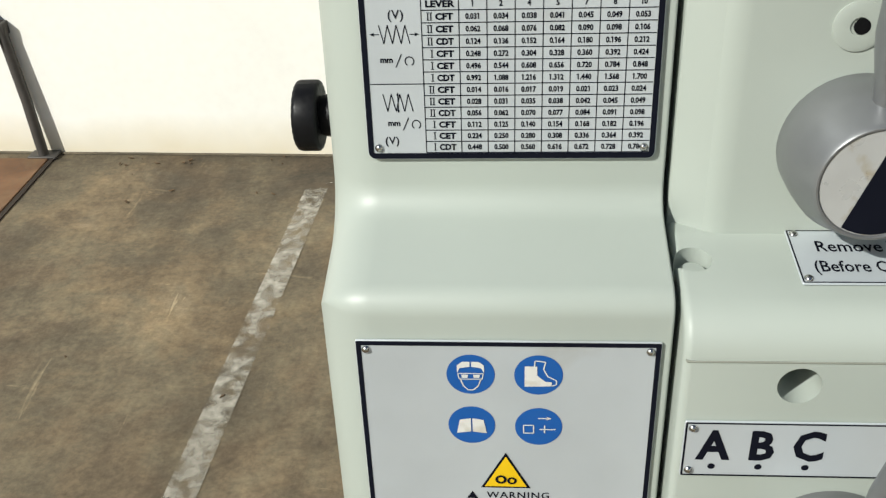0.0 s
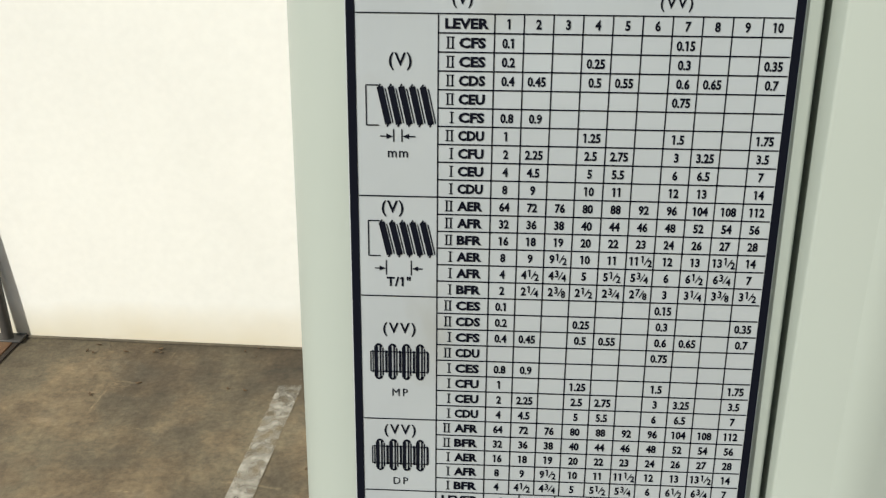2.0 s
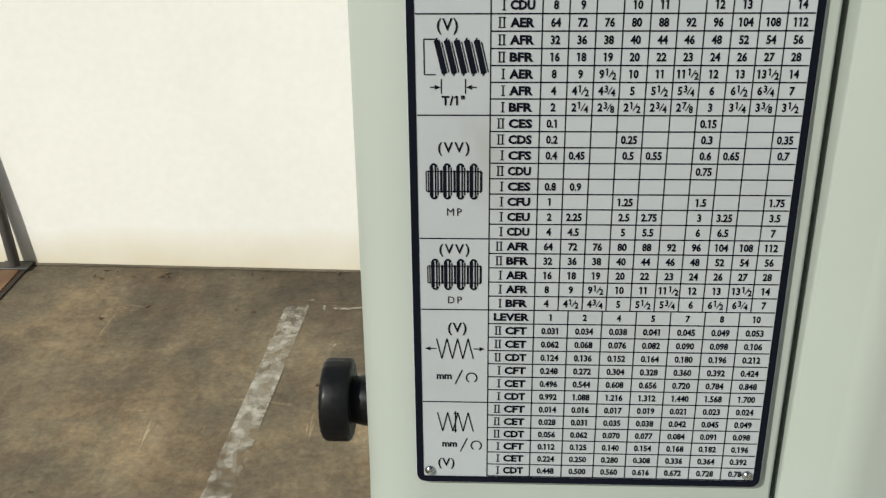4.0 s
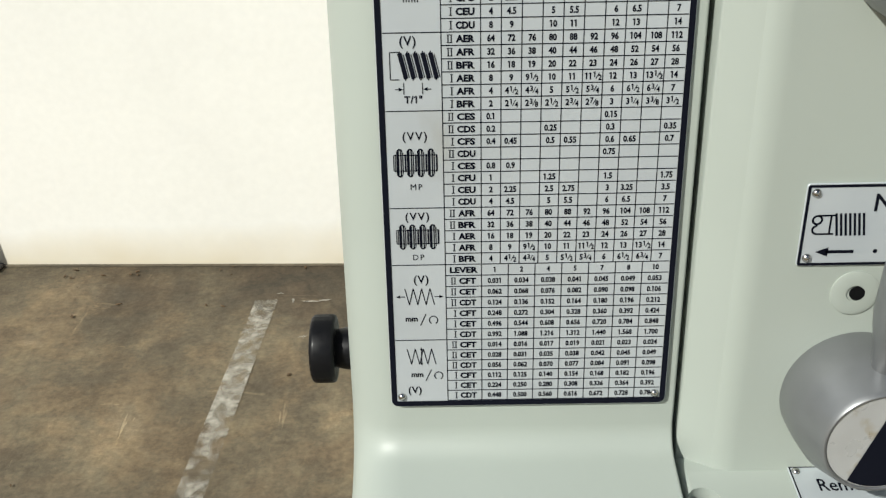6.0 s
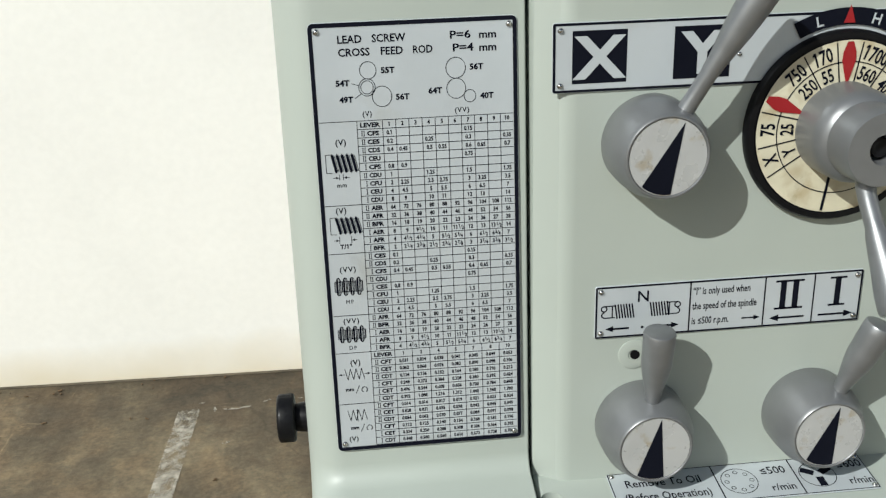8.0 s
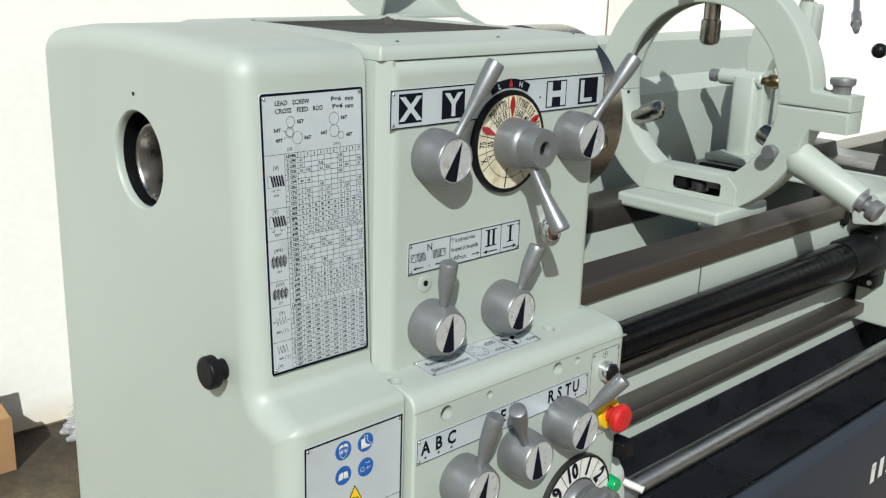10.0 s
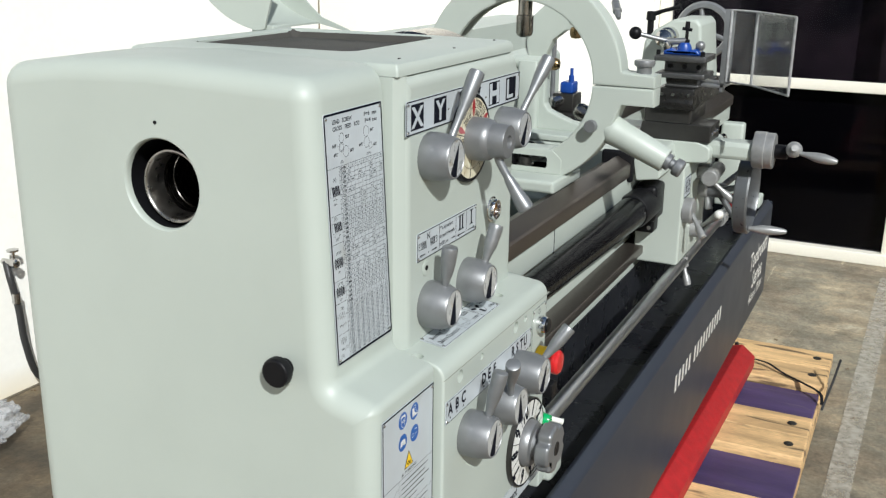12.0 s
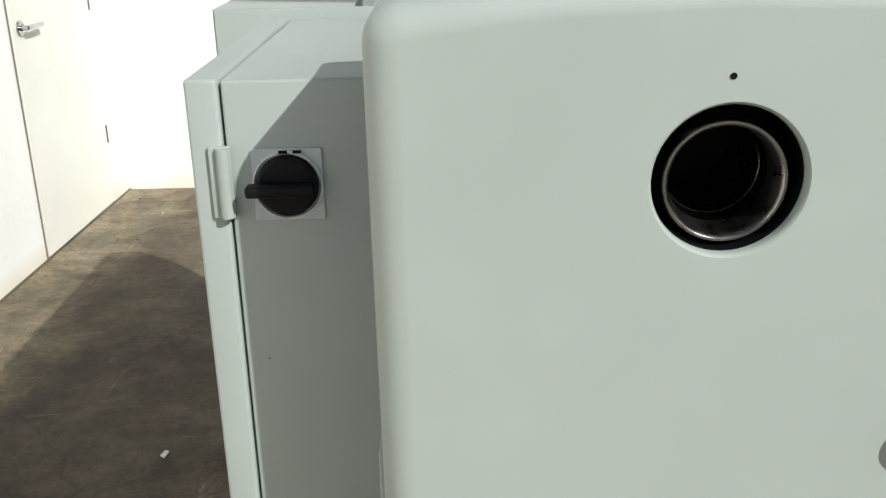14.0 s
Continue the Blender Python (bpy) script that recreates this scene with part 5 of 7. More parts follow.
ring(bm, 0, 0, 0.0487, 0.0495, dial_m, 64, z=IZ)
for a in (58, 81, 99, 122, 166, 191, 213, 262, 300, 4, -18):
    c, s = math.cos(radians(a)), math.sin(radians(a))
    stroke(bm, (0.034 * c, 0.034 * s), (0.0635 * c, 0.0635 * s), 0.001 if a not in (262,) else 0.0022, dial_m, IZ)
for a, outer, inner in ((110.5, "170", "55"), (133, "750", "250"), (178, "75", "25"), (202, "X", "Y"), (69, "1700", "560"), (46, "115", "40"), (16, "1100", "375"), (-7, "X", "Y")):
    for body, r, sz in ((outer, 0.0562, 0.0150), (inner, 0.0415, 0.0138)):
        if body:
            letters(bm, body, sz, 0, 0, dial_m @ pose(r * math.cos(radians(a)), r * math.sin(radians(a)), IZ, 0, 0, a - 90), squeeze=0.66, bold=0.02)
part("lettering", bm, INK, dial, kind="stuff")
bm = B()
for a in (90, 157, 31):
    mm = dial_m @ pose(0, 0, IZ + 0.0003, 0, 0, a - 90)
    flat(bm, [(-0.001, 0.0345), (0.001, 0.0345), (0.0052, 0.050), (0.0048, 0.056), (0.0022, 0.0634), (-0.0022, 0.0634), (-0.0048, 0.056), (-0.0052, 0.050)], mm)
flat(bm, [(-0.004, 0.0705, 0.0068), (0.004, 0.0705, 0.0068), (0, 0.0825, 0.0068)], plate_pose((DX, -0.0122, DZ), (1, 0, 0), (0, 0, 1)) @ pose(0, 0, -0.0035))
part("red_marker", bm, mat("dial_red", (0.30, 0.010, 0.014), 0.35, vary=0.1, bump=0.0), dial, kind="stuff")
bm = B()
am = plate_pose((DX, -0.0145, DZ), (1, 0, 0), (0, 0, 1))
ring(bm, 0, 0, 0.0692, 0.0805, am, 24, 62, 118)
arc = part("index_arc", bm, INK, dial, "black arc marked L and H")
bm = B()
letters(bm, "L", 0.0098, 0, 0, am @ pose(0.0748 * math.cos(radians(106)), 0.0748 * math.sin(radians(106)), 0.0004, 0, 0, 14), bold=0.02)
letters(bm, "H", 0.0098, 0, 0, am @ pose(0.0748 * math.cos(radians(75)), 0.0748 * math.sin(radians(75)), 0.0004, 0, 0, -14), bold=0.02)
part("lettering", bm, PLATE, arc, kind="stuff")
bm = B()
turned(bm, [(0.0325, 0.0075), (0.0318, 0.030), (0.0300, 0.037), (0.0278, 0.040), (0.0262, 0.0415), (0.0258, 0.044), (0.0248, 0.064), (0.0240, 0.066), (0.0100, 0.0662), (0.0092, 0.064), (0.0092, 0.050), (0, 0.050)], dm2, 48)
centre = part("dial_hub", bm, HUB, dial)
bm = B()
turned(bm, [(0.0078, 0.0545), (0.0062, 0.060), (0.0035, 0.0595), (0, 0.057)], dm2, 18)
part("hub_screw", bm, BLACK, centre)
bm = B()
tube(bm, smooth_path([(0.3535, -0.060, 1.462), (0.353, -0.066, 1.448), (0.356, -0.079, 1.425), (0.360, -0.095, 1.398), (0.3615, -0.107, 1.381)], 6), [0.0065] * 6 + [0.0062] * 6 + [0.0075 + 0.0006 * k for k in range(6)] + [0.0112, 0.0117, 0.012, 0.0121, 0.0122, 0.0121] + [0.0112], 20)
part("handle", bm, LEVER, centre, "tapered silver handle")

# oil sight glass
gm2 = aim((0.450, -0.012, 1.350), (0, -1, 0))
bm = B()
turned(bm, [(0.0205, 0), (0.0205, 0.002), (0.0178, 0.0025), (0.0172, 0.009), (0.0160, 0.011), (0.0135, 0.0108), (0.0128, 0.006), (0, 0.006)], gm2, 40)
sight = part("oil_sight_glass", bm, CHROME, lathe, "chrome oil sight glass with amber centre")
sg = plate_pose((0.450, -0.0186, 1.350), (1, 0, 0), (0, 0, 1))
bm = B()
ring(bm, 0, 0, 0, 0.0127, sg, 32)
part("glass", bm, mat("dark_amber", (0.05, 0.025, 0.008), 0.12, bump=0, coat=0.5), sight)
bm = B()
for k in range(6):
    a = radians(60 * k + 10)
    flat(bm, [(0.003 * math.cos(a - 0.9), 0.003 * math.sin(a - 0.9), 0.0003), (0.0105 * math.cos(a), 0.0105 * math.sin(a), 0.0003), (0.003 * math.cos(a + 0.9), 0.003 * math.sin(a + 0.9), 0.0003)], sg)
part("star", bm, mat("amber_star", (0.20, 0.085, 0.018), 0.3, bump=0), sight)
# small drain plug by the lower lever
bm = B()
turned(bm, [(0.0115, 0), (0.0115, 0.0008), (0.0095, 0.0014), (0.0042, 0.0012), (0.0038, 0.0004), (0, 0.0004)], aim((0.2180, -0.012, 1.3165), (0, -1, 0)), 28)
plug = part("filler_plug", bm, PAINT, headstock)
# black disc in place of the dark hollow of the socket
bm = B()
turned(bm, [(0.0036, 0.0), (0.0036, 0.0012), (0, 0.0012)], aim((0.2190, -0.0122, 1.3165), (0, -1, 0)), 16)
part("plug_socket", bm, BLACK, plug)

# electrical end of the gearbox: button, emergency stop
em = at_face(0.4815, 1.040, low_m)
switch_plate, ink = label_plate("switch_plate", em, 0.064, 0.136, "painted switch plate with button and emergency stop", border=0.0013, corner=0.002, inset=0.005, back=PAINT)
ring(ink, 0.031, 0.1265, 0.0046, 0.0054, em, 24, z=INKZ)
stroke(ink, (0.0285, 0.1285), (0.0335, 0.1285), 0.0009, em, INKZ)
stroke(ink, (0.031, 0.1285), (0.031, 0.1238), 0.0009, em, INKZ)
part("lettering", ink, INK, switch_plate, kind="stuff")
bm = B()
turned(bm, [(0.015, -0.003), (0.015, 0.004), (0.0142, 0.010), (0.0132, 0.0112), (0.0121, 0.0105), (0.012, 0.006)], em @ pose(0.0315, 0.103, 0.004), 36)
btn = part("push_button", bm, CHROME, switch_plate, "black push button in a chrome collar")
bm = B()
turned(bm, [(0.0119, 0.005), (0.0119, 0.0135), (0.011, 0.0150), (0, 0.0155)], em @ pose(0.0315, 0.103, 0.004), 30)
part("button_cap", bm, BLACK, btn)
es = em @ pose(0.034, 0.038, 0.001)
bm = B()
turned(bm, [(0.0235, 0), (0.0235, 0.012), (0.0215, 0.016), (0.013, 0.016), (0, 0.016)], es, 36)
stop = part("emergency_stop", bm, SIGN_YELLOW, switch_plate, "red mushroom emergency stop on a yellow collar")
bm = B()
turned(bm, [(0.0125, 0.015), (0.0125, 0.026), (0.0195, 0.028), (0.0215, 0.031), (0.021, 0.037), (0.0175, 0.0405), (0.008, 0.042), (0, 0.0422)], es, 40)
part("stop_cap", bm, RED, stop)
bm = B()
flat(bm, [(0.006, 0.030, INKZ), (0.011, 0.030, INKZ), (0.0085, 0.022, INKZ), (0.012, 0.022, INKZ), (0.005, 0.008, INKZ), (0.0072, 0.018, INKZ), (0.004, 0.018, INKZ)], em)
part("warning_flash", bm, RED, switch_plate, "red lightning flash")

# numbered feed dial with hand knob
NX, NZ = 0.464, 0.945
nm = aim((NX, -0.078, NZ), (0, -1, 0))
bm = B()
turned(bm, [(0.078, 0), (0.078, 0.006), (0.0775, 0.0078), (0.0765, 0.008), (0.076, 0.0075), (0, 0.0075)], nm, 64)
fdial = part("feed_dial", bm, DARK_STEEL, lathe, "white numbered feed dial with a fluted silver knob")
nfm = plate_pose((NX, -0.0859, NZ), (1, 0, 0), (0, 0, 1))
bm = B()
ring(bm, 0, 0, 0.043, 0.0735, nfm, 64)
part("number_ring", bm, WHITE, fdial)
bm = B()
ring(bm, 0, 0, 0.0735, 0.0752, nfm, 64, z=0.0004)
for k in range(10):
    a = 178 - 36 * (k - 7)
    c, s = math.cos(radians(a + 18)), math.sin(radians(a + 18))
    stroke(bm, (0.043 * c, 0.043 * s), (0.0735 * c, 0.0735 * s), 0.0013, nfm, 0.0004)
    letters(bm, str(k + 1), 0.035, 0, 0, nfm @ pose(0.0598 * math.cos(radians(a)), 0.0598 * math.sin(radians(a)), 0.0004, 0, 0, a - 90), squeeze=0.74, bold=0.055)
part("lettering", bm, INK, fdial, kind="stuff")
bm = B()
turned(bm, [(0.0405, 0.0075), (0.0400, 0.016), (0.0365, 0.0215), (0.0285, 0.0235), (0.027, 0.030), (0.026, 0.038)], nm, 48)
part("dial_hub", bm, HUB, fdial)
bm = B()
pts = []
for i in range(120):
    a = 2 * math.pi * i / 120
    r = 0.0430 - 0.0075 * max(0.0, math.cos(5 * a)) ** 3
    pts.append((r * math.cos(a), r * math.sin(a)))
rprism(bm, pts, 0, "z", 0.034, 0.060, 0.006, 0.006, m=5, mx=nm)
fk = part("hand_knob", bm, LEVER, fdial, "fluted silver hand knob", sharp=45)
bm = B()
turned(bm, [(0.0125, 0.0602), (0.0120, 0.0607), (0.0085, 0.0607), (0.0070, 0.0604), (0, 0.0606)], nm, 20)
part("knob_screw", bm, BLACK, fk)
bm = B()
turned(bm, [(0.0125, 0), (0.0125, 0.004), (0.011, 0.016), (0.0095, 0.0185), (0, 0.019)], aim((0.547, -0.078, 0.950), (0, -1, 0)), 28)
part("pilot_lamp", bm, GREEN, lathe, "green pilot lamp")
bm = B()
rbox(bm, 0.560, 0.588, -0.092, -0.06, 0.985, 1.012, 0.003)
part("limit_switch", bm, BLACK, lathe, "small black switch box")

# lead bracket casting at the gearbox end, and its lever
bm = B()
rprism(bm, [(-0.074, 0.80), (0.10, 0.80), (0.10, 0.985), (-0.03, 0.985), (-0.066, 0.94), (-0.074, 0.87)], [0.008, 0, 0, 0.01, 0.015, 0.01], "x", 0.564, 0.612, 0.004, 0.008)
rbox(bm, 0.59, 0.655, -0.088, -0.03, 0.80, 0.852, 0.01)
part("shaft_bracket", bm, PAINT, lathe)
bm = B()
turned(bm, [(0.006, 0), (0.0055, 0.03), (0.0065, 0.033), (0, 0.034)], aim((0.604, -0.068, 0.925), (0.5, -1, -0.3)), 16)
part("bracket_pin", bm, WHITE, lathe)

# ---- bed, screws and rods ----
BED_L, BED_R = 0.50, 3.0
bm = B()
rprism(bm, [(0.078, 0.870), (0.42, 0.870), (0.42, 1.17), (0.35, 1.17), (0.35, 1.05), (0.13, 1.05), (0.13, 1.176), (0.064, 1.176), (0.064, 1.120), (0.104, 1.104), (0.104, 0.925), (0.078, 0.919)], [0, 0, 0.004, 0.004, 0.02, 0.02, 0.004, 0.003, 0.004, 0.004, 0.006, 0.004], "x", BED_L, BED_R, 0, 0.004, n=3)
bed = part("bed", bm, PAINT, lathe, "painted cast bed with a deep trough")
bm = B()
rprism(bm, [(0.076, 0.722), (0.41, 0.722), (0.41, 0.869), (0.076, 0.869)], 0, "x", 0.62, BED_R - 0.1, 0.002, 0.002)
part("bed_skirt", bm, TRAY_BLACK, bed, "black underside of the bed")
bm = B()
rprism(bm, [(BED_L, 0.80), (0.66, 0.80), (0.80, 0.893), (BED_L, 0.893)], 0.004, "y", 0.071, 0.42, 0.002, 0.002)
part("bed_foot", bm, PAINT, bed)
bm = B()
rprism(bm, [(0.056, 1.177), (0.14, 1.177), (0.14, 1.206), (0.112, 1.212), (0.094, 1.231), (0.060, 1.213), (0.056, 1.208)], [0.002, 0.002, 0.001, 0.001, 0.002, 0.002, 0.002], "x", 0.545, BED_R, 0.002, 0.002, n=2, m=2)
part("front_way", bm, WAY, bed, "brown oily ground steel way")
bm = B()
rprism(bm, [(0.345, 1.17), (0.43, 1.17), (0.43, 1.226), (0.345, 1.226)], 0.003, "x", 0.545, BED_R, 0.002, 0.002, n=2, m=2)
part("rear_way", bm, WAY, bed, "brown oily ground steel way")
bm = B()
rbox(bm, 0.985, 0.9875, 0.0632, 0.072, 1.118, 1.175, 0.0005, n=1)
part("gap_joint", bm, INK, bed)
for x in (0.70, 1.42):
    bm = B()
    rbox(bm, x, x + 0.10, 0.14, 0.348, 1.05, 1.125, 0.01)
    part("bed_rib", bm, PAINT, bed)
# strips below
# dark strip painted in for the shaded gap under the screw cover
bm = B()
rbox(bm, 0.56, BED_R, 0.070, 0.1055, 1.010, 1.032, 0.003)
part("gap_shade_strip", bm, TRAY_BLACK, bed, "dark strip painted for the shaded gap under the screw cover")
bm = B()
rbox(bm, 0.56, BED_R, 0.048, 0.1055, 0.921, 0.947, 0.004)
part("lower_strip", bm, WAY, bed)
# telescopic spiral cover of the lead screw
bm = B()
prof = []
h = 0.0
r = 0.0275
while h < 0.98:
    prof += [(r, h), (r + 0.0003, h + 0.0222), (r - 0.0007, h + 0.0234)]
    h += 0.0240
    r += 0.00037
turned(bm, prof, aim((0.565, 0.036, 1.103), (1, 0, -0.012)), 28)
part("screw_cover", bm, mat("spring_steel_black", (0.0025, 0.0025, 0.0035), 0.24, 0.0, vary=0.2, fine=60, bump=0.0, spec=0.13, rvary=0.03), lathe, "black telescopic spiral cover over the lead screw", sharp=25)
bm = B()
turned(bm, [(0.036, -0.004), (0.0445, 0), (0.047, 0.01), (0.047, 0.14), (0.03, 0.145)], aim((1.51, 0.036, 1.092), (1, 0, -0.012)), 32)
rbox(bm, 1.60, 1.70, -0.005, 0.060, 1.045, 1.145, 0.012)
part("cover_collar", bm, BLACK, lathe)
ROD = mat("bright_rod_steel", (0.50, 0.51, 0.52), 0.34, 1.0, vary=0.06, scale=12, fine=60, bump=0.0, rvary=0.04)
for nm_, y, z, r, mt in (("lead_screw", 0.036, 1.092, 0.017, STEEL), ("feed_rod", 0.048, 1.049, 0.0085, WAY), ("control_rod", -0.042, 0.880, 0.0165, ROD)):
    bm = B()
    turned(bm, [(0, 0), (r, 0), (r, 2.13), (0, 2.13)], aim((0.60, y, z), (1, 0, 0)), 24)
    part(nm_, bm, mt, lathe, "bright steel rod" if nm_ != "lead_screw" else "")
bm = B()
turned(bm, [(0.022, 0.02), (0.022, 0.055), (0.018, 0.06)], aim((0.60, -0.042, 0.880), (1, 0, 0)), 24)
part("rod_collar", bm, LEVER, lathe)
# end bracket at the tailstock end
bm = B()
rbox(bm, 2.89, 2.985, -0.098, 0.075, 0.80, 0.846, 0.008)
rbox(bm, 2.90, 2.96, -0.01, 0.075, 0.845, 1.12, 0.010)
part("shaft_bracket", bm, PAINT, lathe)
bm = B()
turned(bm, [(0.03, 0), (0.03, 0.03), (0.02, 0.035), (0, 0.035)], aim((2.93, -0.05, 0.878), (0, -1, 0.0)), 24)
part("bracket_cap", bm, WHITE, lathe, "white graduated collar")

# ---- chip tray and stand ----
bm = B()
rprism(bm, [(-0.128, 0.425), (-0.06, 0.425), (-0.06, 0.70), (-0.092, 0.728), (-0.096, 0.798), (-0.108, 0.806), (-0.128, 0.786)], [0.004, 0, 0, 0.01, 0.004, 0.004, 0.016], "x", 0.02, 3.06, 0.004, 0.012, n=5, m=4)
front_panel = part("stand_front", bm, PANEL, lathe, "long glossy charcoal front panel of the stand")
bm = B()
rprism(bm, [(-0.10, 0.705), (0.70, 0.705), (0.70, 0.83), (0.69, 0.83), (0.69, 0.722), (-0.10, 0.722)], 0, "x", 0.15, 3.04)
part("chip_tray", bm, TRAY_BLACK, lathe, "charcoal chip tray with dark oily bottom")
bm = B()
rbox(bm, 3.045, 3.058, -0.125, 0.70, 0.45, 0.80, 0.004)
rbox(bm, 0.05, 0.065, -0.055, 0.60, 0.45, 0.70, 0.004)
rbox(bm, 0.05, 3.05, 0.67, 0.685, 0.45, 0.72, 0.004)
part("stand_side", bm, PANEL, lathe)
for x0, x1 in ((0.06, 0.75), (2.50, 3.02)):
    bm = B()
    rprism(bm, [(x0, -0.028), (x1, -0.028), (x1, 0.60), (x0, 0.60)], 0.02, "z", 0.156, 0.712, 0.004, 0)
    part("stand_leg", bm, PANEL, lathe, "charcoal sheet steel pedestal")
    for px in (x1 - 0.05,) if x1 > 2 else ():
        bm = B()
        rbox(bm, px - 0.03, px + 0.03, -0.085, -0.026, 0.156, 0.182, 0.004)
        turned(bm, [(0.008, 0.18), (0.008, 0.215), (0, 0.215)], pose(px, -0.058, 0), 12)
        turned(bm, [(0.014, 0.182), (0.014, 0.192)], pose(px, -0.058, 0), 6)
        part("levelling_foot", bm, DARK_STEEL, lathe)
# lettering on the panel: plain bars for the maker's name
pm = plate_pose((0, -0.1284, 0), (1, 0, 0), (0, 0, 1))
bm = B()
x = 1.447
for n in (5, 10):
    for k in range(n):
        flat(bm, [(x, 0.636), (x + 0.021, 0.636), (x + 0.021, 0.684), (x, 0.684)], pm)
        x += 0.0405
    x += 0.025
part("maker_mark", bm, WHITE, front_panel, "white painted bars", kind="stuff")
bm = B()
letters(bm, "Toolroom", 0.098, 2.80, 0.665, pm, squeeze=0.95, bold=0.02)
letters(bm, "Series", 0.098, 2.80, 0.578, pm, squeeze=0.95, bold=0.02)
letters(bm, "460mm x 1500mm", 0.055, 2.80, 0.508, pm, squeeze=0.72, bold=0.015)
part("lettering", bm, WHITE, front_panel, kind="stuff")

# ---- chuck ----
bm = B()
turned(bm, [(0.05, -0.11), (0.105, -0.10), (0.11, -0.012), (0.142, -0.010), (0.146, -0.006), (0.146, 0.092), (0.141, 0.097), (0.04, 0.097), (0.036, 0.092), (0.036, -0.05)], aim((0.660, AX_Y, AX_Z), (1, 0, 0)), 72)
chuck = part("chuck", bm, CHUCK, lathe, "round three-jaw chuck of oiled steel")
bm = B()
KEY_HOLES = []
for k in range(3):
    a = radians(120 * k + 193)
    way = Vector((0, math.cos(a), math.sin(a)))
    KEY_HOLES.append(aim(Vector((0.705, AX_Y, AX_Z)) + way * 0.146, way))
    turned(bm, [(0, 0.01), (0.0165, 0.01), (0.0165, -0.002), (0.0145, -0.004), (0.0145, -0.03), (0, -0.03)], KEY_HOLES[-1], 28)
cut(chuck, bm)
for m in KEY_HOLES:
    bm = B()
    turned(bm, [(0.0143, -0.009), (0.0085, -0.0095), (0.0065, -0.022), (0, -0.022)], m, 4)
    turned(bm, [(0.0144, -0.008), (0.0095, -0.010)], m, 24)
    part("key_socket", bm, DARK_STEEL, chuck, "square key socket")
for k in range(3):
    mm = pose(0.7575, AX_Y, AX_Z, 120 * k + 30)
    bm = B()
    rbox(bm, 0, 0.055, -0.014, 0.014, 0.03, 0.075, 0.003, mx=mm)
    rbox(bm, 0, 0.03, -0.014, 0.014, 0.07, 0.112, 0.003, mx=mm)
    part("jaw", bm, STEEL, chuck)

# chuck guard, swung up behind the headstock
CGY, CGZ, CGR = 0.50, 1.80, 0.205
bm = B()
arc = []
for k in range(25):
    a = radians(278 + 72 * k / 24)
    arc.append((CGY + CGR * math.cos(a), CGZ + CGR * math.sin(a)))
inner = [(CGY + (p[0] - CGY) * 0.985, CGZ + (p[1] - CGZ) * 0.985) for p in arc]
rprism(bm, arc + inner[::-1], 0, "x", 0.585, 0.80)
guard = part("chuck_guard", bm, PAINT, lathe, "curved sheet metal chuck guard, raised")
bm = B()
side = arc + [(CGY + 0.12, CGZ + 0.02), (CGY - 0.06, CGZ + 0.02), (CGY + 0.012, 1.600)]
rprism(bm, side, 0, "x", 0.581, 0.586)
part("guard_side", bm, PAINT, guard)
bm = B()
side = arc + [(CGY + 0.11, CGZ), (CGY + 0.095, 1.70), (CGY + 0.064, 1.645), (CGY + 0.024, 1.610), (CGY - 0.042, 1.587), (CGY - 0.042, 1.583)]
rprism(bm, side, 0, "x", 0.795, 0.800)
part("guard_side", bm, PAINT, guard)
bm = B()
rbox(bm, 0.60, 0.66, 0.505, 0.555, 1.560, 1.606, 0.003)
part("guard_hinge", bm, PAINT, guard)

# ---- backsplash ----
bm = B()
rprism(bm, [(0.545, 0.72), (0.549, 0.72), (0.549, 1.40), (0.585, 1.435), (0.585, 1.520), (0.764, 1.520), (0.764, 0.90), (0.768, 0.90), (0.768, 1.524), (0.581, 1.524), (0.581, 1.437), (0.545, 1.402)], 0, "x", 0.60, 2.35)
splash = part("backsplash", bm, PAINT, lathe, "folded pale sheet metal backsplash")
bm = B()
rbox(bm, 0.597, 0.602, 0.553, 0.766, 0.90, 1.524, 0.001)
part("end_panel", bm, PAINT, splash)

# ---- electrical cabinet on the back ----
bm = B()
rbox(bm, 0.140, 0.56, 0.50, 0.6590, 0.80, 1.513, 0.003)
cabinet = part("electrical_cabinet", bm, PAINT, lathe, "pale grey steel electrical cabinet with hinged door")
bm = B()
rbox(bm, 0.137, 0.563, 0.6615, 0.692, 0.80, 1.515, 0.004)
part("cabinet_door", bm, PAINT, cabinet)
for z in (1.42, 0.95):
    bm = B()
    rbox(bm, 0.1325, 0.1385, 0.6545, 0.6745, z - 0.034, z + 0.034, 0.001)
    turned(bm, [(0, -0.033), (0.0062, -0.033), (0.0062, 0.033), (0, 0.033)], pose(0.131, 0.661, z), 14)
    part("hinge", bm, PAINT, cabinet)
wm2 = plate_pose((0.1395, 0.604, 1.416), (0, -1, 0), (0, 0, 1))
bm = B()
rprism(bm, [(-0.0325, -0.0345), (0.0325, -0.0345), (0.0325, 0.0345), (-0.0325, 0.0345)], 0.002, "z", 0, 0.0025, 0, 0.0005, mx=wm2)
isolator = part("isolator_switch", bm, PLATE, cabinet, "grey square plate with a black rotary isolator")
bm = B()
turned(bm, [(0.0325, 0.0026), (0.0325, 0.006), (0.0312, 0.007), (0.0305, 0.006), (0.030, 0.004)], wm2, 40)
part("isolator_ring", bm, WHITE, isolator)
bm = B()
turned(bm, [(0.0288, 0.0035), (0.0280, 0.010), (0.025, 0.0125), (0, 0.013)], wm2, 40)
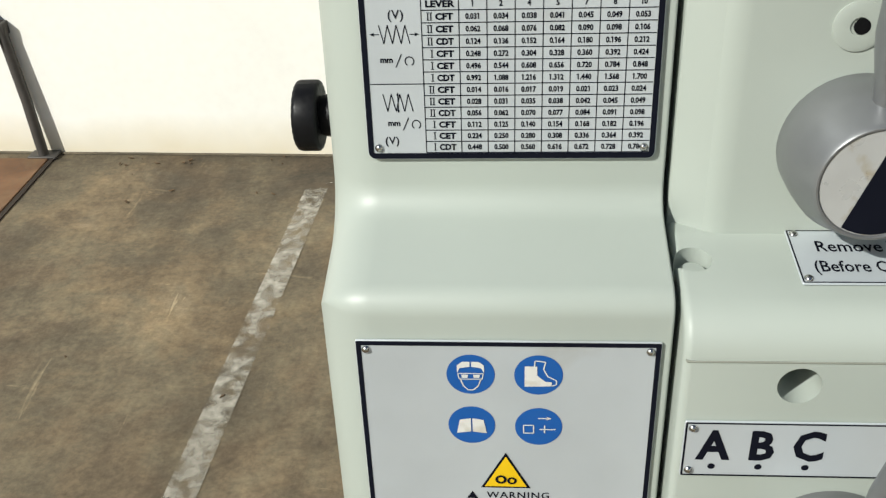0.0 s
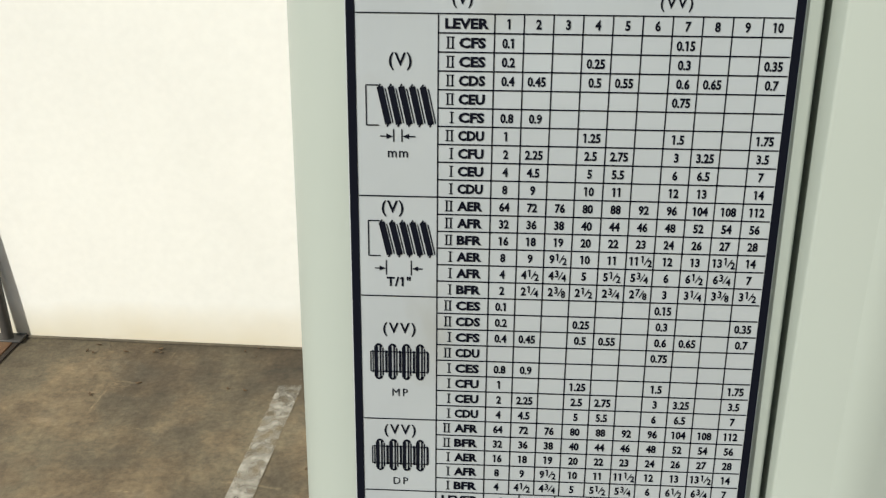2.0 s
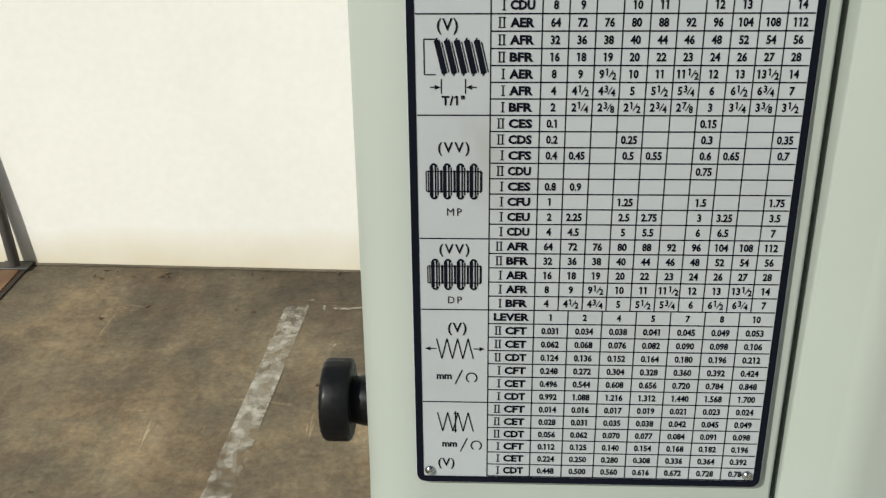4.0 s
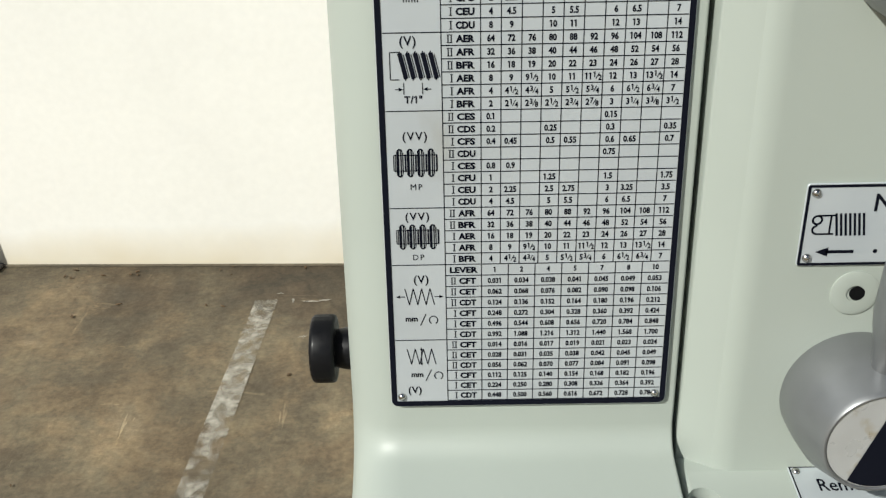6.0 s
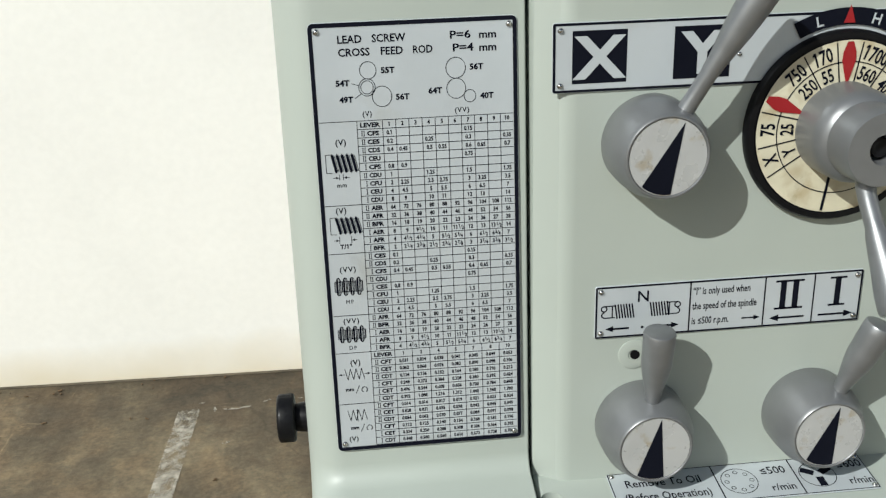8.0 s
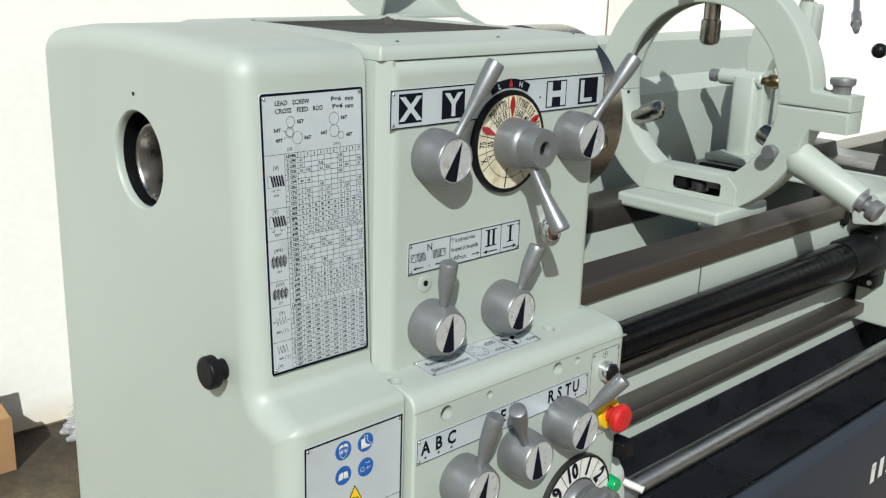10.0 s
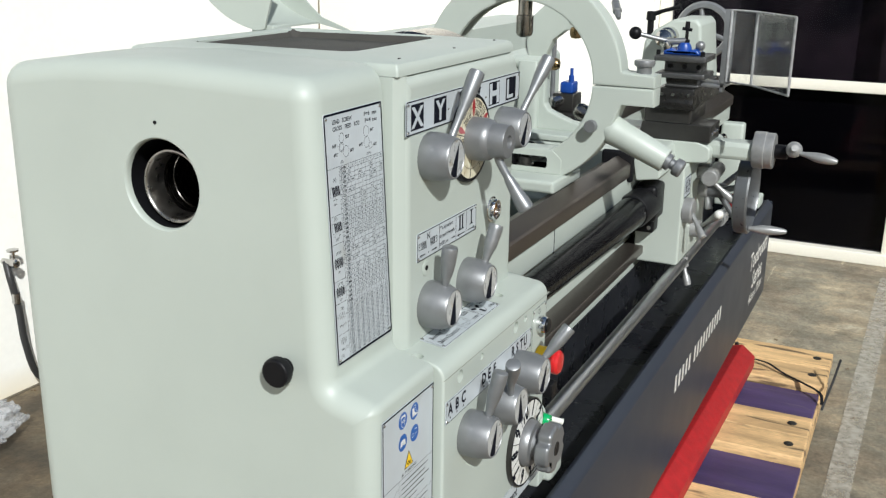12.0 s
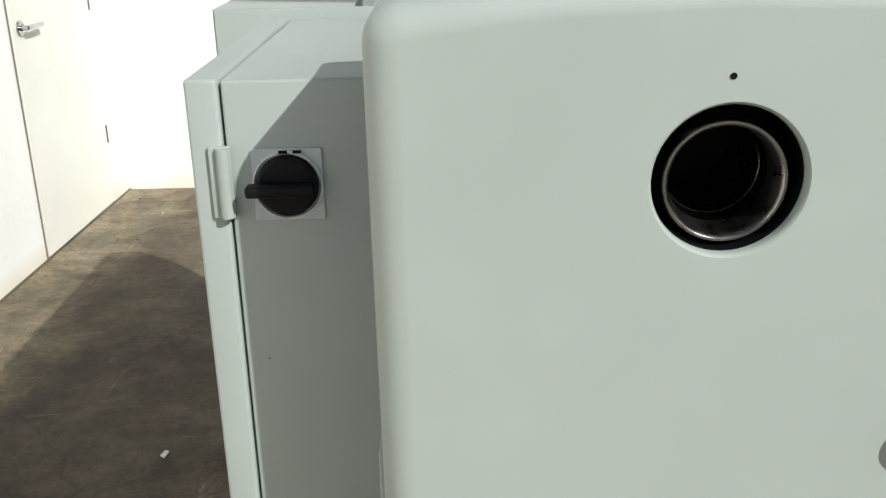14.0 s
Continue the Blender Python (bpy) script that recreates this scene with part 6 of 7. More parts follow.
rbox(bm, -0.036, 0.024, -0.0055, 0.0055, 0.014, 0.030, 0.003, mx=wm2)
part("isolator_knob", bm, BLACK, isolator, "black plastic rotary knob")
bm = B()
for dx, a in ((-0.002, 8), (0.011, -24)):
    flat(bm, [(dx - 0.004, 0.0305, 0.0062), (dx + 0.004, 0.0305, 0.0062), (dx + 0.004, 0.0335, 0.0062), (dx - 0.004, 0.0335, 0.0062)], wm2 @ pose(0, 0, 0.001))
part("isolator_marks", bm, INK, isolator)
bm = B()
rbox(bm, 0.02, 0.06, 0.515, 0.5225, 1.10, 1.20, 0.002)
part("vent_plate", bm, PAINT, cabinet)


# ---- steady rest on the bed ----
SX0, SX1 = 1.195, 1.255
SXM = (SX0 + SX1) / 2
steady = thing("steady_rest", (SXM, AX_Y, 1.232), "pale grey cast steady rest ring clamped on the bed", "steady rest")


def arc_pts(r, a0, a1, n, cy=AX_Y, cz=AX_Z):
    return [(cy + r * math.cos(radians(a0 + (a1 - a0) * k / n)), cz + r * math.sin(radians(a0 + (a1 - a0) * k / n))) for k in range(n + 1)]


def window_slot():
    bm = B()
    rprism(bm, [(0.163, 1.2565), (0.276, 1.2565), (0.276, 1.2835), (0.163, 1.2835)], 0.005, "x", SX0 - 0.05, SX1 + 0.05, n=3)
    return bm


RO, RI = 0.2475, 0.179
bm = B()
rprism(bm, [(0.060, 1.4570), (-0.078, 1.4570), (-0.078, 1.417), (-0.006, 1.417)] + arc_pts(RO, 194, 346, 38) + [(0.535, 1.395), (0.555, 1.41), (0.555, 1.460), (0.545, 1.468), (0.491, 1.467)] + arc_pts(RI, 355.6, 181, 42), 0, "x", SX0, SX1, 0.004, 0.004, m=2)
lower = part("lower_half", bm, PAINT, steady)
cut(lower, window_slot())


def upper_ring(inner):
    return [(-0.078, 1.4585)] + inner + [(0.491, 1.4688)] + arc_pts(RO, 3, 172, 40) + [(-0.006, 1.490), (-0.078, 1.486)]


# the inside of the upper half carries a deep channel between two lips
bm = B()
rprism(bm, upper_ring(arc_pts(RI, 179.8, -3.8, 40)), 0, "x", SX0, SX0 + 0.012, 0.004, 0, m=2)
rprism(bm, upper_ring(arc_pts(RI, 179.8, 171, 4) + arc_pts(RI + 0.052, 171, 13, 36) + arc_pts(RI, 13, -3.8, 4)), 0, "x", SX0 + 0.0118, SX1 - 0.0118)
rprism(bm, upper_ring(arc_pts(RI, 179.8, -3.8, 40)), 0, "x", SX1 - 0.012, SX1, 0, 0.004, m=2)
upper = part("upper_half", bm, PAINT, steady)
bm = B()
rbox(bm, SX0 + 0.012, SX0 + 0.020, AX_Y + RI - 0.003, AX_Y + RI + 0.004, AX_Z - 0.022, AX_Z - 0.016, 0.0008, n=1)
part("stop_pin", bm, BLACK, upper)
bm = B()
rprism(bm, [(0.116, 1.2135), (0.36, 1.2135), (0.36, 1.243), (0.116, 1.243)], 0.006, "x", 1.115, 1.31, 0.008, 0.008, n=3, m=3)
foot = part("foot", bm, PAINT, steady)
bm = B()
rprism(bm, [(0.128, 1.2432), (0.352, 1.2432), (0.352, 1.275), (0.330, 1.300), (0.150, 1.300), (0.128, 1.280)], [0.002, 0.002, 0.01, 0.01, 0.01, 0.01], "x", SX0 - 0.0012, SX1 + 0.0012, 0.001, 0.001, n=3, m=2)
web = part("web", bm, PAINT, foot)
cut(web, window_slot())
bm = B()
turned(bm, [(0.021, 0), (0.021, 0.003), (0.0165, 0.0032), (0.0165, 0.017), (0.015, 0.0185), (0.009, 0.0188), (0.009, 0.029), (0, 0.030)], pose(SX0 + 0.020, 0.226, 1.2568), 24)
part("clamp_nut", bm, DARK_STEEL, foot, "dark steel clamping nut and stud")
bm = B()
rbox(bm, SX0 + 0.004, SX1 - 0.004, 0.250, 0.2765, 1.2568, 1.280, 0.002)
part("clamp_block", bm, BLACK, foot)
bm = B()
turned(bm, [(0.0165, 0), (0.0165, 0.012), (0.018, 0.016), (0.022, 0.018), (0.0235, 0.024), (0.022, 0.03), (0, 0.031)], pose(SXM, -0.045, 1.4865), 28)
part("clamp_screw", bm, HUB, upper, "knurled silver clamp screw")


JAW = mat("roller_jaw_steel", (0.30, 0.285, 0.26), 0.24, 1.0, vary=0.1, scale=30, fine=60, bump=0.0, rvary=0.05)


def steady_jaw(angle, out, label, reach=-0.146):
    way = Vector((0, math.cos(radians(angle)), math.sin(radians(angle))))
    base = Vector((SXM, AX_Y, AX_Z)) + way * 0.241
    bm = B()
    turned(bm, [(0.028, -0.012), (0.0345, 0.006), (0.0335, 0.012), (0.0315, 0.035), (0.0285, out), (0.027, out + 0.003), (0, out + 0.003)], aim(base, way), 32)
    sleeve = part("jaw_sleeve", bm, PAINT, steady)
    bm = B()
    turned(bm, [(0.019, out), (0.019, out + 0.014), (0.012, out + 0.016), (0.012, out + 0.024), (0.019, out + 0.026), (0.0205, out + 0.03), (0.0205, out + 0.042), (0.018, out + 0.045), (0, out + 0.045)], aim(base, way), 24)
    part("jaw_screw", bm, HUB, sleeve, "steel adjusting screw")
    bm = B()
    turned(bm, [(0.0165, -0.04), (0.0165, reach + 0.051), (0.020, reach + 0.049), (0.020, reach + 0.011), (0.017, reach + 0.004), (0.010, reach), (0, reach)], aim(base, way), 24)
    part("jaw", bm, JAW, steady, label)


steady_jaw(204.6, 0.143, "steel roller jaw", -0.094)
steady_jaw(335.4, 0.143, "steel roller jaw", -0.135)
steady_jaw(90, 0.05, "steel roller jaw")
for a in (205.5, 334.5):
    p = Vector((SX0, AX_Y + 0.2085 * math.cos(radians(a)), AX_Z + 0.2085 * math.sin(radians(a))))
    bm = B()
    turned(bm, [(0.008, 0), (0.008, 0.012), (0.0135, 0.014), (0.0145, 0.017), (0.0145, 0.028), (0.013, 0.031), (0, 0.031)], aim(p, (-1, 0, 0)), 24)
    part("lock_screw", bm, HUB, steady)
bm = B()
turned(bm, [(0.009, 0), (0.009, 0.014), (0.014, 0.016), (0.0145, 0.03), (0, 0.031)], aim((SX0, AX_Y + 0.02, AX_Z + 0.207), (-1, 0, 0)), 24)
part("lock_screw", bm, HUB, upper)

# follow rest further along, on the carriage
follow = thing("follow_rest", (1.64, 0.32, 1.246), "small pale grey follow rest with brass-tipped jaw", "follow rest")
bm = B()
inner = [(0.235, 1.545), (0.290, 1.537), (0.325, 1.510), (0.342, 1.470), (0.342, 1.335), (0.330, 1.316), (0.265, 1.290), (0.225, 1.284)]
outer = [(0.225, 1.262), (0.392, 1.262), (0.392, 1.44), (0.402, 1.50), (0.388, 1.57), (0.335, 1.618), (0.235, 1.632)]
rprism(bm, inner + outer, 0.008, "x", 1.650, 1.690, 0.004, 0.004, n=3, m=2)
part("casting", bm, PAINT, follow)
bm = B()
rprism(bm, [(1.632, 0.358), (1.70, 0.358), (1.70, 0.419), (1.632, 0.419)], 0.010, "z", 1.262, 1.452, 0.002, 0.004, n=3, m=2)
part("post", bm, PAINT, follow)
bm = B()
rbox(bm, 1.575, 1.715, 0.225, 0.440, 1.2460, 1.2635, 0.004)
part("base_plate", bm, PAINT, follow)
for p, way, reach in (((1.655, 0.362, 1.445), (0, -1, 0), 0.10), ((1.660, 0.262, 1.575), (0, 0, -1), 0.06)):
    bm = B()
    turned(bm, [(0, -reach), (0.0195, -reach), (0.0205, 0.012), (0.018, 0.016)], aim(p, way), 24)
    jaw = part("jaw_sleeve", bm, PAINT, follow)
    bm = B()
    turned(bm, [(0.010, 0.014), (0.010, 0.026), (0.0165, 0.030), (0.0175, 0.048), (0.013, 0.057), (0, 0.060)], aim(p, way), 20)
    part("jaw_tip", bm, BRASS, jaw, "brass jaw tip")
    bm = B()
    turned(bm, [(0.012, -reach), (0.012, -reach - 0.012), (0.016, -reach - 0.014), (0.016, -reach - 0.028), (0, -reach - 0.029)], aim(p, way), 20)
    part("jaw_screw", bm, HUB, jaw)

# ---- carriage ----
carriage = thing("carriage", (1.86, 0.15, 1.232), "pale grey lathe carriage with apron, levers and handwheel", "carriage")
bm = B()
rprism(bm, [(-0.105, 1.192), (0.04, 1.180), (0.06, 1.2335), (0.47, 1.2335), (0.47, 1.246), (-0.07, 1.246), (-0.105, 1.234)], [0.016, 0.01, 0, 0.004, 0.006, 0.02, 0.02], "x", 1.755, 1.965, 0.004, 0.004, n=4, m=3)
rprism(bm, [(-0.02, 1.175), (0.045, 1.165), (0.058, 1.2335), (0.46, 1.2335), (0.46, 1.243), (-0.005, 1.243)], [0.01, 0.008, 0, 0.003, 0.004, 0.012], "x", 1.565, 2.06, 0.003, 0.003, n=4, m=3)
saddle = part("saddle", bm, PAINT, carriage)
for y0, y1 in ((0.050, 0.138), (0.33, 0.44)):
    bm = B()
    rbox(bm, 1.546, 1.566, y0, y1, 1.160 if y0 < 0.1 else 1.215, 1.244, 0.012)
    part("way_wiper", bm, BLACK, saddle, "black way wiper plate")
bm = B()
rprism(bm, [(-0.052, 0.90), (0.075, 0.90), (0.075, 1.178), (-0.052, 1.186)], [0.01, 0.004, 0.004, 0.006], "x", 1.71, 2.03, 0.006, 0.01, n=4, m=3)
apron = part("apron", bm, PAINT, carriage, "painted apron casting")
bm = B()
rbox(bm, 1.655, 1.709, 0.010, 0.112, 1.000, 1.128, 0.008)
part("wiper_plate", bm, BLACK, apron)
for y, z in ((0.022, 1.016), (0.022, 1.112), (0.098, 1.016)):
    bm = B()
    turned(bm, [(0.006, 0), (0.006, 0.003), (0, 0.003)], aim((1.655, y, z), (-1, 0, 0)), 12)
    part("bolt", bm, STEEL, apron)
ap = plate_pose((1.722, -0.0526, 1.092), (1, 0, 0), (0, 0, 1))
symbol, ink = label_plate("symbol_plate", ap, 0.070, 0.060, "small grey symbol plate", border=0.0035, corner=0.001, parent=apron, screws=False)
for x in (0.019, 0.051):
    for y in (0.018, 0.030, 0.042):
        stroke(ink, (x - 0.008, y), (x + 0.008, y), 0.0045, ap, INKZ)
    stroke(ink, (x, 0.010), (x, 0.050), 0.006, ap, INKZ)
stroke(ink, (0.035, 0.002), (0.035, 0.058), 0.003, ap, INKZ)
part("lettering", ink, INK, symbol, kind="stuff")


def apron_lever(x, z, r, tip, ball=False, deep=0.022):
    m = aim((x, -0.052, z), (0, -1, 0))
    bm = B()
    turned(bm, [(r, 0), (r, deep), (r * 0.9, deep + 0.004), (r * 0.7, deep + 0.005), (0, deep + 0.0052)], m, 32)
    hub = part("apron_lever", bm, WORN_STEEL, carriage, "silver apron lever")
    bm = B()
    s = Vector((x, -0.053 - deep * 0.8, z))
    way = (Vector(tip) - s)
    L = way.length
    turned(bm, [(0.006, 0.0), (0.006, L * 0.45), (0.0095, L * 0.7), (0.011, L * 0.95), (0.008, L), (0, L + 0.001)], aim(s, way), 18)
    part("handle", bm, WORN_STEEL, hub)
    if ball:
        bm = B()
        bmesh.ops.create_uvsphere(bm, u_segments=18, v_segments=10, radius=0.013, matrix=Matrix.Translation(tip))
        part("ball_grip", bm, WHITE, hub)


apron_lever(1.745, 1.055, 0.036, (1.70, -0.118, 0.995))
bm = B()
turned(bm, [(0.020, 0.0), (0.021, 0.11), (0.0235, 0.112), (0.0235, 0.150), (0.020, 0.154), (0, 0.1545)], aim((1.95, -0.098, 1.140), (-1, -0.03, 0)), 28)
rbox(bm, 1.875, 1.935, -0.092, -0.048, 1.122, 1.158, 0.006)
shaft_lever = part("apron_lever", bm, WORN_STEEL, carriage, "silver apron lever")
bm = B()
turned(bm, [(0.0065, 0.0), (0.0065, 0.035), (0.011, 0.055), (0.0125, 0.075), (0.009, 0.083), (0, 0.084)], aim((1.822, -0.108, 1.128), (0.15, -0.62, -0.55)), 18)
part("handle", bm, WORN_STEEL, shaft_lever)
apron_lever(1.86, 0.975, 0.025, (1.775, -0.142, 1.046), True)
apron_lever(1.93, 1.08, 0.026, (1.93, -0.085, 1.02))
bm = B()
turned(bm, [(0.016, 0), (0.016, 0.03), (0, 0.03)], aim((1.828, -0.04, 0.895), (0, -0.2, -1)), 20)
turned(bm, [(0.007, 0.02), (0.0065, 0.05), (0.011, 0.06), (0.011, 0.085), (0, 0.087)], aim((1.828, -0.04, 0.895), (-0.1, -0.3, -1)), 16)
part("clutch_handle", bm, WORN_STEEL, carriage)
# handwheel of the apron
HW = Vector((1.935, -0.188, 1.078))
hwm = aim(HW, (0, -1, 0))
bm = B()
prof = [(0.106, -0.020), (0.112, -0.021), (0.115, -0.017), (0.116, 0.014), (0.113, 0.019), (0.107, 0.019), (0.105, 0.014), (0.105, -0.016), (0.106, -0.020)]
turned(bm, prof, hwm, 56)
WHEEL_GREY = mat("worn_grey_wheel", (0.15, 0.155, 0.16), 0.36, 0.6, vary=0.08, scale=20, fine=90, bump=0.02, dist=0.0004)
wheel = part("handwheel", bm, WHEEL_GREY, carriage, "dished silver handwheel with a handle")
bm = B()
turned(bm, [(0.022, -0.13), (0.022, -0.062), (0.016, -0.058), (0, -0.058)], hwm, 28)
for k in range(3):
    a = radians(120 * k + 40)
    tube(bm, [hwm @ Vector((0.015 * math.cos(a), 0.015 * math.sin(a), -0.075)), hwm @ Vector((0.108 * math.cos(a), 0.108 * math.sin(a), -0.012))], 0.009, 10)
part("spokes", bm, WHEEL_GREY, wheel)
bm = B()
turned(bm, [(0.006, 0), (0.0075, 0.012), (0.0125, 0.035), (0.0135, 0.06), (0.009, 0.095), (0.006, 0.105), (0, 0.106)], aim(HW + Vector((-0.01, -0.016, -0.100)), (0.2, -1, -0.02)), 20)
part("handle", bm, WORN_STEEL, wheel)
# spindle control lever on the rod, with a red knob
bm = B()
turned(bm, [(0.0175, -0.02), (0.026, -0.019), (0.026, 0.019), (0.0175, 0.02)], aim((2.38, -0.042, 0.880), (1, 0, 0)), 24)
tube(bm, [(2.38, -0.060, 0.892), (2.382, -0.082, 0.936)], 0.0065, 12)
control = part("control_lever", bm, WORN_STEEL, lathe, "spindle control lever on the steel rod")
bm = B()
turned(bm, [(0.008, -0.006), (0.017, 0.004), (0.0195, 0.018), (0.0175, 0.034), (0.010, 0.044), (0, 0.046)], aim((2.382, -0.078, 0.930), (0.03, -0.40, 0.90)), 24)
part("knob", bm, RED, control, "red plastic knob")

# cross slide and its crank
bm = B()
rprism(bm, [(-0.103, 1.2465), (0.40, 1.2465), (0.40, 1.292), (0.25, 1.292), (0.24, 1.256), (0.095, 1.256), (0.088, 1.294), (-0.103, 1.294)], 0.003, "x", 1.755, 1.88, 0.003, 0.003, n=2, m=2)
cross = part("cross_slide", bm, DARK_STEEL, carriage, "dark scraped steel cross slide")
for y in (-0.1045, -0.1045, -0.1045):
    bm = B()
    turned(bm, [(0.0055, 0), (0.005, 0.003), (0, 0.003)], aim((1.775 + 0.035 * len(cross.children), y + 0.001, 1.27), (0, -1, 0)), 10)
    part("gib_screw", bm, STEEL, cross)
bm = B()
rprism(bm, [(-0.046, 1.2945), (0.082, 1.2945), (0.082, 1.334), (-0.046, 1.334)], 0.003, "x", 1.752, 1.95, 0.003, 0.003, n=2, m=2)
part("swivel_base", bm, DARK_STEEL, cross)
bm = B()
rprism(bm, [(1.80, 1.200), (1.862, 1.200), (1.868, 1.215), (1.868, 1.240), (1.86, 1.2475), (1.80, 1.2475), (1.795, 1.235), (1.795, 1.210)], 0.003, "y", -0.212, -0.09, 0.003, 0.003, n=2, m=2)
part("crank_bracket", bm, PAINT, carriage)
cm = aim((1.832, -0.210, 1.228), (0, -1, 0))
bm = B()
prof = [(0.030, -0.004), (0.049, 0.0), (0.051, 0.004), (0.051, 0.030), (0.049, 0.032), (0.049, 0.052), (0.046, 0.055), (0.018, 0.056), (0.018, 0.085), (0, 0.085)]
turned(bm, prof, cm, 56)
crank = part("crank_dial", bm, WORN_STEEL, carriage, "graduated silver crank dial")
bm = B()
turned(bm, [(0.0195, 0.056), (0.0195, 0.088), (0.013, 0.092), (0.010, 0.11), (0, 0.111)], cm, 28)
part("crank_boss", bm, BLACK, crank)
bm = B()
ball_at = Vector((1.80, -0.318, 1.243))
bmesh.ops.create_uvsphere(bm, u_segments=24, v_segments=14, radius=0.0215, matrix=Matrix.Translation(ball_at))
tube(bm, [(1.832, -0.315, 1.228), ball_at, (1.775, -0.322, 1.252)], 0.009, 12)
part("crank_ball", bm, WORN_STEEL, crank)
bm = B()
turned(bm, [(0.006, 0), (0.007, 0.02), (0.0125, 0.045), (0.0135, 0.065), (0.010, 0.09), (0.006, 0.102), (0, 0.103)], aim((1.795, -0.330, 1.236), (-0.12, -1, -0.12)), 20)
part("handle", bm, WORN_STEEL, crank)

# compound slide and tool post
bm = B()
rprism(bm, [(1.735, 1.3345), (2.12, 1.3345), (2.12, 1.352), (2.105, 1.362), (2.105, 1.390), (1.738, 1.390), (1.738, 1.362), (1.735, 1.352)], 0.002, "y", -0.052, 0.052, 0.003, 0.003, n=2, m=2)
part("compound_slide", bm, BLACKENED, carriage, "dark steel compound slide")
for y in (-0.038, 0.004, 0.034):
    bm = B()
    turned(bm, [(0.0055, 0), (0.005, 0.003), (0, 0.003)], aim((1.738, y, 1.374), (-1, 0, 0)), 10)
    part("gib_screw", bm, STEEL, carriage)
post = thing("tool_post", (1.82, 0.0, 1.391), "dark quick-change tool post with blue clamp and black ball lever", "tool post")
bm = B()
rprism(bm, outline([(1.768, -0.056), (1.87, -0.056), (1.87, 0.036), (1.768, 0.036)], 0.004, 0, 2), 0, "z", 1.391, 1.398, 0.002, 0.002, m=2)
rprism(bm, outline([(1.752, -0.073), (1.88, -0.073), (1.88, 0.062), (1.752, 0.062)], 0.005, 0, 3), 0, "z", 1.416, 1.430, 0.003, 0.003, m=2)
rprism(bm, outline([(1.785, -0.056), (1.865, -0.056), (1.865, 0.045), (1.785, 0.045)], 0.004, 0, 3), 0, "z", 1.430, 1.461, 0.002, 0.002, m=2)
rprism(bm, outline([(1.748, -0.075), (1.882, -0.075), (1.882, 0.066), (1.748, 0.066)], 0.005, 0, 3), 0, "z", 1.461, 1.477, 0.003, 0.003, m=2)
rprism(bm, outline([(1.774, -0.052), (1.868, -0.052), (1.868, 0.034), (1.774, 0.034)], 0.004, 0, 2), 0, "z", 1.3975, 1.4165)
post_body = part("block", bm, mat("tool_post_steel", (0.10, 0.10, 0.10), 0.38, 0.6, vary=0.15, fine=150, bump=0.08), post)
bm = B()
rprism(bm, [(-0.050, 1.477), (0.048, 1.477), (0.048, 1.486), (0.040, 1.493), (0.026, 1.494), (0.018, 1.488), (-0.022, 1.488), (-0.030, 1.494), (-0.043, 1.492), (-0.050, 1.485)], 0.003, "x", 1.772, 1.835, 0.005, 0.005, n=3, m=3)
turned(bm, [(0.020, 1.480), (0.0195, 1.496), (0.015, 1.506), (0.013, 1.509), (0, 1.509)], pose(1.80, -0.003, 0), 28)
clamp = part("clamp", bm, TOOL_BLUE, post, "blue painted clamp with a round boss")
bm = B()
turned(bm, [(0.013, 0), (0.013, 0.006), (0.006, 0.020), (0, 0.022)], aim((1.785, 0.040, 1.494), (-0.45, 0.2, 1)), 20)
part("cone_nut", bm, STEEL, clamp)
bm = B()
bmesh.ops.create_uvsphere(bm, u_segments=20, v_segments=12, radius=0.0135, matrix=Matrix.Translation((1.80, -0.046, 1.502)))
turned(bm, [(0.007, 0), (0.007, 0.012)], pose(1.80, -0.046, 1.480), 14)
part("ball_nut", bm, HUB, clamp)
for y in (-0.062, 0.058):
    bm = B()
    turned(bm, [(0.006, 1.476), (0.006, 1.489), (0.005, 1.490), (0, 1.490)], pose(1.762, y, 0), 12)
    part("set_screw", bm, BLACK, post_body)
for k in range(17):
    bm = B()
    rbox(bm, 1.7695, 1.7750, -0.052 + k * 0.0052, -0.0492 + k * 0.0052, 1.4035, 1.4155, 0.0004, n=1)
    part("serration", bm, DARK_STEEL, post_body)
bm = B()
turned(bm, [(0.009, 1.508), (0.009, 1.516), (0.0045, 1.518), (0.0045, 1.545), (0.007, 1.548), (0.006, 1.565), (0, 1.566)], pose(1.80, -0.007, 0), 14)
part("stud", bm, BLACK, post)
bm = B()
tube(bm, smooth_path([(1.80, -0.005, 1.513), (1.79, 0.04, 1.512), (1.765, 0.112, 1.528)], 6), [0.009] * 6 + [0.0062] * 7, 12)
arm = part("lever_arm", bm, LEVER, post)
bm = B()
bmesh.ops.create_uvsphere(bm, u_segments=24, v_segments=14, radius=0.0175, matrix=Matrix.Translation((1.762, 0.126, 1.531)))
part("ball_grip", bm, BLACK, arm, "black ball grip")
bm = B()
tube(bm, [(1.80, -0.020, 1.543), (1.80, 0.006, 1.546)], 0.0045, 10)
part("stud_tee", bm, BLACK, post)
for y in (-0.050, -0.012, 0.028):
    bm = B()
    turned(bm, [(0.0065, 0), (0.0065, 0.006), (0.003, 0.007), (0, 0.004)], aim((1.785, y, 1.446), (-1, 0, 0)), 12)
    part("holder_screw", bm, BLACK, post_body)

# second tool holder lying on the slide behind
holder = thing("tool_holder", (1.82, 0.31, 1.294), "blue and steel tool holder on the slide", "tool holder")
bm = B()
rbox(bm, 1.79, 1.865, 0.303, 0.368, 1.2925, 1.345, 0.004)
part("block", bm, DARK_STEEL, holder)
bm = B()
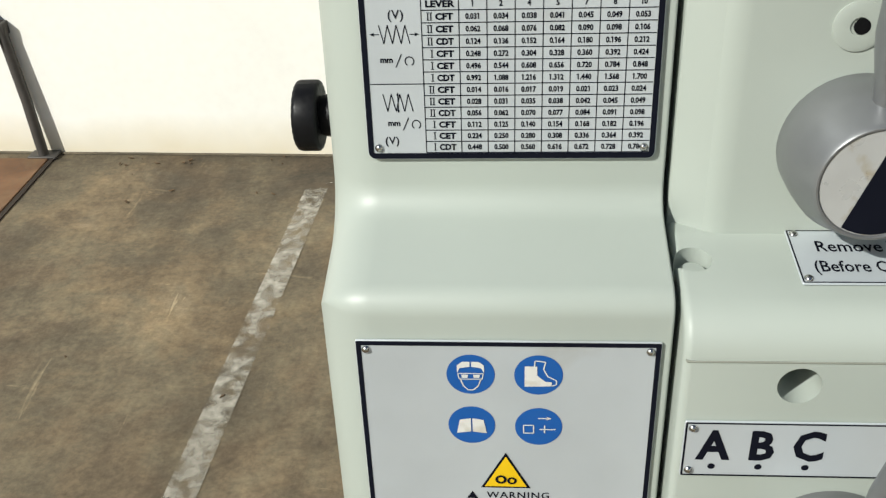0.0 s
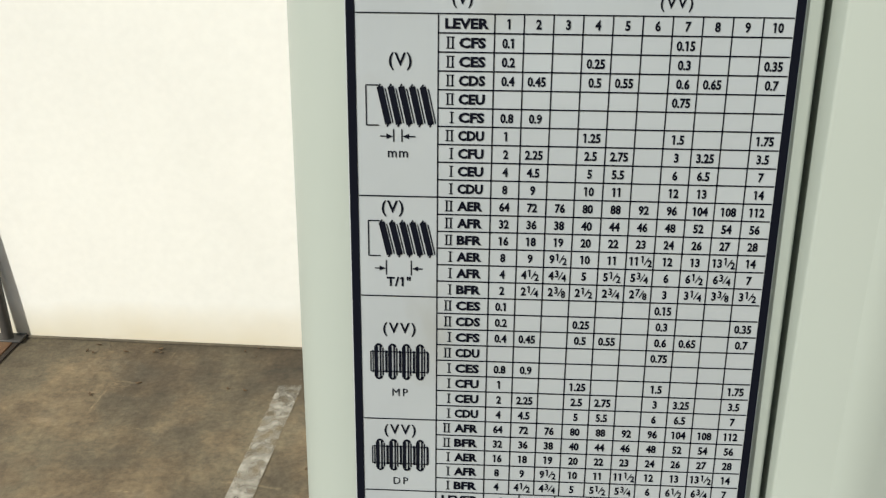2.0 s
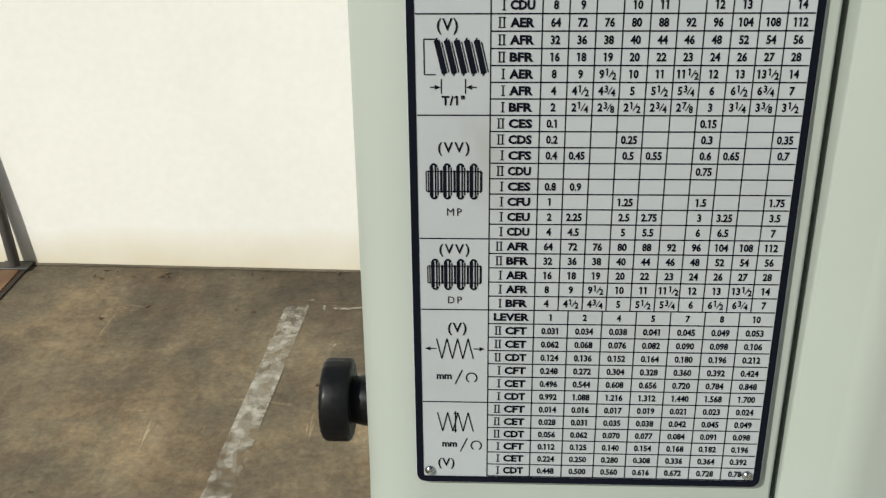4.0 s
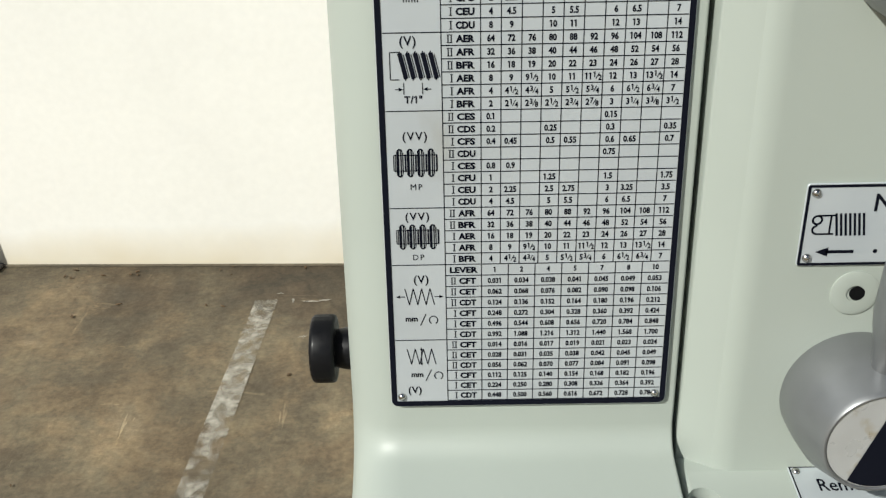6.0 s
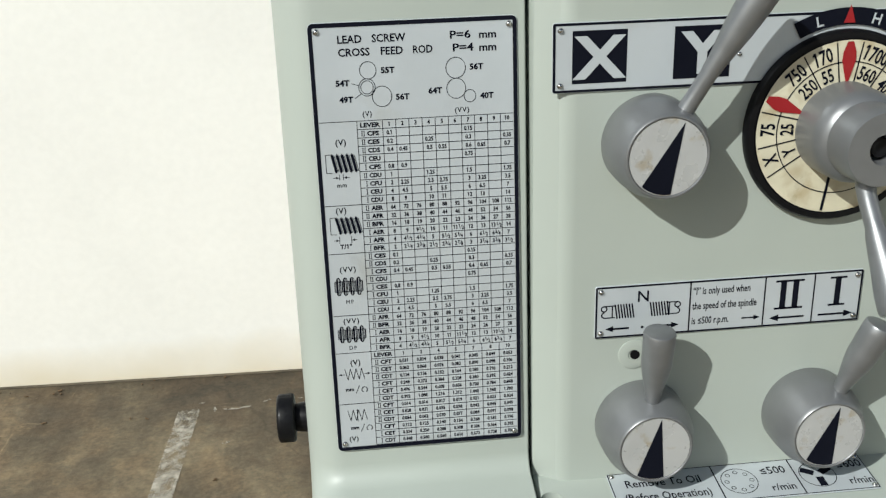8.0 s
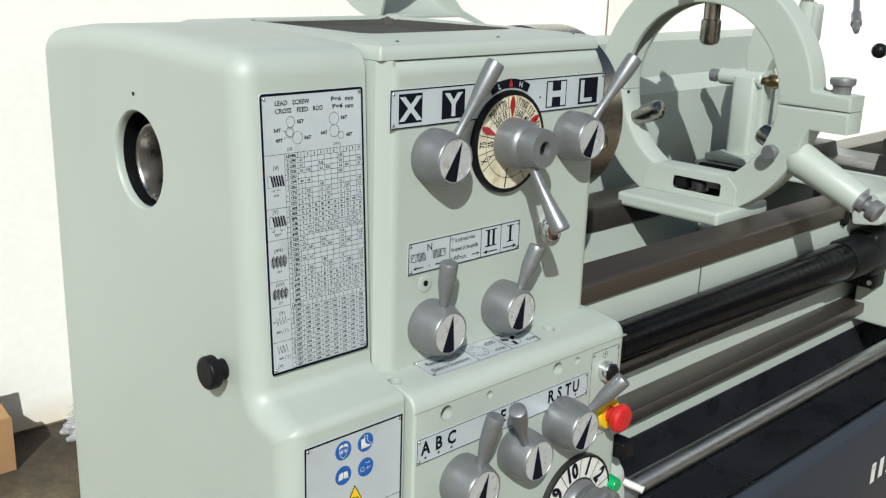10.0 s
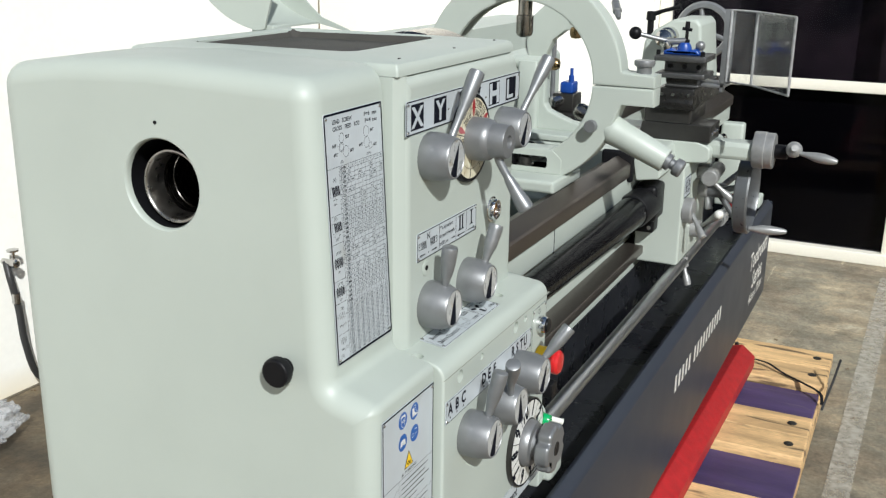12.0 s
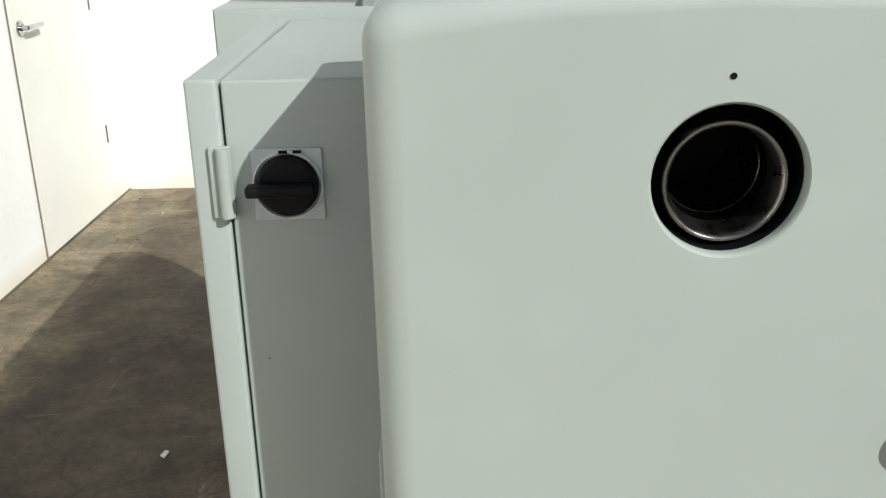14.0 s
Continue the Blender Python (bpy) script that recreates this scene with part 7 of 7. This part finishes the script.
turned(bm, [(0.017, 0), (0.017, 0.035), (0.010, 0.04), (0, 0.04)], aim((1.80, 0.345, 1.325), (-0.5, 0.3, -0.1)), 20)
part("bit", bm, STEEL, holder)
bm = B()
rbox(bm, 1.80, 1.85, 0.31, 0.35, 1.345, 1.378, 0.006)
turned(bm, [(0.008, 1.378), (0.008, 1.395), (0.005, 1.397), (0.005, 1.417), (0, 1.418)], pose(1.82, 0.322, 0), 14)
part("clamp", bm, TOOL_BLUE, holder)

# coolant pipe with its nozzle
COOL_Y = 0.425
coolant = thing("coolant_pipe", (1.95, COOL_Y, 1.243), "bent steel coolant pipe with a grey nozzle on the carriage", "coolant pipe")
bm = B()
tube(bm, smooth_path([(1.95, COOL_Y, 1.244), (1.95, COOL_Y, 1.50), (1.94, COOL_Y - 0.01, 1.66), (1.91, COOL_Y - 0.05, 1.735), (1.86, COOL_Y - 0.10, 1.73), (1.80, 0.225, 1.672), (1.735, 0.18, 1.612)], 6), 0.0075, 14)
part("pipe", bm, LEVER, coolant)
bm = B()
turned(bm, [(0.011, 0), (0.0115, 0.028), (0.0125, 0.030), (0.0125, 0.037), (0.009, 0.040), (0.008, 0.056), (0.0055, 0.058), (0.0055, 0.064), (0, 0.064)], aim((1.735, 0.18, 1.612), (-0.62, -0.36, -0.56)), 20)
part("nozzle", bm, HUB, coolant)

# clear chip guard
shield = thing("chip_guard", (1.83, -0.08, 1.391), "clear folded plastic chip guard on a metal bracket", "chip guard")
plan = [(1.80, -0.122), (1.757, -0.195), (1.60, -0.310)]


def leaf(p, q, z0, z1, t):
    d = (Vector(q) - Vector(p)).normalized()
    s = Vector((-d.y, d.x)) * t
    return [Vector(p) - s, Vector(q) - s, Vector(q) + s, Vector(p) + s]


for p, q in zip(plan, plan[1:]):
    bm = B()
    rprism(bm, leaf(p, q, 0, 0, 0.002), 0, "z", 1.412, 1.600, 0.0006, 0.0006, m=1)
    pane_ob = part("sheet", bm, GUARD, shield, "clear scratched plastic sheet")
    pane_ob.visible_shadow = False
EDGE = mat("frosted_guard_edge", (0.30, 0.30, 0.30), 0.25, vary=0.2, bump=0.0)
for p, q in zip(plan, plan[1:]):
    for z in (1.411, 1.600):
        bm = B()
        tube(bm, [(p[0], p[1], z), (q[0], q[1], z)], 0.0026, 8)
        part("sheet_edge", bm, EDGE, shield)
for p in plan:
    bm = B()
    tube(bm, [(p[0], p[1], 1.411), (p[0], p[1], 1.600)], 0.0035, 8)
    part("sheet_edge", bm, EDGE, shield)
bm = B()
rbox(bm, 1.806, 1.816, -0.118, -0.104, 1.380, 1.600, 0.002)
rbox(bm, 1.806, 1.90, -0.118, -0.05, 1.3905, 1.402, 0.003)
rbox(bm, 1.800, 1.804, -0.132, -0.104, 1.405, 1.602, 0.001)
part("bracket", bm, HUB, shield, "grey metal guard post")

# ---- tailstock ----
tail = thing("tailstock", (2.82, 0.24, 1.232), "pale grey tailstock with silver handwheel and black clamp lever", "tailstock")
TZ = 1.452
bm = B()
rprism(bm, [(0.110, 1.2335), (0.372, 1.2335), (0.372, 1.285), (0.345, 1.310), (0.335, 1.430), (0.300, 1.472), (0.232, 1.512), (0.150, 1.514), (0.134, 1.495), (0.124, 1.400), (0.112, 1.290)], [0.004, 0.004, 0.012, 0.02, 0.02, 0.02, 0.02, 0.015, 0.015, 0.03, 0.01], "x", 2.66, 2.93, 0.012, 0.012, n=4, m=4)
part("body", bm, PAINT, tail)
bm = B()
turned(bm, [(0.034, 0), (0.034, -0.04), (0.030, -0.045), (0.030, -0.09), (0.022, -0.10), (0.012, -0.125), (0, -0.135)], aim((2.66, AX_Y, TZ), (1, 0, 0)), 32)
part("quill", bm, STEEL, tail)
tw = aim((3.10, 0.214, TZ - 0.008), (1, 0, 0))
bm = B()
turned(bm, [(0.090, -0.016), (0.107, -0.016), (0.114, 0.0), (0.107, 0.016), (0.090, 0.016), (0.086, 0.0), (0.090, -0.016)], tw, 56)
twheel = part("handwheel", bm, LEVER, tail, "silver handwheel")
bm = B()
turned(bm, [(0.028, -0.12), (0.028, 0.012), (0, 0.014)], tw, 28)
part("hub", bm, LEVER, twheel)
for k in range(3):
    a = radians(120 * k + 80)
    bm = B()
    tube(bm, [tw @ Vector((0.015 * math.cos(a), 0.015 * math.sin(a), 0.0)), tw @ Vector((0.086 * math.cos(a), 0.086 * math.sin(a), 0.0))], 0.010, 10)
    part("spoke", bm, LEVER, twheel)
bm = B()
turned(bm, [(0.012, -0.07), (0.012, 0.0), (0.017, 0.002), (0.017, 0.030), (0.012, 0.033), (0, 0.034)], pose(2.70, 0.325, 1.502), 16)
tube(bm, [(2.70, 0.325, 1.522), (2.695, 0.28, 1.538), (2.69, 0.23, 1.552), (2.69, 0.218, 1.555)], [0.010, 0.007, 0.008, 0.012], 12)
part("clamp_lever", bm, BLACK, tail)
# black disc paints the darkness inside the oil hole
bm = B()
turned(bm, [(0.009, 0), (0.009, 0.002), (0, 0.002)], aim((2.6560, 0.228, 1.448), (-1, 0, 0)), 16)
part("oil_hole", bm, BLACK, tail)

# ---- pallet, beam, strap ----
pallet = thing("timber_pallet", (1.5, 0.2, 0), "rough pine pallet with purple painted boards under the lathe", "pallet")
PY0, PY1 = -0.415, 0.72
x = 3.19
random.seed(4)
pattern = [(0.185, 0), (0.185, 0), (0.30, 1), (0.165, 0), (0.165, 0), (0.31, 1)]
k = 0
while x > 0.25:
    w, purple = pattern[k % len(pattern)]
    jit = random.uniform(-0.006, 0.006)
    bm = B()
    rbox(bm, x - w, x - 0.006, PY0 + jit + (0.006 if purple else 0), PY1 + jit, 0.0985, 0.122 if purple else 0.155, 0.003 if purple else 0.005, n=2)
    part("board", bm, PURPLE if purple else PINE, pallet, "purple painted board" if purple else "")
    if not purple:
        for y in (PY0 + 0.06, 0.3):
            for dx in (w * 0.5,):
                bm = B()
                turned(bm, [(0.016, 0.1545), (0.0165, 0.157), (0.012, 0.1595), (0.005, 0.160), (0, 0.1585)], pose(x - dx, y + random.uniform(-0.01, 0.01), 0), 12)
                part("nail", bm, DARK_STEEL, pallet)
    x -= w
    k += 1
for y in (PY0 + 0.004, 0.25, PY1 - 0.12):
    bm = B()
    rbox(bm, 0.16, 3.185, y, y + 0.10, 0.022, 0.098, 0.004, n=2)
    part("stringer", bm, PINE, pallet)
for xx in (3.03, 1.5, 0.17):
    bm = B()
    rbox(bm, xx, xx + 0.14, PY0 + 0.002, PY1, 0.001, 0.0215, 0.003, n=2)
    part("base_board", bm, PINE, pallet)
beam = thing("steel_beam", (1.7, -0.05, 0.155), "rough red painted steel skid beam on the pallet", "beam")
bm = B()
rprism(bm, [(-0.052, 0.156), (0.052, 0.156), (0.052, 0.232), (0.0, 0.246), (-0.052, 0.205)], [0.003, 0.003, 0.006, 0.01, 0.008], "x", -2.45, 0.03, 0.003, 0.003, n=3, m=2, mx=pose(2.85, -0.093, 0, 0, 0, -1.2))
part("beam_body", bm, RED_BEAM, beam)
strap = thing("packing_strap", (2.9, -0.3, 0.155), "loose black plastic packing strap on the pallet", "strap")
bm = B()
path = smooth_path([(2.93, -0.14, 0.172), (2.90, -0.20, 0.175), (2.86, -0.26, 0.163), (2.80, -0.34, 0.162), (2.74, -0.41, 0.158), (2.70, -0.424, 0.13)], 8)
for a, b in zip(path, path[1:]):
    d = (b - a).normalized()
    s = d.cross(Vector((0, 0, 1))).normalized() * 0.006
    q = [a - s, b - s, b + s, a + s]
    top = [bm.verts.new(p + Vector((0, 0, 0.0012))) for p in q]
    low = [bm.verts.new(p) for p in q]
    bm.faces.new(top)
    bm.faces.new(low[::-1])
    for i in range(4):
        bm.faces.new((low[i], low[(i + 1) % 4], top[(i + 1) % 4], top[i]))
part("band", bm, BLACK, strap)
bm = B()
tube(bm, [(2.72, -0.425, 0.10), (2.80, -0.45, 0.20), (2.86, -0.462, 0.26)], 0.0045, 6)
part("strap_end", bm, BLACK, strap)

# ---- things along the wall ----
carton = thing("carton", (0.30, 2.36, 0), "brown open cardboard carton on the ground by the wall", "carton", "cartons by the wall")
cmx = pose(0.158, 2.290, 0, 0, 0, -2)
CW, CD, CH = 0.34, 0.150, 0.194
bm = B()
rbox(bm, 0, CW, 0, 0.004, 0.002, CH, 0.001, mx=cmx, n=1)
rbox(bm, 0, CW, CD - 0.004, CD, 0.002, CH, 0.001, mx=cmx, n=1)
rbox(bm, 0, 0.004, 0.0042, CD - 0.0042, 0.002, CH + 0.03, 0.001, mx=cmx, n=1)
rbox(bm, CW - 0.004, CW, 0.0042, CD - 0.0042, 0.002, CH, 0.001, mx=cmx, n=1)
rbox(bm, 0.0042, CW - 0.0042, 0.0042, CD - 0.0042, 0.002, 0.007, 0.001, mx=cmx, n=1)
part("box", bm, CARDBOARD, carton)
for w, m in ((0.085, pose(0, 0.002, CH + 0.001, 14)), (0.085, pose(0, CD - 0.004, CH + 0.001, 84))):
    bm = B()
    rbox(bm, 0.004, CW - 0.004, 0, w, -0.0018, 0.0018, 0.001, mx=cmx @ m, n=1)
    flap = part("flap", bm, CARDBOARD, carton)
    if w and not flap.name.endswith("1"):
        bm = B()
        rbox(bm, 0.055, 0.28, 0.022, 0.062, 0.002, 0.0030, 0.0004, mx=cmx @ m, n=1)
        tape = part("shipping_label", bm, WHITE, flap, "white paper shipping label")
        bm = B()
        for k in range(9):
            x = 0.062 + k * 0.023
            flat(bm, [(x, 0.034, 0.0034), (x + 0.017, 0.034, 0.0034), (x + 0.017, 0.048, 0.0034), (x, 0.048, 0.0034)], cmx @ m)
        part("print", bm, mat("faded_print", (0.28, 0.29, 0.34), 0.7, vary=0.3, scale=90, bump=0.0), tape, kind="stuff")
box_behind = thing("carton", (0.33, 2.49, 0), "small brown cardboard carton with a torn raised flap", "carton", "cartons by the wall")
bm = B()
rbox(bm, 0.245, 0.45, 2.450, 2.535, 0.002, 0.286, 0.002, n=1)
part("box", bm, CARDBOARD, box_behind)
bm = B()
rprism(bm, [(0.285, 0.285), (0.45, 0.285), (0.45, 0.42), (0.352, 0.372)], 0.002, "y", 2.448, 2.4525)
part("flap", bm, CARDBOARD, box_behind)

bundle = thing("wrapped_bundle", (1.0, 2.2, 0), "bundle in crumpled clear plastic wrap on the ground", "bundle")
bm = B()
bmesh.ops.create_icosphere(bm, subdivisions=5, radius=1.0)
for v in bm.verts:
    d = v.co.normalized()
    n = noise.noise(d * 2.5) * 0.22 + abs(noise.noise(Vector((d.x * 6, d.y * 6, d.z * 2)))) * 0.30 + abs(noise.noise(d * 13.0)) * 0.10
    v.co = Vector((1.02 + d.x * 0.30 * (1 + n), 2.27 + d.y * 0.15 * (1 + n), 0.088 + d.z * 0.085 * (1 + n)))
    v.co.z = max(v.co.z, 0.002)
part("wrap", bm, CLEAR_WRAP, bundle, sharp=60)

hose = thing("wall_hose", (1.7, 2.5, 0), "black hose on a wall tap, hanging to the ground", "hose")
bm = B()
tube(bm, smooth_path([(1.600, 2.500, 0.56), (1.585, 2.47, 0.50), (1.595, 2.455, 0.38), (1.605, 2.45, 0.22), (1.65, 2.44, 0.07), (1.80, 2.42, 0.016), (2.05, 2.36, 0.015), (2.35, 2.38, 0.015)], 8), 0.014, 12)
part("hose_body", bm, HOSE, hose)
bm = B()
turned(bm, [(0.012, 0), (0.012, 0.05), (0.018, 0.052), (0.018, 0.075), (0.010, 0.08), (0, 0.08)], aim((1.60, wall_y(1.6), 0.56), (0, -1, 0)), 20)
turned(bm, [(0.006, 0), (0.006, 0.04), (0.022, 0.042), (0.022, 0.05), (0, 0.051)], aim((1.60, wall_y(1.6) - 0.06, 0.565), (0, 0, 1)), 16)
part("tap", bm, STEEL, hose)
bm = B()
turned(bm, [(0.016, -0.02), (0.016, 0.02)], aim((1.59, 2.455, 0.42), (0.02, 0, 1)), 14)
part("hose_clip", bm, STEEL, hose)

PX, PY = -1.545, 2.572
stub = thing("pipe_stand", (PX, PY, 0), "dark steel pipe post with bracket on the wall foot", "pipe")
bm = B()
tube(bm, [(PX, PY, 0.004), (PX - 0.015, PY + 0.010, 0.20), (PX - 0.045, PY + 0.020, 0.47)], 0.018, 16)
part("post", bm, PIPE, stub)
bm = B()
tube(bm, [(PX - 0.07, PY - 0.01, 0.40), (PX - 0.045, PY + 0.02, 0.465), (PX - 0.09, PY + 0.035, 0.52)], 0.015, 12)
rbox(bm, PX - 0.065, PX - 0.025, PY + 0.005, PY + 0.055, 0.43, 0.475, 0.004)
part("bracket", bm, PIPE, stub)
bm = B()
rbox(bm, PX - 0.05, PX + 0.05, PY - 0.022, PY + 0.035, 0.003, 0.013, 0.003)
part("foot_plate", bm, PIPE, stub)

cover_plate = thing("drain_cover", (-1.7, 2.4, 0), "rusty steel cover plate set in the concrete", "drain cover")
bm = B()
rprism(bm, [(-2.6, 2.10), (-1.522, 2.10), (-1.522, 2.55), (-2.6, 2.58)], 0.004, "z", 0.001, 0.008, 0, 0.002, n=2, m=2)
part("plate", bm, RUST, cover_plate)
bm = B()
rprism(bm, [(-1.519, 2.09), (-1.503, 2.09), (-1.503, 2.56), (-1.519, 2.56)], 0, "z", 0.001, 0.005)
part("gap", bm, mat("dirt_gap", (0.03, 0.02, 0.012), 0.9, vary=0.3), cover_plate)

# litter and leaves on the concrete
SCRAP = (1.98, 1.39)
scrap = thing("paper_scrap", (1.5, 1.3, 0), "small torn white paper scrap on the ground", "litter")
bm = B()
rprism(bm, [(SCRAP[0] - 0.022, SCRAP[1] - 0.006), (SCRAP[0] + 0.018, SCRAP[1] - 0.012), (SCRAP[0] + 0.026, SCRAP[1] + 0.004), (SCRAP[0] - 0.006, SCRAP[1] + 0.012)], 0.002, "z", 0.002, 0.006, 0, 0.001, n=2, m=1)
part("paper", bm, WHITE, scrap)
random.seed(11)
LEAF = mat("dry_leaf_brown", (0.10, 0.06, 0.028), 0.8, vary=0.3, bump=0.2)
bm = B()
for k in range(150):
    if k < 90:
        x = random.uniform(-2.6, 4.8)
        y = wall_y(x) - 0.02 - random.expovariate(9.0)
    else:
        x, y = random.uniform(-2.2, 4.6), random.uniform(-1.2, 2.3)
    w, a = random.uniform(0.003, 0.011), random.uniform(0, 180)
    m = pose(x, y, 0.004, random.uniform(-12, 12), random.uniform(-12, 12), a)
    rprism(bm, [(-w, -w * 0.3), (w * 0.2, -w * 0.5), (w, 0), (w * 0.1, w * 0.45)], 0, "z", 0, 0.0025, mx=m)
tagged(part("leaf_litter", bm, LEAF, label="scattered dry leaf crumbs and grit on the concrete", kind="stuff"), category="litter")
